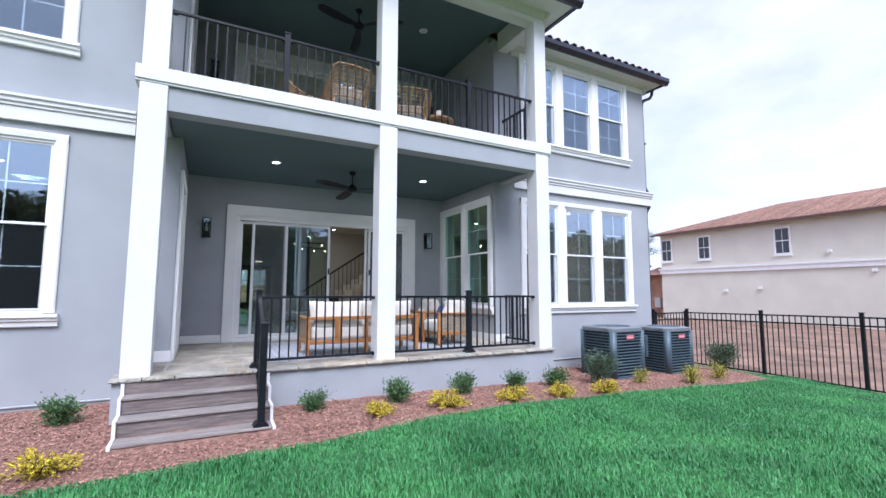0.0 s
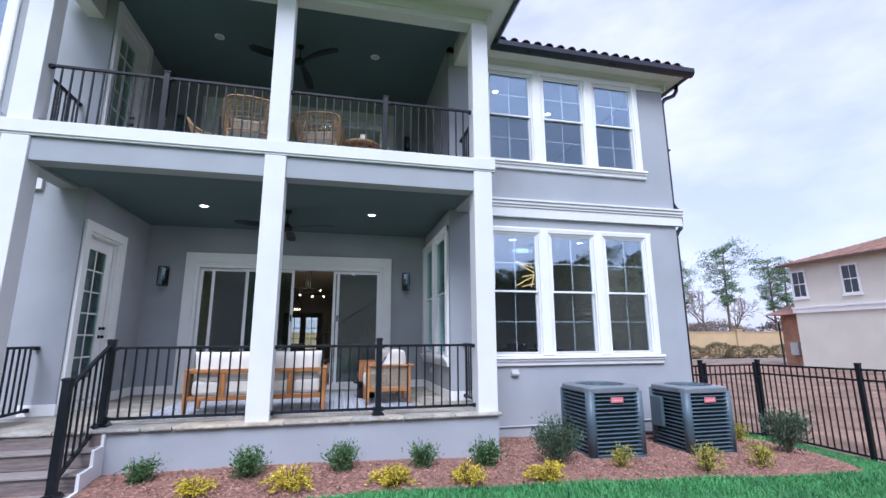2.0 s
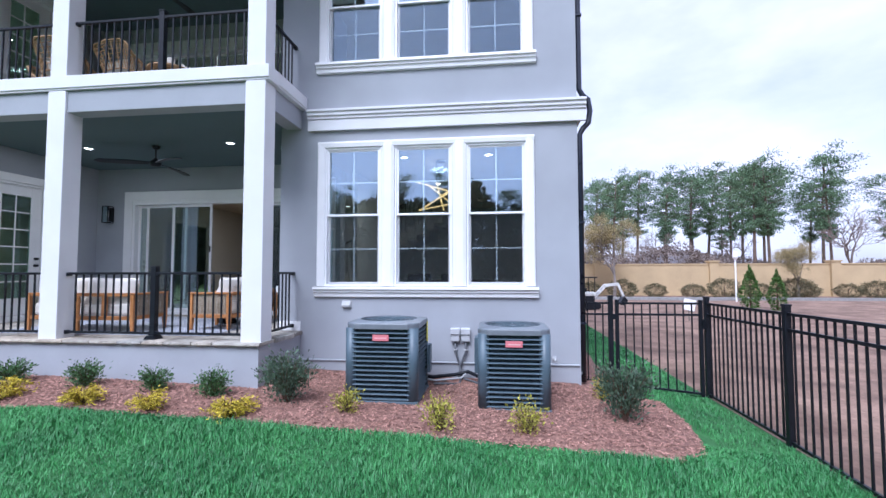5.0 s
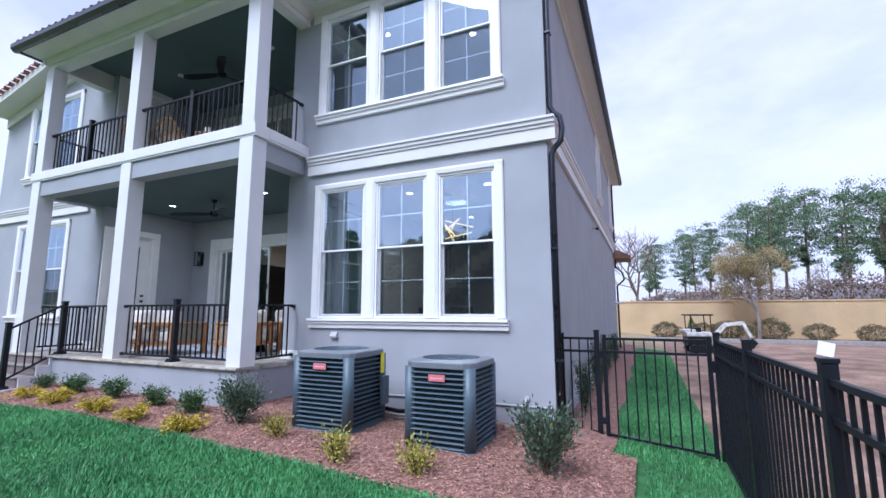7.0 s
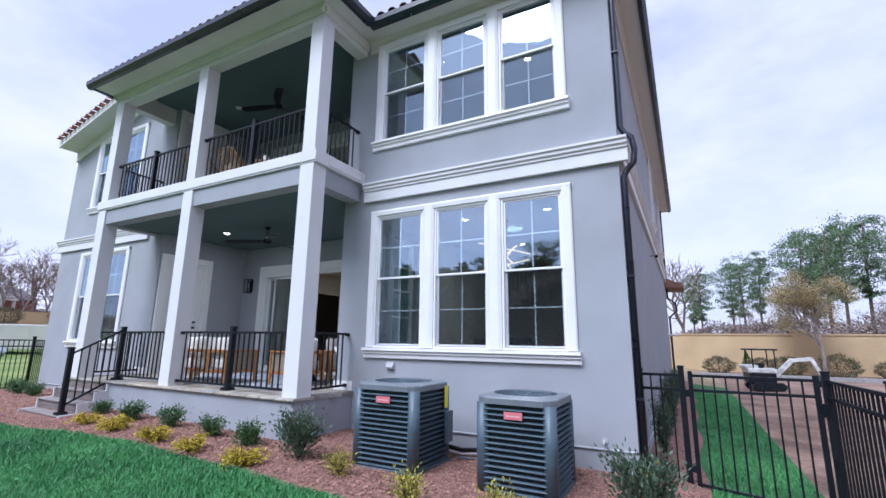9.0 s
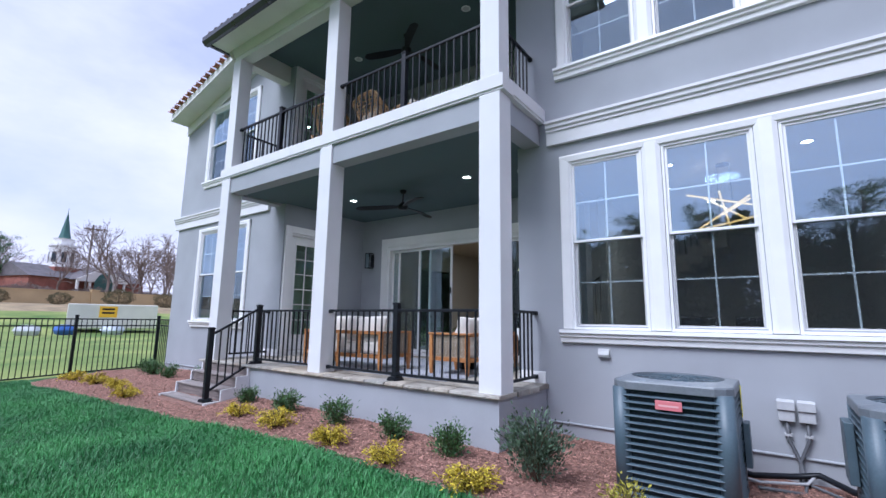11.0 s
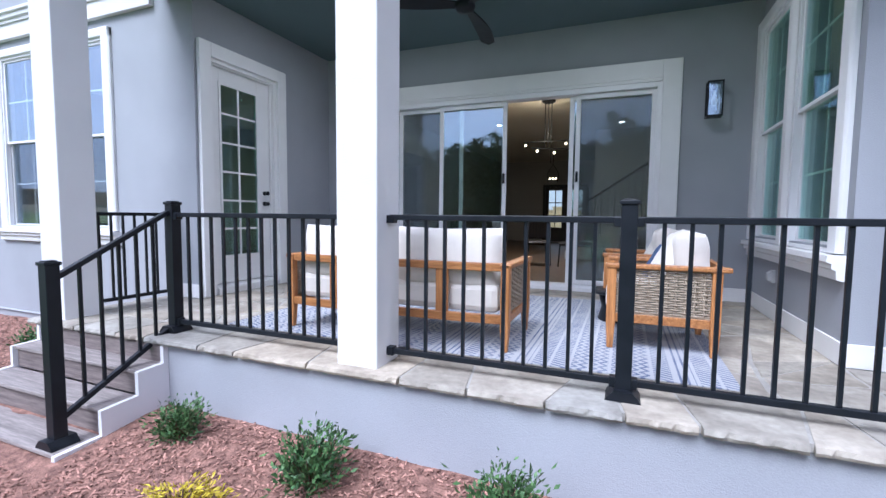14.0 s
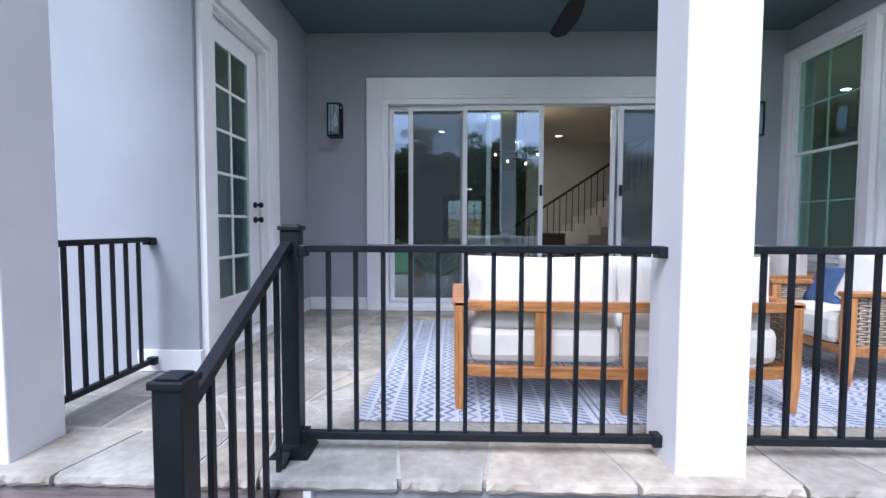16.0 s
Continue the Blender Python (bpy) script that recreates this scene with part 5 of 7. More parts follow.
switch_box(8.098)
switch_box(8.255)
ls = thing("refrigerant_line", (8.2, 7.45, -0.10), 0, "black insulated pipes running low along the wall", "pipe")
part("pipe", Mesh().tube([(-0.55, -0.45, 0.12), (-0.40, -0.30, 0.06), (-0.1, -0.08, 0.05), (0.1, -0.05, 0.09), (0.3, -0.25, 0.05), (0.42, -0.55, 0.10)], 0.028, 8), BLACK, ls, smooth=True)
part("pipe", Mesh().tube([(-0.55, -0.55, 0.10), (-0.35, -0.38, 0.03), (0.0, -0.15, 0.02), (0.1, 0.0, 0.10)], 0.014, 8), PVC, ls, "bare grey pipe", smooth=True)
vt = thing("wall_vent", (6.38, 7.5, 0.98), 0, "small white vent hood on the stucco wall", "vent")
part("hood", Mesh().prism([(0.0, -0.05), (-0.05, -0.05), (-0.06, -0.02), (-0.03, 0.04), (0.0, 0.05)], 0, -0.065, 0.065), PVC, vt)
part("flange", Mesh().box(-0.08, 0.08, -0.008, 0.0, -0.055, 0.06), PVC, vt)
hb = thing("hose_bib", (9.57, 7.5, 0.20), 0, "small white hose tap on the wall", "tap")
part("flange", Mesh().tube([(0, 0, 0), (0, -0.02, 0)], 0.035, 14), PVC, hb)
part("spout", Mesh().tube([(0, -0.02, 0), (0, -0.07, 0), (0, -0.09, -0.03)], 0.012, 8), PVC, hb)
for at, turn in (((-0.37, 9.39, 0.96), 90), ((5.25, 8.96, 0.95), -90)):
    ou = thing("wall_outlet", at, turn, "grey weatherproof outlet box on the porch wall", "outlet", "porch outlets")
    part("box", Mesh().box(-0.035, 0.035, -0.035, 0.0, -0.06, 0.06), PVC, ou, bevel=0.006)
    part("cover", Mesh().prism([(-0.037, -0.045), (-0.062, -0.035), (-0.062, 0.03), (-0.037, 0.05)], 0, -0.033, 0.033), PVC, ou)
vs = thing("vent_pipe", (9.95, 20.5, 1.67), 0, "short white plastic vent pipe on the side wall", "pipe")
part("pipe", Mesh().tube([(0, 0, 0), (0.35, 0, 0)], 0.04, 10), TRIM, vs, smooth=True)
part("collar", Mesh().tube([(0.0, 0, 0), (0.02, 0, 0)], 0.065, 12), TRIM, vs)
fc = thing("floodlight_camera", (10.0, 13.2, 3.45), 0, "small white camera on the side wall", "camera")
part("arm", Mesh().tube([(-0.05, 0, 0), (0.08, -0.02, 0)], 0.02, 8), PVC, fc)
part("body", Mesh().tube([(0.08, 0.06, 0.0), (0.08, -0.10, -0.04)], 0.035, 10), BLACK, fc)


# ---- fences ----
def fence_panel(parent, p, q, top, bottom, spacing=0.115):
    """Rails and pickets between two posts; p and q are plan points."""
    (x0, y0), (x1, y1) = p, q
    L = math.hypot(x1 - x0, y1 - y0)
    t0, t1 = top(x0, y0), top(x1, y1)
    b0, b1 = bottom(x0, y0), bottom(x1, y1)
    for off in (0.0, -0.17):
        part("rail", Mesh().bar((x0, y0, t0 - 0.045 + off), (x1, y1, t1 - 0.045 + off), 0.03, 0.032), BLACK, parent)
    part("rail", Mesh().bar((x0, y0, b0 + 0.07), (x1, y1, b1 + 0.07), 0.03, 0.032), BLACK, parent)
    n = max(2, round(L / spacing))
    for i in range(1, n):
        t = i / n
        x, y = x0 + (x1 - x0) * t, y0 + (y1 - y0) * t
        part("picket", Mesh().box(x - 0.009, x + 0.009, y - 0.009, y + 0.009, b0 + (b1 - b0) * t + 0.06, t0 + (t1 - t0) * t - 0.05), BLACK, parent)


def fence_post(parent, x, y, top, bottom, w=0.066):
    part("post", Mesh().box(x - w / 2, x + w / 2, y - w / 2, y + w / 2, bottom - 0.1, top).box(x - w / 2 - 0.006, x + w / 2 + 0.006, y - w / 2 - 0.006, y + w / 2 + 0.006, top, top + 0.022), BLACK, parent, bevel=0.003)


def f_top(x, y):
    return 1.04 + 0.012 * (7.8 - y)


def f_low(x, y):
    return ground_z(x, y) - 0.02


ys = [7.83 - 1.88 * k for k in range(7)]
fe = thing("metal_fence", (0, 0, 0), label="black metal picket fence beside the bare clay lot", category="fence")
for k, y in enumerate(ys):
    fence_post(fe, 11.85, y, f_top(0, y) + 0.04, f_low(11.85, y))
    if k:
        fence_panel(fe, (11.85, ys[k - 1]), (11.85, y), f_top, f_low)
fg = thing("metal_fence", (0, 0, 0), label="short black metal fence from the house corner to the gate", category="fence")
fence_post(fg, 10.0, 7.83, 1.04, f_low(10, 7.83), 0.05)
fence_post(fg, 10.46, 7.83, 1.09, f_low(10.46, 7.83))
fence_panel(fg, (10.0, 7.83), (10.46, 7.83), f_top, f_low)
gt = thing("metal_gate", (0, 0, 0), label="black metal picket gate in the side fence, closed", category="gate")
part("stile", Mesh().box(10.53, 10.58, 7.805, 7.855, -0.33, 1.05), BLACK, gt, bevel=0.003)
part("stile", Mesh().box(11.74, 11.79, 7.805, 7.855, -0.40, 1.05), BLACK, gt, bevel=0.003)
fence_panel(gt, (10.56, 7.83), (11.76, 7.83), f_top, f_low)
part("hinge", Mesh().box(10.49, 10.54, 7.80, 7.86, 0.75, 0.83), BLACK, gt)
part("hinge", Mesh().box(10.49, 10.54, 7.80, 7.86, -0.10, -0.02), BLACK, gt)
part("latch", Mesh().box(11.78, 11.83, 7.78, 7.80, 0.62, 0.76), BLACK, gt)


def l_top(x, y):
    return 1.29


fl = thing("metal_fence", (0, 0, 0), label="black metal picket fence along the western field", category="fence")
ys = [7.55 - 1.9 * k for k in range(5)]
for k, y in enumerate(ys):
    fence_post(fl, -6.2, y, 1.33, f_low(-6.2, y))
    if k:
        fence_panel(fl, (-6.2, ys[k - 1]), (-6.2, y), l_top, f_low)
fence_panel(fl, (-6.2, 7.55), (-5.45, 7.55), l_top, f_low)

# ---- plants ----
NANDINA = material("dark_green_leaf", (0.045, 0.135, 0.045), 0.55, vary=0.3, scale=30, per_island=0.5, color2=(0.10, 0.19, 0.06))
HEBE = material("grey_green_leaf", (0.095, 0.16, 0.105), 0.55, vary=0.3, scale=30, per_island=0.5, color2=(0.09, 0.14, 0.08))
GOLD = material("golden_needles", (0.55, 0.42, 0.02), 0.75, vary=0.25, scale=25, per_island=0.4, color2=(0.70, 0.56, 0.05))
OLIVE_GOLD = material("yellow_green_leaf", (0.34, 0.33, 0.04), 0.7, vary=0.3, scale=25, per_island=0.5, color2=(0.46, 0.42, 0.06))
STEM = material("brown_stem", (0.10, 0.06, 0.04), 0.9, vary=0.2, scale=30)
BARK = material("pine_bark", (0.13, 0.09, 0.07), 0.95, vary=0.3, scale=3, bump=0.6, bump_scale=12)
PALE_BARK = material("grey_bark", (0.20, 0.17, 0.15), 0.95, vary=0.25, scale=3, bump=0.4, bump_scale=14)
# needle green lightened: the haze of distance is put into its colour
HAZED_NEEDLE = material("hazed_pine_needles", (0.115, 0.20, 0.11), 0.75, vary=0.35, scale=0.8, per_island=0.5, color2=(0.15, 0.235, 0.115))
HEDGE = material("winter_hedge_leaf", (0.15, 0.15, 0.07), 0.8, vary=0.4, scale=0.8, per_island=0.5, color2=(0.20, 0.15, 0.08))
THUJA = material("bright_conifer", (0.06, 0.13, 0.02), 0.7, vary=0.3, scale=4, per_island=0.4)
TWIG = material("winter_twigs", (0.21, 0.165, 0.145), 0.95, vary=0.25, scale=2)
BUD = material("budding_twigs", (0.36, 0.29, 0.14), 0.9, vary=0.25, scale=2, per_island=0.3)
rng = np.random.default_rng(7)


def fast_mesh(name, verts, faces, mat, smooth=False):
    """A mesh from arrays; faces of one size."""
    verts, faces = np.asarray(verts, np.float32), np.asarray(faces, np.int32)
    me = bpy.data.meshes.new(name)
    n, k = faces.shape
    me.vertices.add(len(verts))
    me.vertices.foreach_set("co", verts.ravel())
    me.loops.add(n * k)
    me.loops.foreach_set("vertex_index", faces.ravel())
    me.polygons.add(n)
    me.polygons.foreach_set("loop_start", np.arange(0, n * k, k, dtype=np.int32))
    me.update(calc_edges=True)
    me.materials.append(mat)
    if smooth:
        me.shade_smooth()
    return me


def leaves(centres, dirs, length, width, fold=0.35):
    """Pointed leaves: four corners each, from their base along dirs."""
    c, d = np.asarray(centres), np.asarray(dirs)
    n = len(c)
    d = d / (np.linalg.norm(d, axis=1, keepdims=True) + 1e-9)
    r = rng.normal(size=(n, 3))
    s = np.cross(d, r)
    s /= np.linalg.norm(s, axis=1, keepdims=True) + 1e-9
    u = np.cross(s, d)
    L = length * rng.uniform(0.7, 1.25, (n, 1))
    W = width * rng.uniform(0.7, 1.25, (n, 1))
    v = np.stack([c, c + d * L * 0.5 + s * W / 2 + u * W * fold, c + d * L, c + d * L * 0.5 - s * W / 2 + u * W * fold], 1).reshape(-1, 3)
    f = np.arange(4 * n).reshape(n, 4)
    return v, f


def link(name, me, parent=None, label=""):
    ob = new(name, me)
    if parent:
        ob.parent = parent
    if label:
        ob["label"] = label
    return ob


def shrub(name, label, category, group, mat, count, radius, height, leaf, spread, stems=9, sprigs=0):
    """A small bush: stems from one root and a crown of single leaves with gaps."""
    t = thing(name, (0, 0, 0), 0, label, category, group)
    tips, sm = [], Mesh()
    for i in range(stems):
        a = 2 * math.pi * (i + rng.uniform(-0.3, 0.3)) / stems
        r = radius * rng.uniform(0.35, 0.9)
        p = (r * math.cos(a), r * math.sin(a), height * rng.uniform(0.55, 0.95))
        sm.tube([(0, 0, -0.03), (p[0] * 0.4, p[1] * 0.4, p[2] * 0.55), p], [0.008, 0.006, 0.003], 5, cap=False)
        tips.append(p)
    part("woody_base", sm, STEM, t)
    cs, ds = [], []
    tips = np.array(tips)
    for i in range(count):
        tip = tips[rng.integers(len(tips))]
        f = rng.uniform(0.08, 1.02) ** 0.6
        base = tip * np.array([f, f, f])
        off = rng.normal(size=3) * radius * spread
        p = base + off
        p[2] = max(0.015, p[2])
        cs.append(p)
        out = np.array([p[0], p[1], 0.35 * height + 0.4 * p[2]]) + rng.normal(size=3) * 0.12
        ds.append(out)
    v, f = leaves(cs, ds, leaf[0], leaf[1])
    if sprigs:
        sc, sd = [], []
        for i in range(sprigs):
            a = rng.uniform(0, 6.28)
            top = np.array([math.cos(a) * radius * 0.7, math.sin(a) * radius * 0.7, height * rng.uniform(1.0, 1.3)])
            for q in np.linspace(0.6, 1, 7):
                sc.append(top * q)
                sd.append(rng.normal(size=3) + np.array([0, 0, 0.3]))
        v2, f2 = leaves(sc, sd, leaf[0] * 0.7, leaf[1] * 0.7)
        f = np.concatenate([f, f2 + len(v)])
        v = np.concatenate([v, v2])
    link("foliage", fast_mesh("foliage", v, f, mat), t)
    return t


def golden_spreader(label):
    """A low golden conifer with drooping sprays."""
    t = thing("golden_shrub", (0, 0, 0), 0, label, "shrub", "golden border shrubs")
    sm, cs, ds = Mesh(), [], []
    for i in range(30):
        a = 2 * math.pi * rng.uniform()
        R = rng.uniform(0.10, 0.33)
        top = rng.uniform(0.10, 0.25) * (1.15 - R)
        p1, p2 = Vector((math.cos(a) * R * 0.5, math.sin(a) * R * 0.5, top)), Vector((math.cos(a) * R, math.sin(a) * R, top * rng.uniform(0.35, 0.9)))
        sm.tube([(0, 0, -0.02), p1, p2], [0.006, 0.005, 0.002], 4, cap=False)
        for k in range(48):
            f = rng.uniform(0.15, 1.0)
            q = (Vector((0, 0, 0)).lerp(p1, f * 2) if f < 0.5 else p1.lerp(p2, f * 2 - 1)) + Vector(rng.normal(size=3) * 0.018)
            q.z = max(q.z, 0.012)
            cs.append(tuple(q))
            ds.append((math.cos(a) + rng.normal() * 0.5, math.sin(a) + rng.normal() * 0.5, 0.15 + rng.normal() * 0.5))
    part("woody_base", sm, STEM, t)
    v, f = leaves(cs, ds, 0.045, 0.014)
    link("foliage", fast_mesh("foliage", v, f, GOLD), t)
    return t


nandinas = [shrub("green_shrub", "young dark green shrub in the bark mulch", "shrub", "green border shrubs", NANDINA, 1000, 0.21, 0.31, (0.05, 0.021), 0.28, 16, 10) for _ in range(3)]
golds = [golden_spreader("low golden-yellow shrub in the bark mulch") for _ in range(3)]
tufts = [shrub("yellow_shrub", "small upright yellow-green shrub in the bark mulch", "shrub", "yellow border shrubs", OLIVE_GOLD, 560, 0.15, 0.30, (0.04, 0.016), 0.34, 10) for _ in range(2)]
hebes = [shrub("evergreen_shrub", "bushy grey-green shrub against the house wall", "shrub", "evergreen border shrubs", HEBE, 2100, 0.31, 0.64, (0.05, 0.021), 0.19, 22) for _ in range(2)]


def plant(stock, spots, size=1.0):
    for i, (x, y) in enumerate(spots):
        m = pose(x, y, mulch_z(x, y) - 0.005, 0, 0, 77 * i)
        ob = stock[i] if i < len(stock) else copy_thing(stock[i % len(stock)], m)
        ob.matrix_basis = m
        s = size * (0.9 + 0.25 * ((i * 37) % 10) / 10)
        ob.scale = (s, s, s * (0.92 + 0.16 * ((i * 53) % 10) / 10))


plant(nandinas, [(1.34, 5.92), (2.45, 5.82), (3.51, 5.84), (4.47, 5.84), (5.28, 5.82), (-1.34, 6.50), (-2.43, 6.36), (-3.43, 6.45), (-4.36, 6.67)], 0.84)
plant(golds, [(2.03, 5.38), (2.97, 5.31), (4.04, 5.29), (4.88, 5.27), (5.85, 5.27), (-1.15, 5.12), (-2.20, 5.33), (-3.30, 5.35), (-4.60, 5.32)], 0.86)
plant(tufts, [(7.06, 5.58), (8.12, 5.30), (9.02, 5.34), (10.09, 6.72)])
plant(hebes[:1], [(6.25, 5.76)], 1.12)
plant(hebes[1:], [(10.13, 5.90)], 1.18)
plant([shrub("upright_shrub", "slim upright dark green shrub along the side wall", "shrub", "side wall shrubs", HEBE, 1700, 0.15, 1.0, (0.045, 0.02), 0.24, 16) for _ in range(1)], [(10.16, 8.75), (10.18, 10.6), (10.16, 13.0), (10.2, 15.5)])


# ---- trees ----
def pine_tree(height, seed):
    g = np.random.default_rng(seed)
    t = thing("pine_tree", (0, 0, 0), 0, "tall pine with a bare trunk and an open green crown", "tree", "pines round the site")
    lean = g.normal(size=2) * 0.25
    axis = lambda z: np.array([lean[0] * (z / height) ** 2 * 2, lean[1] * (z / height) ** 2 * 2, z])  # noqa: E731
    tr = Mesh().tube([tuple(axis(height * k / 8)) for k in range(9)], [0.20 * (1 - 0.085 * k) * height / 14 for k in range(9)], 8)
    part("trunk", tr, BARK, t, smooth=True)
    lb, cs, ds = Mesh(), [], []
    n = 34
    for i in range(n):
        f = 0.44 + 0.56 * (i + g.uniform(0, 0.7)) / n
        z = height * min(f, 0.99)
        a = 2.4 * i + g.normal() * 0.5
        L = height * (0.04 + 0.125 * math.sin(math.pi * min(1, (1.04 - f) / 0.60) ** 0.75)) * g.uniform(0.35, 1.3)
        p0 = axis(z)
        d = np.array([math.cos(a), math.sin(a), 0.18 + 0.25 * f])
        p1 = p0 + d * L
        lb.tube([tuple(p0), tuple(p0 + d * L * 0.5 + [0, 0, -0.05 * L]), tuple(p1)], [0.05 * height / 14, 0.03 * height / 14, 0.012], 4, cap=False)
        for q in (0.62, 1.0):
            c = p0 + d * L * q + g.normal(size=3) * 0.10 * L
            R = L * g.uniform(0.12, 0.22) + 0.15
            m = 95
            pts = c + g.normal(size=(m, 3)) * np.array([R, R, R * 0.42])
            cs += list(pts)
            ds += list(g.normal(size=(m, 3)) + np.array([0, 0, 0.5]))
    part("limb_frame", lb, BARK, t)
    v, f = leaves(cs, ds, 0.27 * height / 15, 0.10 * height / 15, 0.2)
    link("crown", fast_mesh("crown", v, f, HAZED_NEEDLE), t)
    return t


def bare_tree(height, seed, spread, mat, buds=0, name="bare_tree", label="leafless winter tree with fine grey twigs"):
    g = np.random.default_rng(seed)
    t = thing(name, (0, 0, 0), 0, label, "tree", "leafless trees")
    mb, ends = Mesh(), []

    def grow(p, d, L, r, depth):
        q = p + d * L
        mid = p + d * L * 0.5 + g.normal(size=3) * L * 0.05
        mb.tube([tuple(p), tuple(mid), tuple(q)], [r, r * 0.85, r * 0.7], 5 if depth > 3 else 3, cap=False)
        if depth == 0:
            ends.append(q)
            return
        for k in range(3 if depth > 1 else 4):
            e = d * 0.9 + g.normal(size=3) * spread + np.array([0, 0, 0.12])
            grow(q, e / np.linalg.norm(e), L * g.uniform(0.62, 0.82), r * 0.6, depth - 1)
            if k == 0 and depth < 5:
                e = d + g.normal(size=3) * spread * 1.3
                grow(mid, e / np.linalg.norm(e), L * 0.6, r * 0.45, max(0, depth - 2))
    grow(np.zeros(3), np.array([0.02, 0.03, 1.0]), height * 0.27, height * 0.018, 5)
    part("branch_frame", mb, mat, t)
    if buds:
        c = np.repeat(np.array(ends), buds, 0)
        c = c + g.normal(size=c.shape) * 0.17
        v, f = leaves(c, g.normal(size=c.shape), 0.075, 0.03)
        link("bud_cover", fast_mesh("buds", v, f, BUD), t, "yellowish spring buds")
    return t


def leafy(name, label, category, group, mat, radius, height, count, leaf, cone=False):
    t = thing(name, (0, 0, 0), 0, label, category, group)
    part("woody_base", Mesh().tube([(0, 0, -0.1), (0, 0, height * 0.7)], [0.05, 0.02], 6), STEM, t)
    u = rng.normal(size=(count, 3))
    u /= np.linalg.norm(u, axis=1, keepdims=True)
    rr = rng.uniform(0.55, 1.0, (count, 1)) ** 0.5
    lump = np.array([1 + 0.35 * noise.noise((a * 2.2, b * 2.2, c * 2.2)) for a, b, c in u])[:, None]
    p = u * rr * lump * np.array([radius, radius, height / 2]) + np.array([0, 0, height / 2])
    if cone:
        z = np.clip(p[:, 2:] / height, 0, 1)
        p[:, :2] *= np.clip(1.15 - z, 0.05, 1)
    p[:, 2] = np.clip(p[:, 2], 0.02, None)
    v, f = leaves(p, u + rng.normal(size=u.shape) * 0.6, leaf, leaf * 0.5)
    link("foliage", fast_mesh("foliage", v, f, mat), t)
    return t


def place(stock, spots):
    """Spots of x, y, size and turn."""
    for i, (x, y, s, a) in enumerate(spots):
        m = pose(x, y, ground_z(x, y) - 0.05, 0, 0, a)
        ob = stock[i] if i < len(stock) else copy_thing(stock[i % len(stock)], m)
        ob.matrix_basis = m
        ob.scale = (s, s, s)


pines = [pine_tree(16.0, 11 + k) for k in range(5)]
spots = []
for k in range(15):
    az = radians(4 + 45 * (k + rng.uniform(-0.9, 0.9)) / 14)
    d = rng.uniform(58, 80)
    spots.append((8 + d * math.sin(az), d * math.cos(az), rng.uniform(0.62, 0.88), rng.uniform(0, 360)))
for x, y, s in ((27, 69, 0.95), (33.5, 70, 1.0), (38, 72, 1.0), (44, 70, 1.0), (23.2, 70, 0.92), (30, 72, 1.05), (36, 68, 0.95), (41, 74, 1.08), (48, 72, 1.05), (25, 74, 0.95), (42, 60, 0.9), (46, 57, 0.95), (39, 63, 0.85), (12.5, 70, 0.68), (17.5, 72, 0.75)):
    spots.append((x, y, s, rng.uniform(0, 360)))
for k in range(17):
    spots.append((-36 + 5.6 * k + rng.uniform(-2, 2), -rng.uniform(33, 42), rng.uniform(0.60, 0.80), rng.uniform(0, 360)))
for x, y, s in ((-92, 50, 0.9), (-98, 8, 0.8), (-85, -8, 0.8), (-75, 45, 0.55), (-88, 60, 0.9), (-96, 47, 0.62), (-100, 52, 0.6), (-97, 56, 0.66), (-93, 17.6, 0.72)):
    spots.append((x, y, s, rng.uniform(0, 360)))
place(pines, spots)

bares = [bare_tree(9.0, 31 + k, 0.42, TWIG) for k in range(3)]
spots = [(-76, 36, 1.7, 20), (-70, 38, 1.3, 70), (-78, 22, 1.2, 140), (-64, 46, 1.4, 200), (-72, 10, 1.2, 10), (-80, 30, 1.4, 300), (-82, 44, 1.7, 90), (-74, 42, 1.5, 33), (-84, 52, 1.8, 123), (-66, 34, 1.0, 250), (-90, 36, 1.6, 310), (-75, 27.2, 1.75, 44), (-77, 32.6, 1.65, 205), (-73, 30.2, 1.2, 160), (-80, 37.5, 1.5, 260), (-72, 34.8, 1.25, 15), (-79, 40, 1.45, 77)] + [(-104 + 3 * math.sin(k * 1.7), 14 + 5.2 * k, 1.5 + 0.2 * math.sin(k * 2.3), 47 * k) for k in range(9)]
spots += [(10.3, 52, 1.35, 15), (44, 50, 1.1, 80), (38, 58, 0.9, 150), (52, 52, 1.2, 220), (27, 56, 0.9, 30), (17, 60, 0.8, 99), (61, 56, 1.1, 10)]
place(bares, spots)
place([bare_tree(5.6, 77, 0.36, PALE_BARK, 45, "budding_tree", "young tree in yellow spring bud by the tan wall")], [(17.6, 36.2, 1.2, 0), (31.0, 37.0, 0.8, 80)])
hedges = [leafy("hedge_bush", "brown-green winter bush in front of the tan wall", "bush", "bushes along the wall", HEDGE, 1.1, 1.4, 2600, 0.12) for _ in range(3)]
place(hedges, [(12 + 2.3 * k + rng.uniform(-0.6, 0.6), 37.4 + rng.uniform(-0.8, 0.8), rng.uniform(0.75, 1.2), 50 * k) for k in range(20)]
      + [(-50 + rng.uniform(-1.5, 1.5), -14 + 5 * k, rng.uniform(0.8, 1.3), 70 * k) for k in range(12)])
thujas = [leafy("conifer_bush", "bright green columnar conifer beside the lot", "bush", "green conifers", THUJA, 0.55, 2.1, 1400, 0.12, True)]
place(thujas, [(21.3, 24.8, 1.0, 0), (22.2, 24.2, 0.9, 40), (14.0, 38.4, 0.7, 10)])
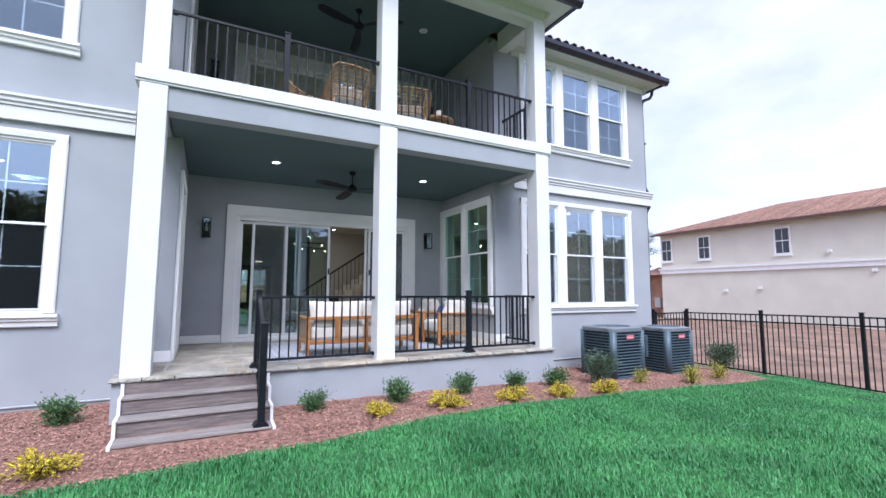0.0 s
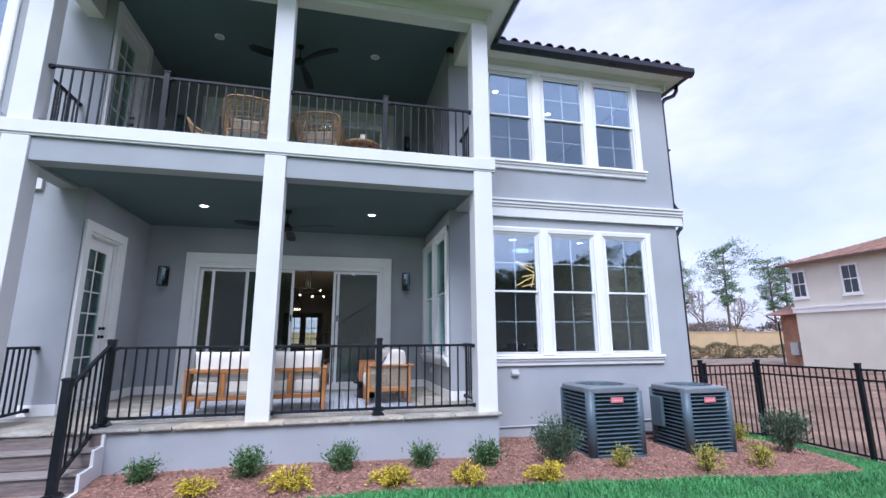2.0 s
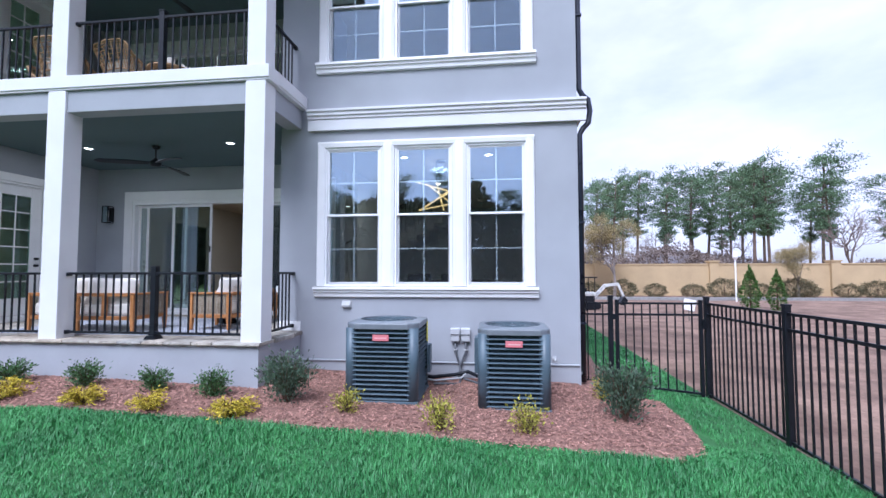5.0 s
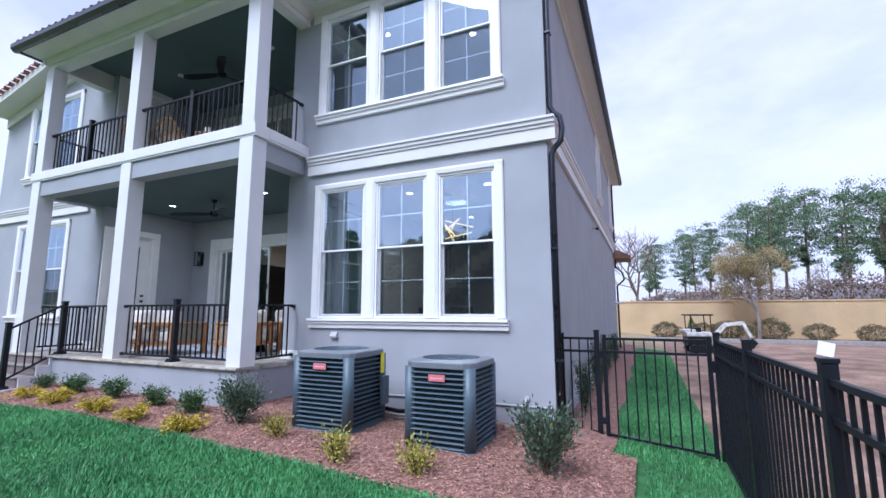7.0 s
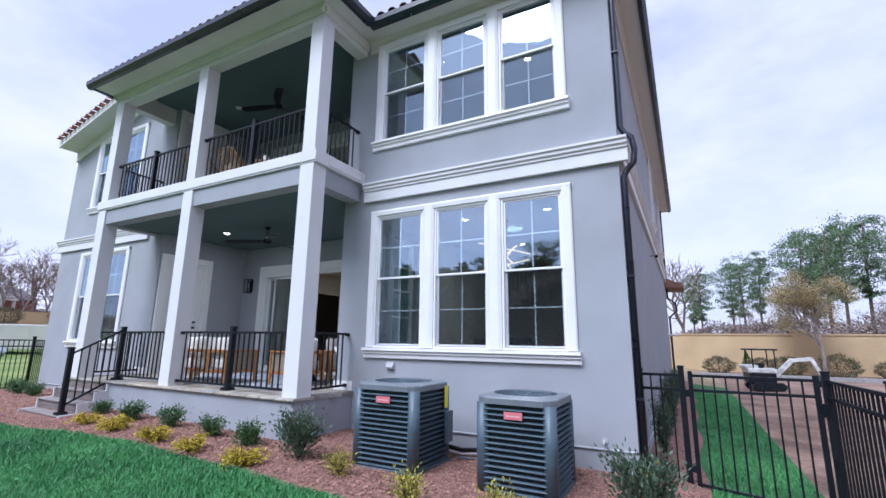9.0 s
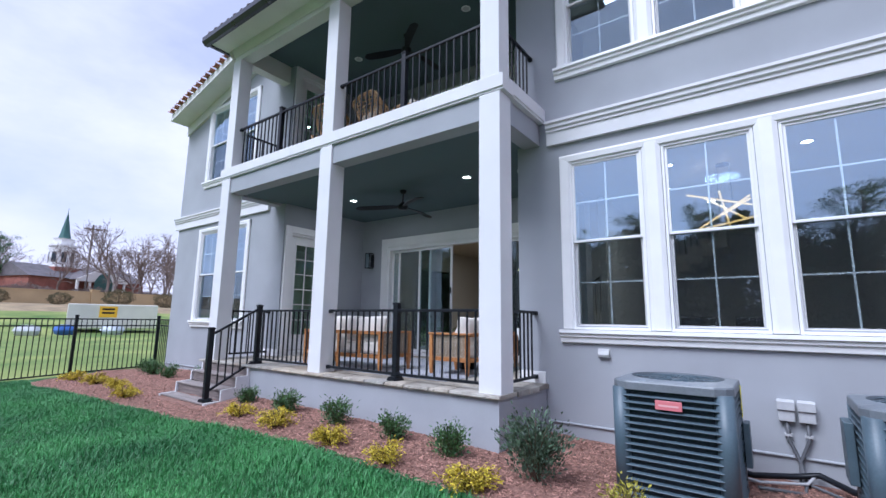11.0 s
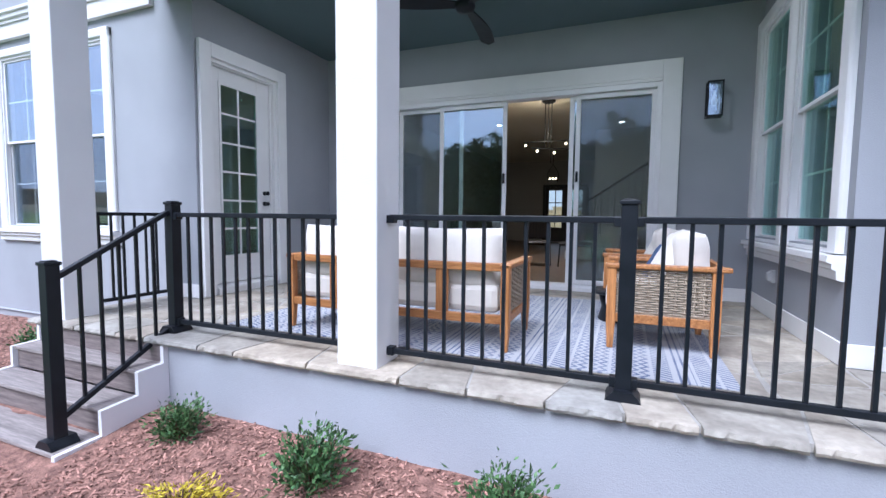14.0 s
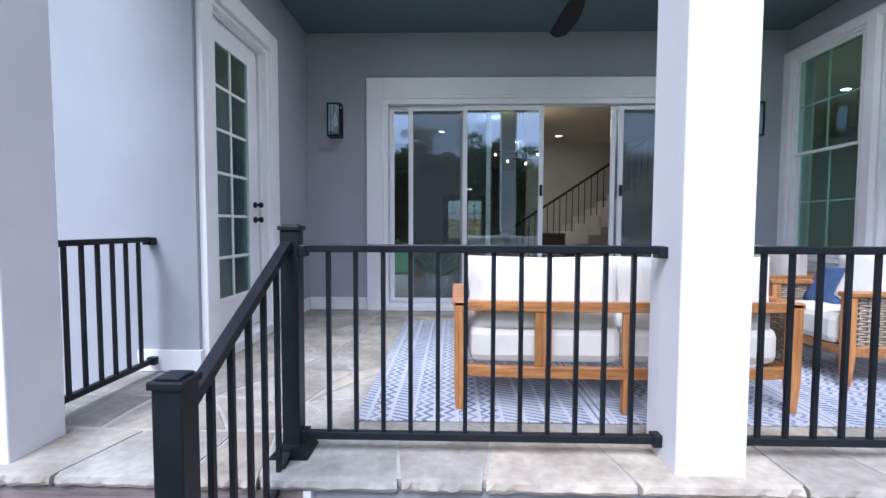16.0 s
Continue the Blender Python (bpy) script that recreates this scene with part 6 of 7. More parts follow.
EVERGREEN = material("dark_evergreen_leaf", (0.045, 0.075, 0.035), 0.8, vary=0.35, scale=0.6, per_island=0.5, color2=(0.07, 0.10, 0.045))
woods = [leafy("evergreen_tree", "tall dense dark evergreen at the edge of the southern woods", "tree", "southern woods", EVERGREEN, 3.3, 9.0, 9000, 0.55) for _ in range(3)]
place(woods, [(-58 + 3.6 * k + rng.uniform(-1, 1), -31 - rng.uniform(0, 5), rng.uniform(0.9, 1.3), 50 * k) for k in range(36)])
WOODS = [leafy("far_thicket", "hazy brown thicket below the far pines", "bush", "thickets below the pines", TWIG, 4.0, 3.6, 6000, 0.22)]
place(WOODS, [(14 + 7 * k, 58 + 5 * math.sin(k * 2.1), 1.12 + 0.25 * math.sin(k), 60 * k) for k in range(12)] + [(-76 + 2 * math.sin(k), -6 + 8 * k, 0.85, 40 * k) for k in range(9)]
      + [(-30 + 9 * k, -42, 0.8, 33 * k) for k in range(9)])

# ---- garden walls and buildings beyond ----
TAN = material("tan_stucco", (0.50, 0.37, 0.21), 0.9, vary=0.1, scale=0.5, bump=0.2, bump_scale=20)
BEIGE = material("beige_stucco", (0.665, 0.635, 0.55), 0.9, vary=0.05, scale=0.6, bump=0.2, bump_scale=60)
BRICK = material("tan_brick", (0.36, 0.20, 0.13), 0.9, vary=0.2, scale=2.0, bump=0.3, bump_scale=8)
RED_BRICK = material("red_brick", (0.26, 0.10, 0.075), 0.9, vary=0.2, scale=1.0)
SHINGLE = material("grey_shingle", (0.13, 0.12, 0.13), 0.9, vary=0.2, scale=1.0)
COPPER = material("green_copper", (0.05, 0.13, 0.12), 0.7, vary=0.2, scale=1.0)
DARK_PANE = material("dark_far_pane", (0.03, 0.04, 0.05), 0.12, vary=0.1)


def garden_wall(p, q, z0, z1, label, every):
    w = thing("garden_wall", (0, 0, 0), label=label, category="wall", kind="structure")
    d = Vector((q[0] - p[0], q[1] - p[1], 0))
    n = round(d.length / every)
    for k in range(n):
        a, b = Vector((*p, 0)) + d * k / n, Vector((*p, 0)) + d * (k + 1) / n
        m = (z0 + z1) / 2
        part("panel", Mesh().bar((a.x, a.y, m - 0.3), (b.x, b.y, m - 0.3), 0.25, z1 - z0 + 0.6), TAN, w)
        part("coping", Mesh().bar((a.x, a.y, z1 + 0.05), (b.x, b.y, z1 + 0.05), 0.36, 0.10), TAN, w)
        part("pier", Mesh().box(a.x - 0.35, a.x + 0.35, a.y - 0.35, a.y + 0.35, z0 - 0.6, z1 + 0.22).box(a.x - 0.42, a.x + 0.42, a.y - 0.42, a.y + 0.42, z1 + 0.22, z1 + 0.34), TAN, w)
    return w


garden_wall((-10, 40), (90, 40), -0.55, 2.0, "long tan stucco wall at the end of the lot", 9.0)
garden_wall((-55, -40), (-55, 70), 2.2, 3.9, "tan stucco wall on the western bank", 10.0)
structure("retaining_kerb", Mesh().box(11.0, 80, 33.0, 33.25, -0.9, -0.30), CONCRETE, "low concrete kerb in front of the hedge", bevel=0.02, category="kerb")


def small_window(parent, x, y, z, w, h, axis=1):
    """A trimmed sash window on a wall facing -x (axis 1) or -y (axis 0); y or x is its centre."""
    def put(name, mb, mat, under):
        mb.v = [(x + b, y - a, c) if axis == 1 else (x + a, y + b, c) for a, b, c in mb.v]
        return part(name, mb, mat, under)
    f = put("window", prism_frame(Mesh(), -w / 2 - 0.12, w / 2 + 0.12, z - h / 2 - 0.12, z + h / 2 + 0.12, 0.12, -0.06, 0.0), TRIM, parent)
    put("sill", Mesh().box(-w / 2 - 0.18, w / 2 + 0.18, -0.11, 0.0, z - h / 2 - 0.22, z - h / 2 - 0.12), TRIM, f)
    put("meeting_rail", Mesh().box(-w / 2, w / 2, -0.045, -0.021, z - 0.03, z + 0.03), TRIM, f)
    for a, b in ((z - h / 2, z - 0.03), (z + 0.03, z + h / 2)):
        put("muntin", Mesh().box(-0.015, 0.015, -0.035, -0.021, a, b), TRIM, f)
    put("pane", Mesh().box(-w / 2, w / 2, -0.02, -0.005, z - h / 2, z + h / 2), DARK_PANE, f)


nb = thing("neighbour_house", (-0.6, -1.09, 0.08), label="beige two-storey stucco house with a brown tiled roof", category="house")
part("wall", Mesh().box(37.0, 50, -6, 27.6, -1.4, 6.75), BEIGE, nb)
part("belt", Mesh().box(36.88, 37.0, -6, 27.7, 3.30, 3.62).box(36.82, 37.0, -6, 27.75, 3.62, 3.74), TRIM, nb, "white belt band")
part("brick_wing", Mesh().box(37.9, 46, 27.6, 29.6, -1.0, 3.25), BRICK, nb, "tan brick single-storey wing")
part("wing_roof", Mesh().add([(36.9, 27.6, 3.25), (36.9, 30.2, 3.25), (46, 30.2, 3.25), (46, 27.6, 3.25), (38.2, 27.6, 3.9), (38.2, 28.8, 4.0), (46, 28.8, 4.0), (46, 27.6, 4.0)],
                             [(0, 1, 5, 4), (1, 2, 6, 5), (3, 2, 1, 0), (4, 5, 6, 7), (0, 4, 7, 3)]), TILE_FIELD, nb)
rf = Mesh()
nb.scale = (0.9, 0.9, 0.9)
e, hgt = 0.5, 6.8
rf.add([(37 - e, -6 - e, hgt), (50 + e, -6 - e, hgt), (50 + e, 27.6 + e, hgt), (37 - e, 27.6 + e, hgt), (43.5, 1.0, hgt + 2.4), (43.5, 20.6, hgt + 2.4)],
       [(0, 1, 4), (1, 2, 5, 4), (2, 3, 5), (3, 0, 4, 5), (3, 2, 1, 0)])
part("roof", rf, TILE_FIELD, nb, "brown tiled hip roof")
rows = Mesh()
for k in range(120):
    y = -6.5 + k * 0.29
    top = min(7.0, (y + 6.75) * 0.9, (28.3 - y) * 0.95)
    if top > 0.3:
        rows.bar((36.47, y, hgt + 0.05), (36.47 + top, y, hgt + 0.05 + top * 2.4 / 7.25), 0.13, 0.10)
part("roof_tile_field", rows, TILE_FIELD, nb)["kind"] = "stuff"
part("gutter", Mesh().box(36.36, 36.5, -6.6, 28.15, 6.68, 6.84), material("brown_gutter", (0.09, 0.05, 0.04), 0.5), nb, "dark brown gutter")
part("downspout", Mesh().tube([(36.9, 29.9, 3.2), (37.75, 29.7, 2.7), (37.8, 29.7, -0.6)], 0.06, 6), NAVY, nb)
part("meter_box", Mesh().box(37.6, 37.9, 28.3, 28.9, 0.3, 1.2), PVC, nb)
for y in (27.0, 23.6, 17.9, 9.0, 2.0):
    small_window(nb, 37.0, y, 5.35, 0.85, 1.75)
for y, z in ((15.2, 4.4), (13.0, 3.05), (22.0, 1.8), (19.5, 2.0)):
    part("vent_hood", Mesh().box(36.85, 37.0, y - 0.12, y + 0.12, z - 0.1, z + 0.1), TRIM, nb)

for x, y, sx, sy, wz, rz_, wm, lb in ((44, 96, 14, 9, 2.6, 5.6, RED_BRICK, "brown brick house beyond the tan wall"), (24, 110, 16, 9, 2.6, 5.2, BEIGE, "low grey-roofed house beyond the tan wall")):
    h = thing("far_house", (x, y, 0), 0, lb, "house", "houses beyond the wall")
    part("wall", Mesh().box(-sx / 2, sx / 2, -sy / 2, sy / 2, -1, wz), wm, h)
    part("roof", Mesh().add([(-sx / 2 - 0.5, -sy / 2 - 0.5, wz), (sx / 2 + 0.5, -sy / 2 - 0.5, wz), (sx / 2 + 0.5, sy / 2 + 0.5, wz), (-sx / 2 - 0.5, sy / 2 + 0.5, wz), (-sx / 3, 0, rz_), (sx / 3, 0, rz_)],
                            [(0, 1, 5, 4), (1, 2, 5), (2, 3, 4, 5), (3, 0, 4), (3, 2, 1, 0)]), SHINGLE, h)
    for k in range(4):
        small_window(h, -sx / 2 + sx * (k + 0.5) / 4, -sy / 2, 1.6, 1.0, 1.5, 0)


def church(at, turn):
    c = thing("church", at, turn, "brick church with a white bell tower and a green spire", "church")
    part("nave", Mesh().box(-9, 15, -6, 6, -1, 7.2), RED_BRICK, c)
    part("roof", Mesh().prism([(-6.6, 7.1), (6.6, 7.1), (0, 10.0)], 0, -9.4, 15.4), SHINGLE, c, "grey shingled roof")
    part("portico_roof", Mesh().prism([(-2.2, 6.9), (8.4, 6.9), (3.1, 9.8)], 1, 3.0, 9.5), SHINGLE, c)
    part("pediment", Mesh().prism([(-2.4, 6.5), (8.6, 6.5), (8.6, 6.9), (3.1, 9.9), (-2.4, 6.9)], 1, 9.5, 9.7), TRIM, c, "white gable front")
    part("arched_window", Mesh().prism([(1.2, 3.0), (5.0, 3.0), (5.0, 6.6), (4.2, 8.0), (3.1, 8.6), (2.0, 8.0), (1.2, 6.6)], 1, 9.71, 9.78), COPPER, c, "tall dark green arched window")
    for x in (-1.9, 0.6, 5.6, 8.1):
        part("portico_column", Mesh().tube([(x, 9.2, -1), (x, 9.2, 6.6)], 0.28, 10), TRIM, c)
    part("brick_tower", Mesh().box(3.2, 9.0, -3, 3, 7.0, 9.6), RED_BRICK, c)
    part("tower_stage", Mesh().box(3.6, 8.6, -2.5, 2.5, 9.6, 9.95).lathe([(2.4, 9.9), (2.4, 14.2), (2.7, 14.3), (2.7, 14.7), (1.9, 14.75), (1.9, 16.0), (2.1, 16.1)], (6.1, 0, 0), 8), TRIM, c, "white octagonal bell stage")
    for k in range(8):
        a = radians(45 * k + 22.5)
        p = Mesh().box(-0.45, 0.45, -0.06, 0.06, 10.8, 13.0)
        R = Matrix.Rotation(a + math.pi / 2, 3, "Z")
        p.v = [tuple(R @ Vector(v) + Vector((6.1 + 2.24 * math.cos(a), 2.24 * math.sin(a), 0))) for v in p.v]
        part("louvre_window", p, DARK_PANE, c)
    part("spire", Mesh().lathe([(1.25, 16.1), (1.0, 16.9), (0.05, 22.2)], (6.1, 0, 0), 8), COPPER, c, "green copper spire")
    part("finial", Mesh().tube([(6.1, 0, 22.0), (6.1, 0, 23.2)], 0.05, 5), COPPER, c)
    return c


church((-94.9, 30.2, 1.8), -72).scale = (0.8, 0.8, 0.8)
up = thing("utility_pole", (-86, 27.5, 2.3), 0, "grey wooden utility pole with a cross-arm", "utility pole")
part("pole", Mesh().tube([(0, 0, -0.5), (0, 0, 14.5)], [0.2, 0.13], 7), PALE_BARK, up)
part("cross_arm", Mesh().box(-0.1, 0.1, -1.2, 1.2, 13.6, 13.85), PALE_BARK, up)
part("transformer", Mesh().tube([(0.3, 0.4, 12.0), (0.3, 0.4, 13.0)], 0.28, 10), PVC, up)

WHITE_TARP = material("white_sheet_metal", (0.70, 0.68, 0.62), 0.6, vary=0.1, scale=0.6)
ct = thing("site_container", (-30.3, 13.3, 0.35), 74, "long white site container with a yellow sign", "container")
part("body", Mesh().box(-1.7, 3.4, -1.1, 1.1, 0.1, 1.75), WHITE_TARP, ct, bevel=0.05)
part("sign", Mesh().box(0.0, 1.0, -1.14, -1.11, 0.85, 1.6), material("amber_sign", (0.85, 0.48, 0.02), 0.5, vary=0.03), ct, "amber-yellow sign board")
for z in (1.35, 1.1):
    part("sign_bar", Mesh().box(0.15, 0.85, -1.15, -1.142, z, z + 0.12), BLACK, ct)
for x in (-1.2, -0.4, 1.4, 2.4):
    part("rib", Mesh().box(x, x + 0.08, -1.13, -1.1, 0.15, 1.7), WHITE_TARP, ct)
for i, (x, y, col) in enumerate(((-28.4, 11.0, (0.05, 0.13, 0.42)), (-28.0, 13.5, (0.55, 0.6, 0.66)), (-28.2, 9.2, (0.6, 0.62, 0.66)))):
    b = part("supply_sack", Mesh().pillow((0, 0, 0.3), (1.1, 0.9, 0.7), None, 0.2), material("sack_cloth", col, 0.8), smooth=True)
    b.matrix_basis = pose(x, y, ground_z(x, y), 0, 0, 30 * i)
    tagged(b, ("blue" if i == 0 else "pale grey") + " building-supply sack on the field", "sack", "building-supply sacks")


MACHINE = material("scuffed_white_steel", (0.55, 0.55, 0.53), 0.5, vary=0.3, scale=5.0)


def excavator(at, turn):
    e = thing("mini_excavator", at, turn, "white mini excavator parked on the clay lot", "excavator")
    for s in (-0.5, 0.5):
        tk = part("track", Mesh().prism([(-0.75, 0.12), (-0.6, 0.0), (0.6, 0.0), (0.75, 0.12), (0.75, 0.28), (0.6, 0.40), (-0.6, 0.40), (-0.75, 0.28)], 1, s - 0.15, s + 0.15), BLACK, e, "black rubber track", bevel=0.02)
    part("body", Mesh().box(-0.85, 0.45, -0.55, 0.55, 0.85, 1.1).box(-0.95, -0.35, -0.5, 0.5, 1.05, 1.25), MACHINE, e, bevel=0.06)
    part("undercarriage", Mesh().box(-0.8, 0.4, -0.5, 0.5, 0.35, 0.86), BLACK, e, "dark grey undercarriage", bevel=0.04)
    part("seat", Mesh().box(-0.35, 0.0, -0.22, 0.22, 0.95, 1.35), BLACK, e, bevel=0.04)
    for x in (-0.6, 0.4):
        for y in (-0.5, 0.5):
            part("canopy_post", Mesh().tube([(x, y, 0.95), (x, y, 2.0)], 0.03, 6), BLACK, e)
    part("canopy", Mesh().box(-0.75, 0.55, -0.6, 0.6, 2.0, 2.08), BLACK, e, bevel=0.02)
    part("boom", Mesh().bar((0.5, 0, 0.7), (1.35, 0, 1.55), 0.18, 0.2).bar((1.3, 0, 1.5), (2.2, 0, 1.6), 0.16, 0.18), MACHINE, e)
    part("stick", Mesh().bar((2.15, 0, 1.65), (2.55, 0, 0.75), 0.14, 0.16), MACHINE, e)
    part("bucket", Mesh().prism([(2.5, 0.8), (2.75, 0.5), (2.5, 0.2), (2.2, 0.35), (2.35, 0.6)], 1, -0.25, 0.25), BLACK, e)
    return e


excavator((13.2, 24.2, ground_z(13.2, 24.2)), 12).scale = (0.78, 0.78, 0.78)
sg = thing("lot_sign", (16.0, 18.8, ground_z(16.0, 18.8)), -20, "blank white sign board leaning on the clay lot", "sign")
part("board", Mesh().bar((-0.20, 0, 0.64), (0.20, 0, 0.56), 0.03, 0.42), PALE_INK, sg)
part("stake", Mesh().box(-0.04, 0.0, 0.03, 0.06, -0.1, 0.7), PALE_BARK, sg)
sl = thing("street_lamp", (23.8, 31.2, -0.5), 0, "slim white street lamp beyond the lot", "street lamp")
part("pole", Mesh().tube([(0, 0, 0), (0, 0, 2.7)], 0.05, 8), TRIM, sl)
part("lantern", Mesh().lathe([(0.08, 2.7), (0.17, 2.85), (0.15, 3.1), (0.03, 3.25)], n=8), TRIM, sl)

# ---- rooms behind the glass ----
st = thing("staircase", (2.7, 14.4, 0.545), 0, "indoor staircase with white treads and black balusters", "staircase")
for k in range(17):
    part("step", Mesh().box(0.27 * k, 0.27 * k + 0.30, 0.0, 1.2, 0.0 if k < 2 else 0.18 * k - 0.25, 0.18 * (k + 1)), INNER_CEIL, st)
    for q in (0.08, 0.21):
        part("baluster", Mesh().box(0.27 * k + q - 0.008, 0.27 * k + q + 0.008, 0.03, 0.046, 0.18 * (k + 1), 0.18 * (k + 1) + 0.80 + 0.66 * q), BLACK, st)
part("handrail", Mesh().bar((0.0, 0.04, 1.0), (4.6, 0.04, 4.05), 0.05, 0.05), DARKWOOD, st)


cd = thing("gold_chandelier", (7.65, 9.27, 3.65), 0, "gold chandelier of crossed glowing rods in the dining room", "chandelier")
part("canopy", Mesh().lathe([(0.02, -0.03), (0.09, -0.02), (0.09, 0.0)]), BLACK, cd)
for x, y in ((-0.08, 0.0), (0.08, 0.05)):
    part("cable", Mesh().tube([(x, y, 0), (x, y, -0.68)], 0.004, 5), BLACK, cd)
for p, q in (((-0.48, -0.10, 0.27), (0.47, 0.14, 0.02)), ((-0.30, 0.20, 0.28), (0.25, -0.22, -0.20)), ((-0.05, -0.28, 0.22), (0.03, 0.28, -0.24)),
             ((-0.43, 0.12, -0.26), (0.30, -0.15, 0.14)), ((-0.40, -0.20, -0.30), (0.48, 0.05, -0.10)), ((0.30, -0.34, 0.05), (-0.12, 0.40, 0.0))):
    part("rod", Mesh().bar(Vector(p) + Vector((0, 0, -0.69)), Vector(q) + Vector((0, 0, -0.69)), 0.022, 0.022), GOLD_GLOW, cd, "glowing gold rod")
ch = thing("pendant_light", (2.55, 12.6, 3.65), 0, "black branching pendant light with small bulbs", "pendant light")
part("canopy", Mesh().lathe([(0.02, -0.04), (0.12, -0.03), (0.12, 0.0)]), BLACK, ch)
for x in (-0.06, 0.0, 0.06):
    part("rod", Mesh().tube([(x, 0, 0), (x, 0, -0.85 - 0.3 * (x > 0))], 0.007, 5), BLACK, ch)
part("arm", Mesh().bar((-0.45, 0, -0.75), (0.35, 0, -0.75), 0.02, 0.02).bar((-0.3, 0, -0.86), (0.45, 0.1, -0.9), 0.02, 0.02), BLACK, ch)
for x, z in ((-0.42, -0.80), (-0.2, -0.92), (0.12, -0.96), (0.33, -0.80), (0.42, -0.96)):
    part("bulb", Mesh().lathe([(0.010, 0.024), (0.021, 0.0), (0.014, -0.022)], (x, 0.02, z), 10), BULB_WARM, ch, "lit bulb")
lan = thing("pendant_light", (1.8, 18.4, 3.65), 0, "small lantern pendant in the hall", "pendant light")
part("rod", Mesh().tube([(0, 0, 0), (0, 0, -0.5)], 0.008, 5), BLACK, lan)
part("cage", Mesh().tube([(0, 0, -0.5), (-0.18, 0, -0.8), (-0.14, 0, -1.05)], 0.008, 5).tube([(0, 0, -0.5), (0.18, 0, -0.8), (0.14, 0, -1.05)], 0.008, 5), BLACK, lan)
for x in (-0.09, 0.0, 0.09):
    part("bulb", Mesh().lathe([(0.012, 0.03), (0.026, 0.0), (0.02, -0.03)], (x, 0, -0.95), 10), BULB_WARM, lan, "lit bulb")
for x, y in ((3.1, 11.6), (0.9, 11.6), (3.8, 15.0), (1.1, 14.5), (7.0, 8.9), (8.6, 8.9), (-3.0, 9.5), (-1.7, 12.0), (7.3, 11.5)):
    downlight(x, y, 3.65, BULB, "lit recessed light in the indoor ceiling")
for x, y in ((6.6, 8.6), (8.2, 9.3), (2.4, 10.9), (-2.6, 9.6)):
    downlight(x, y, 6.95, BULB, "lit recessed light in the upstairs ceiling")
for x, y, z, e in ((2.0, 13.0, 3.6, 24.0), (7.6, 9.8, 3.6, 34.0), (-2.9, 10.5, 3.6, 12.0), (3.0, 10.9, 6.9, 16.0)):
    la = new("room_lamp", bpy.data.lights.new("room_lamp", "AREA"))
    la.data.shape, la.data.size, la.data.energy, la.data.color = "DISK", 0.5, e, (1.0, 0.92, 0.78)
    la.matrix_world = look((x, y, z), (x, y, 0))
pl = new("pendant_lamp", bpy.data.lights.new("pendant_lamp", "POINT"))
pl.data.energy, pl.data.color, pl.data.shadow_soft_size = 9.0, (1.0, 0.78, 0.45), 0.05
pl.matrix_world = pose(2.50, 12.45, 3.05)
dt = thing("dining_table", (7.5, 10.4, 0.545), 0, "dark dining table seen through the window", "table")
part("tabletop", Mesh().box(-1.1, 1.1, -0.5, 0.5, 0.72, 0.76), DARKWOOD, dt, bevel=0.01)
for x in (-0.95, 0.95):
    for y in (-0.4, 0.4):
        part("leg", Mesh().box(x - 0.04, x + 0.04, y - 0.04, y + 0.04, 0, 0.72), DARKWOOD, dt)
ic = thing("dining_chair", (2.35, 12.9, 0.545), 20, "dark indoor chair in the living room", "chair", "indoor chairs")
part("seat", Mesh().pillow((0, 0, 0.44), (0.5, 0.48, 0.1), None, 0.2), DARKWOOD, ic, smooth=True)
part("backrest", Mesh().box(-0.24, 0.24, 0.2, 0.25, 0.5, 0.9), DARKWOOD, ic, bevel=0.03)
for x in (-0.2, 0.2):
    for y in (-0.2, 0.2):
        part("leg", Mesh().tube([(x, y, 0.42), (x * 1.1, y * 1.1, 0)], 0.016, 6), BLACK, ic)
copy_thing(ic, pose(3.1, 12.7, 0.545, 0, 0, -40))
copy_thing(ic, pose(7.2, 9.6, 0.545, 0, 0, 180))
copy_thing(ic, pose(7.9, 9.6, 0.545, 0, 0, 175))
pt = thing("potted_plant", (1.15, 10.9, 0.545), 0, "green potted plant inside the sliding door", "potted plant")
part("pot", Mesh().lathe([(0.13, 0.0), (0.17, 0.34), (0.15, 0.34), (0.14, 0.3)]), PALE_INK, pt, smooth=True)
c = rng.normal(size=(120, 3)) * [0.08, 0.08, 0.05] + [0, 0, 0.36]
v, f = leaves(c, rng.normal(size=(120, 3)) * [1, 1, 0.5] + [0, 0, 1.1], 0.5, 0.04, 0.2)
link("foliage", fast_mesh("foliage", v, f, NANDINA), pt)

# ---- flagstones: irregular slabs with recessed joints ----
def slab_mesh(poly, z0, z1, rough):
    """A flat stone from a plan outline, its upper edge chamfered and a little uneven."""
    c = np.mean(poly, axis=0)
    n = len(poly)
    up = [(x + (c[0] - x) * 0.03, y + (c[1] - y) * 0.03) for x, y in poly]
    mb = Mesh()
    mb.v = [(x, y, z0) for x, y in poly] + [(x, y, z1 - 0.007) for x, y in poly] + [(x, y, z1 + rough * noise.noise((x * 3, y * 3, 7))) for x, y in up]
    mb.f = [(i, (i + 1) % n, n + (i + 1) % n, n + i) for i in range(n)] + [(n + i, n + (i + 1) % n, 2 * n + (i + 1) % n, 2 * n + i) for i in range(n)] + [tuple(range(2 * n, 3 * n))]
    return mb


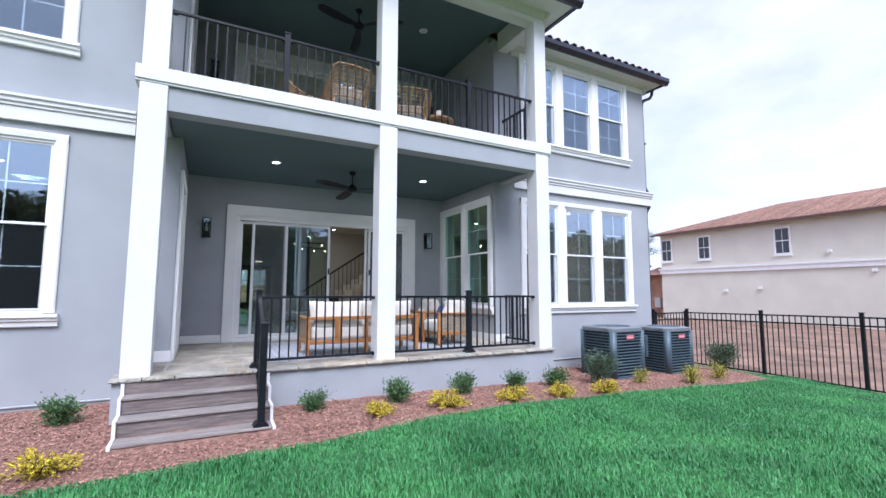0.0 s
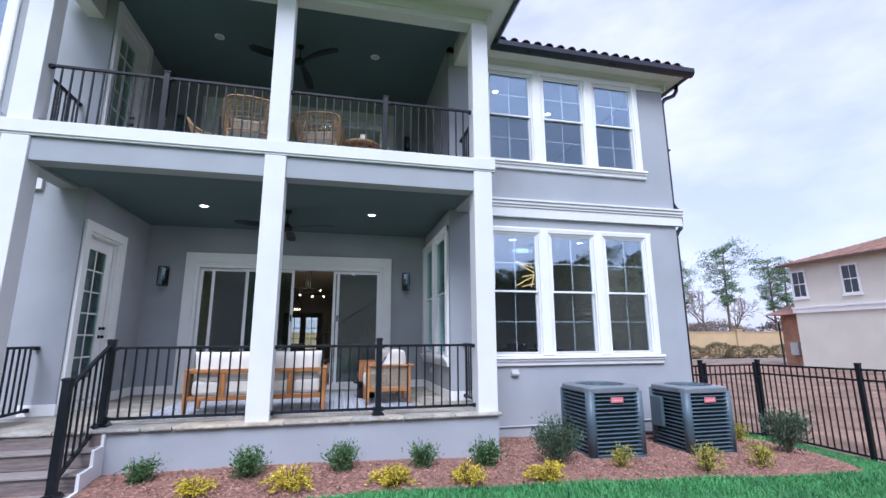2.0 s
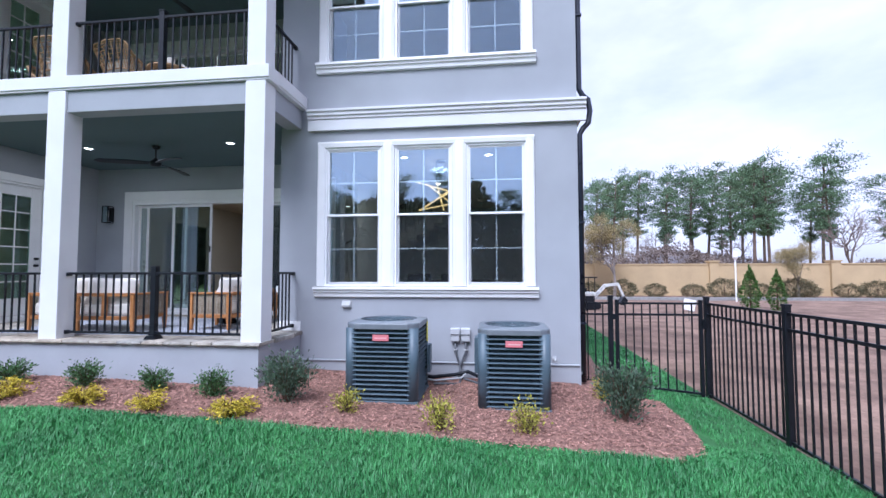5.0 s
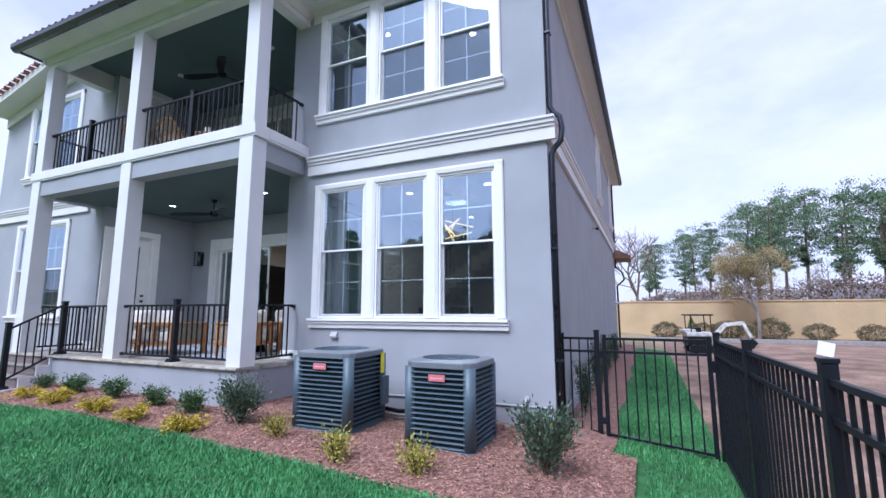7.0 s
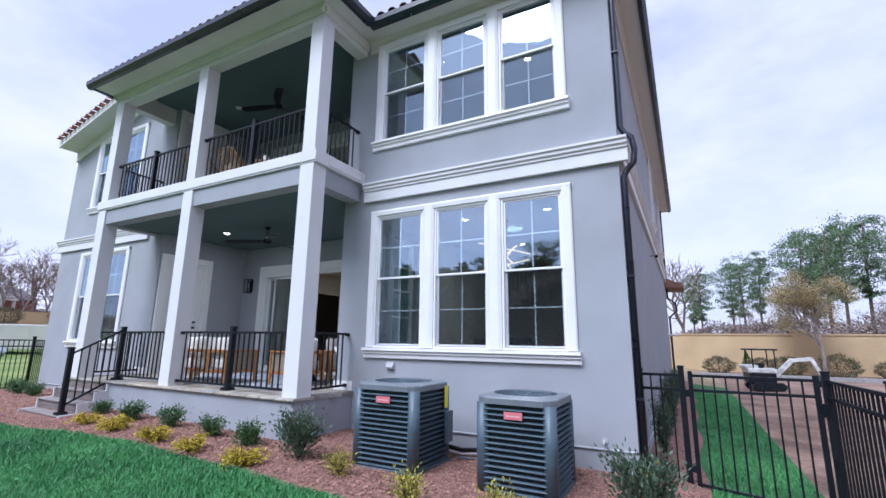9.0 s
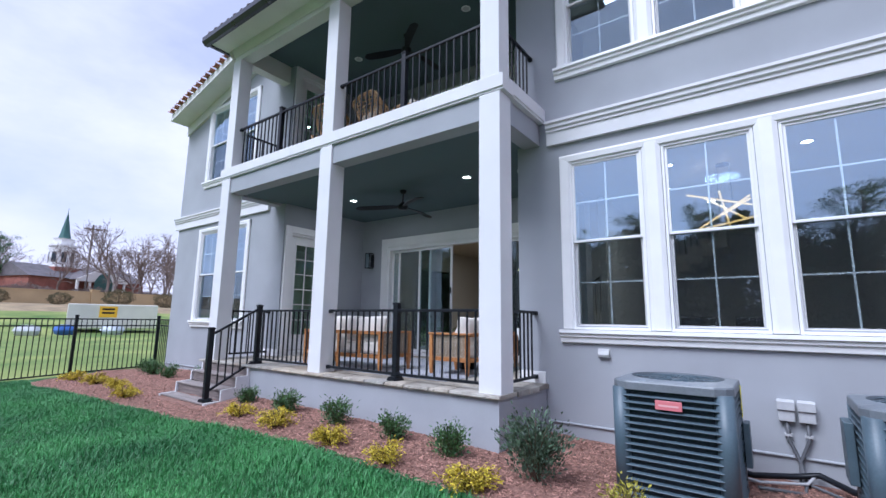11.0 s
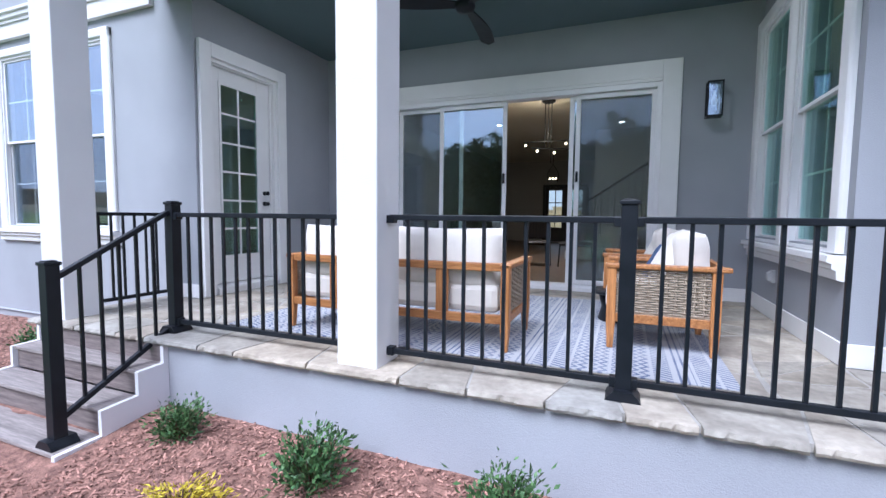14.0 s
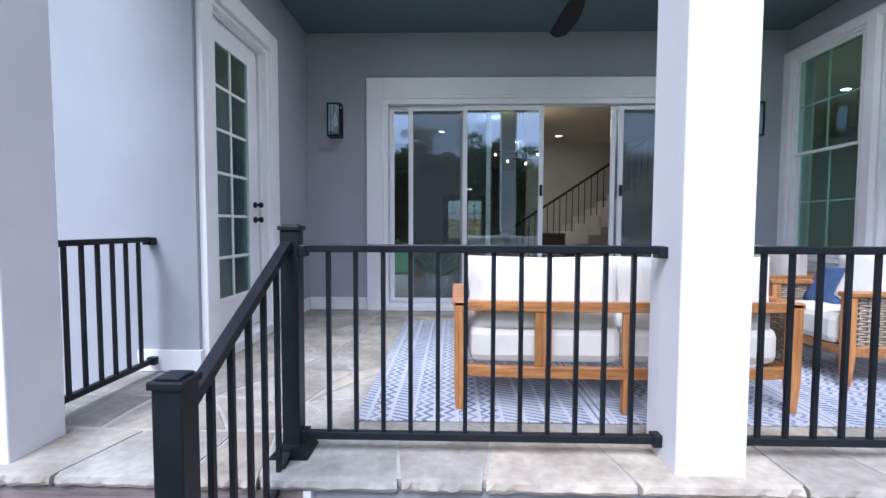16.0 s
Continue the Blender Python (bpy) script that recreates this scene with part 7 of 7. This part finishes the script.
def flagstones():
    floor = bpy.data.objects["porch_floor"]
    g = random.Random(3)

    def joint(p, k):
        """Corner of the paving net, moved off its grid."""
        h = random.Random(p[0] * 7919 + p[1] * 104729 + k)
        return h.uniform(-0.19, 0.19), h.uniform(-0.17, 0.17)
    gap = 0.013
    nx, ny = 12, 7

    def corner(i, j):
        x, y = -0.365 + 5.61 * i / nx, 6.62 + 3.23 * j / ny
        dx, dy = joint((i, j), 1)
        return (x + (dx if 0 < i < nx else 0), y + (dy if 0 < j < ny else 0))

    def put(poly):
        c = np.mean(poly, axis=0)
        out = []
        for (x, y), (x2, y2) in zip(poly, poly[1:] + poly[:1]):
            out.append((x, y))
            out.append(((x + x2) / 2 + g.uniform(-0.025, 0.025), (y + y2) / 2 + g.uniform(-0.025, 0.025)))
        small = [(x + (c[0] - x) * gap / 0.28, y + (c[1] - y) * gap / 0.28) for x, y in out]
        part("flagstone", slab_mesh(small, 0.49, 0.55, 0.003), FLAG, floor)
    for i in range(nx):
        for j in range(ny):
            a, b, c, d = corner(i, j), corner(i + 1, j), corner(i + 1, j + 1), corner(i, j + 1)
            k = g.random()
            if k < 0.25:
                put([a, b, c])
                put([a, c, d])
            elif k < 0.4:
                put([a, b, d])
                put([b, c, d])
            else:
                put([a, b, c, d])
    for x0, x1 in ((-0.85, -0.375), (5.25, 5.62)):
        for y0, y1 in ((6.63, 7.05), (7.06, 7.49)):
            put([(x0, y0), (x1, y0), (x1, y1), (x0, y1)])
    # coping stones along the edge: slanted joints and a thin split front face
    x, k, lean0 = -0.88, 0, 0.0
    while x < 5.64:
        w = min(g.uniform(0.26, 0.66), 5.66 - x)
        if 5.66 - x - w < 0.22:
            w = 5.66 - x
        lean1 = g.uniform(-0.10, 0.10) if x + w < 5.6 else 0.0
        mb, n = Mesh(), 17
        for i in range(n):
            f = i / (n - 1)
            xi, back = x + 0.009 + (w - 0.018) * f, lean0 + (lean1 - lean0) * f
            jag = 0.012 * noise.noise((xi * 7, 0, 2)) + 0.012 * noise.noise((xi * 24, 4, 2)) + 0.006 * noise.noise((xi * 70, 1, 2))
            low = 0.508 + 0.006 * noise.noise((xi * 11, 3, 1))
            for yy, zz, q in ((6.60, low, 1.0), (6.196 + jag, low, 0.0), (6.189 + jag * 1.5, 0.523, 0.0), (6.197 + jag * 0.6, 0.545 + jag * 0.2, 0.0), (6.225, 0.55, 0.07), (6.60, 0.55, 1.0)):
                mb.v.append((xi + back * q, yy, zz))
        for i in range(n - 1):
            mb.f += [(i * 6 + q, i * 6 + (q + 1) % 6, (i + 1) * 6 + (q + 1) % 6, (i + 1) * 6 + q) for q in range(6)]
        mb.f += [tuple(range(6)), tuple(range((n - 1) * 6 + 5, (n - 1) * 6 - 1, -1))]
        part("coping_stone", mb, FLAG, floor)
        x += w
        lean0 = lean1
        k += 1
    for k in range(3):
        y = 6.64 + 0.29 * k
        put([(5.50, y), (5.66, y), (5.66, y + 0.28), (5.50, y + 0.28)])


flagstones()


# ---- barrel tiles along the eaves and hips ----
def barrel(mat, L=0.42, r=0.085):
    mb, n = Mesh(), 8
    for y, k in ((0.0, 1.0), (L, 0.86)):
        for rr in (r * k, r * k - 0.014):
            mb.v += [(rr * math.cos(math.pi * i / n), y, rr * math.sin(math.pi * i / n) * 0.8) for i in range(n + 1)]
    m = n + 1
    for i in range(n):
        mb.f += [(i, i + 1, 2 * m + i + 1, 2 * m + i), (m + i + 1, m + i, 3 * m + i, 3 * m + i + 1), (i + 1, i, m + i, m + i + 1), (2 * m + i, 2 * m + i + 1, 3 * m + i + 1, 3 * m + i)]
    return mesh_data("roof_tile", mb, mat)


tile_mesh, dark_tile = barrel(TILE), barrel(TILE_DARK)


def tile_rows(roof, start, along, up, count, courses, mesh=None):
    """Courses of barrel tiles: start point, step along the eave, step up the slope."""
    parent = bpy.data.objects[roof]
    a, u = Vector(along), Vector(up).normalized()
    s = a.normalized()
    R = Matrix((s, u, s.cross(u))).transposed().to_4x4()
    for j in range(courses):
        for i in range(count):
            ob = new("roof_tile", mesh or tile_mesh)
            ob.parent = parent
            h = ((i * 7 + j * 13) % 10) / 10 - 0.5
            ob.matrix_basis = Matrix.Translation(Vector(start) + a * i + u * (0.36 * j) + Vector((0, 0, 0.012 * j + 0.004 * h))) @ R


slope = (0, 1, RISE)
tile_rows("roof_main_south", (6.2, 7.06, 7.08), (0.24, 0, 0), slope, 17, 2, dark_tile)
tile_rows("roof_balcony", (-0.79, 5.74, 7.05), (0.24, 0, 0), (0, 1, 0.33), 29, 2, dark_tile)
tile_rows("roof_main_east", (10.38, 7.3, 7.07), (0, 0.24, 0), (-1, 0, 0.42), 40, 1, dark_tile)
tile_rows("roof_west_wing", (-0.6, 6.86, 8.31), (-0.235, 0, -0.0588), (0, 1, 0), 21, 2)
hip = new("ridge_tile", tile_mesh)
hip.parent = bpy.data.objects["roof_main_south"]
hip.matrix_basis = pose(10.26, 7.19, 7.10, 20, 0, 40) @ Matrix.Scale(1.3, 4)
hip2 = new("ridge_tile", tile_mesh)
hip2.parent = bpy.data.objects["roof_balcony"]
hip2.matrix_basis = pose(5.88, 5.90, 7.06, 18, 0, 40) @ Matrix.Scale(1.3, 4)
hip3 = new("ridge_tile", tile_mesh)
hip3.parent = bpy.data.objects["roof_balcony"]
hip3.matrix_basis = pose(-0.82, 5.90, 7.06, 18, 0, -40) @ Matrix.Scale(1.3, 4)


# ---- bark chips on the bed ----
def bark_chips(count):
    g = np.random.default_rng(5)
    pts = []
    while len(pts) < count:
        x = g.uniform(-5.5, 10.9)
        y = g.uniform(4.7, 7.4)
        if in_bed(x, y) and not (-0.85 < x < 5.62 and y > 6.22) and not (-0.75 < x < 0.93 and y > 5.36):
            pts.append((x, y, mulch_z(x, y)))
    p = np.array(pts)
    n = len(p)
    L, W, T = g.uniform(0.014, 0.05, n), g.uniform(0.006, 0.016, n), g.uniform(0.003, 0.007, n)
    yaw, tilt = g.uniform(0, 6.283, n), g.normal(0, 0.35, n)
    d = np.stack([np.cos(yaw) * np.cos(tilt), np.sin(yaw) * np.cos(tilt), np.sin(tilt)], 1)
    s = np.stack([-np.sin(yaw), np.cos(yaw), g.normal(0, 0.3, n)], 1)
    s /= np.linalg.norm(s, axis=1, keepdims=True)
    u = np.cross(d, s)
    v = np.empty((n, 6, 3))
    c = p + np.array([0, 0, 0.008])
    for k, (a, b, e) in enumerate(((-1, -1, 0), (-1, 1, 0), (1, 0.7, 0), (1, -0.7, 0), (-0.7, 0, 1), (0.8, 0, 1))):
        v[:, k] = c + d * (a * L[:, None] / 2) + s * (b * W[:, None] / 2) + u * (e * T[:, None])
    tris = np.array([(0, 3, 5), (0, 5, 4), (1, 4, 5), (1, 5, 2), (0, 4, 1), (3, 2, 5)])
    f = (np.arange(n)[:, None, None] * 6 + tris[None]).reshape(-1, 3)
    return tagged(link("bark_chips", fast_mesh("bark_chips", v.reshape(-1, 3), f, CHIP)), "loose red-brown bark chips over the bed", "mulch", kind="stuff")


bark_chips(42000)


# ---- lawn ----
def lawn_grass(count):
    g = np.random.default_rng(9)
    x = g.uniform(-6.1, 11.8, count * 2)
    y = 5.6 - 6.2 * g.uniform(0, 1, count * 2) ** 1.25
    gap = g.uniform(0, 1, count * 2)
    edge = np.interp(x, BED_X, BED_Y, right=99) + 0.02
    keep = (y < edge) | (x > 10.97)
    x, y = x[keep], y[keep]
    # the strip by the gate and the side yard behind it
    xs, ys = g.uniform(10.68, 11.8, 26000), g.uniform(5.2, 20, 26000)
    ok = ~((xs < 11.0) & (ys < 7.1))
    x, y = np.concatenate([x[:count], xs[ok]]), np.concatenate([y[:count], ys[ok]])
    n = len(x)
    # blades gather in tufts
    x += 0.02 * np.sin(y * 37 + x * 11)
    y += 0.02 * np.sin(x * 41 - y * 13)
    z = np.array([ground_z(a, b) for a, b in zip(x, y)])
    hgt = g.uniform(0.035, 0.085, n) * (0.8 + 0.35 * np.sin(x * 2.3 + 1.7 * np.sin(y * 1.9)) * np.sin(y * 2.9 + x))
    hgt = np.clip(hgt, 0.03, 0.11)
    yaw, bend, w = g.uniform(0, 6.283, n), g.uniform(0.15, 0.9, n) * hgt, g.uniform(0.0022, 0.0042, n)
    dx, dy = np.cos(yaw), np.sin(yaw)
    base = np.stack([x, y, z - 0.004], 1)
    side = np.stack([-dy, dx, np.zeros(n)], 1) * w[:, None]
    lean = np.stack([dx, dy, np.zeros(n)], 1)
    mid = base + lean * (bend * 0.3)[:, None] + np.array([0, 0, 1]) * (hgt * 0.6)[:, None]
    tip = base + lean * bend[:, None] + np.array([0, 0, 1]) * (hgt * 0.98)[:, None]
    v = np.stack([base - side, base + side, mid + side * 0.8, mid - side * 0.8, tip], 1).reshape(-1, 3)
    tri = np.array([(0, 1, 2), (0, 2, 3), (3, 2, 4)])
    f = (np.arange(n)[:, None, None] * 5 + tri[None]).reshape(-1, 3)
    return tagged(link("lawn_grass", fast_mesh("lawn_grass", v, f, GRASS)), "dense bright green lawn grass", "grass", kind="stuff")


GRASS = material("green_grass_blade", (0.048, 0.245, 0.07), 0.5, vary=0.3, scale=0.9, per_island=0.38, color2=(0.09, 0.325, 0.095))
lawn_grass(430000)
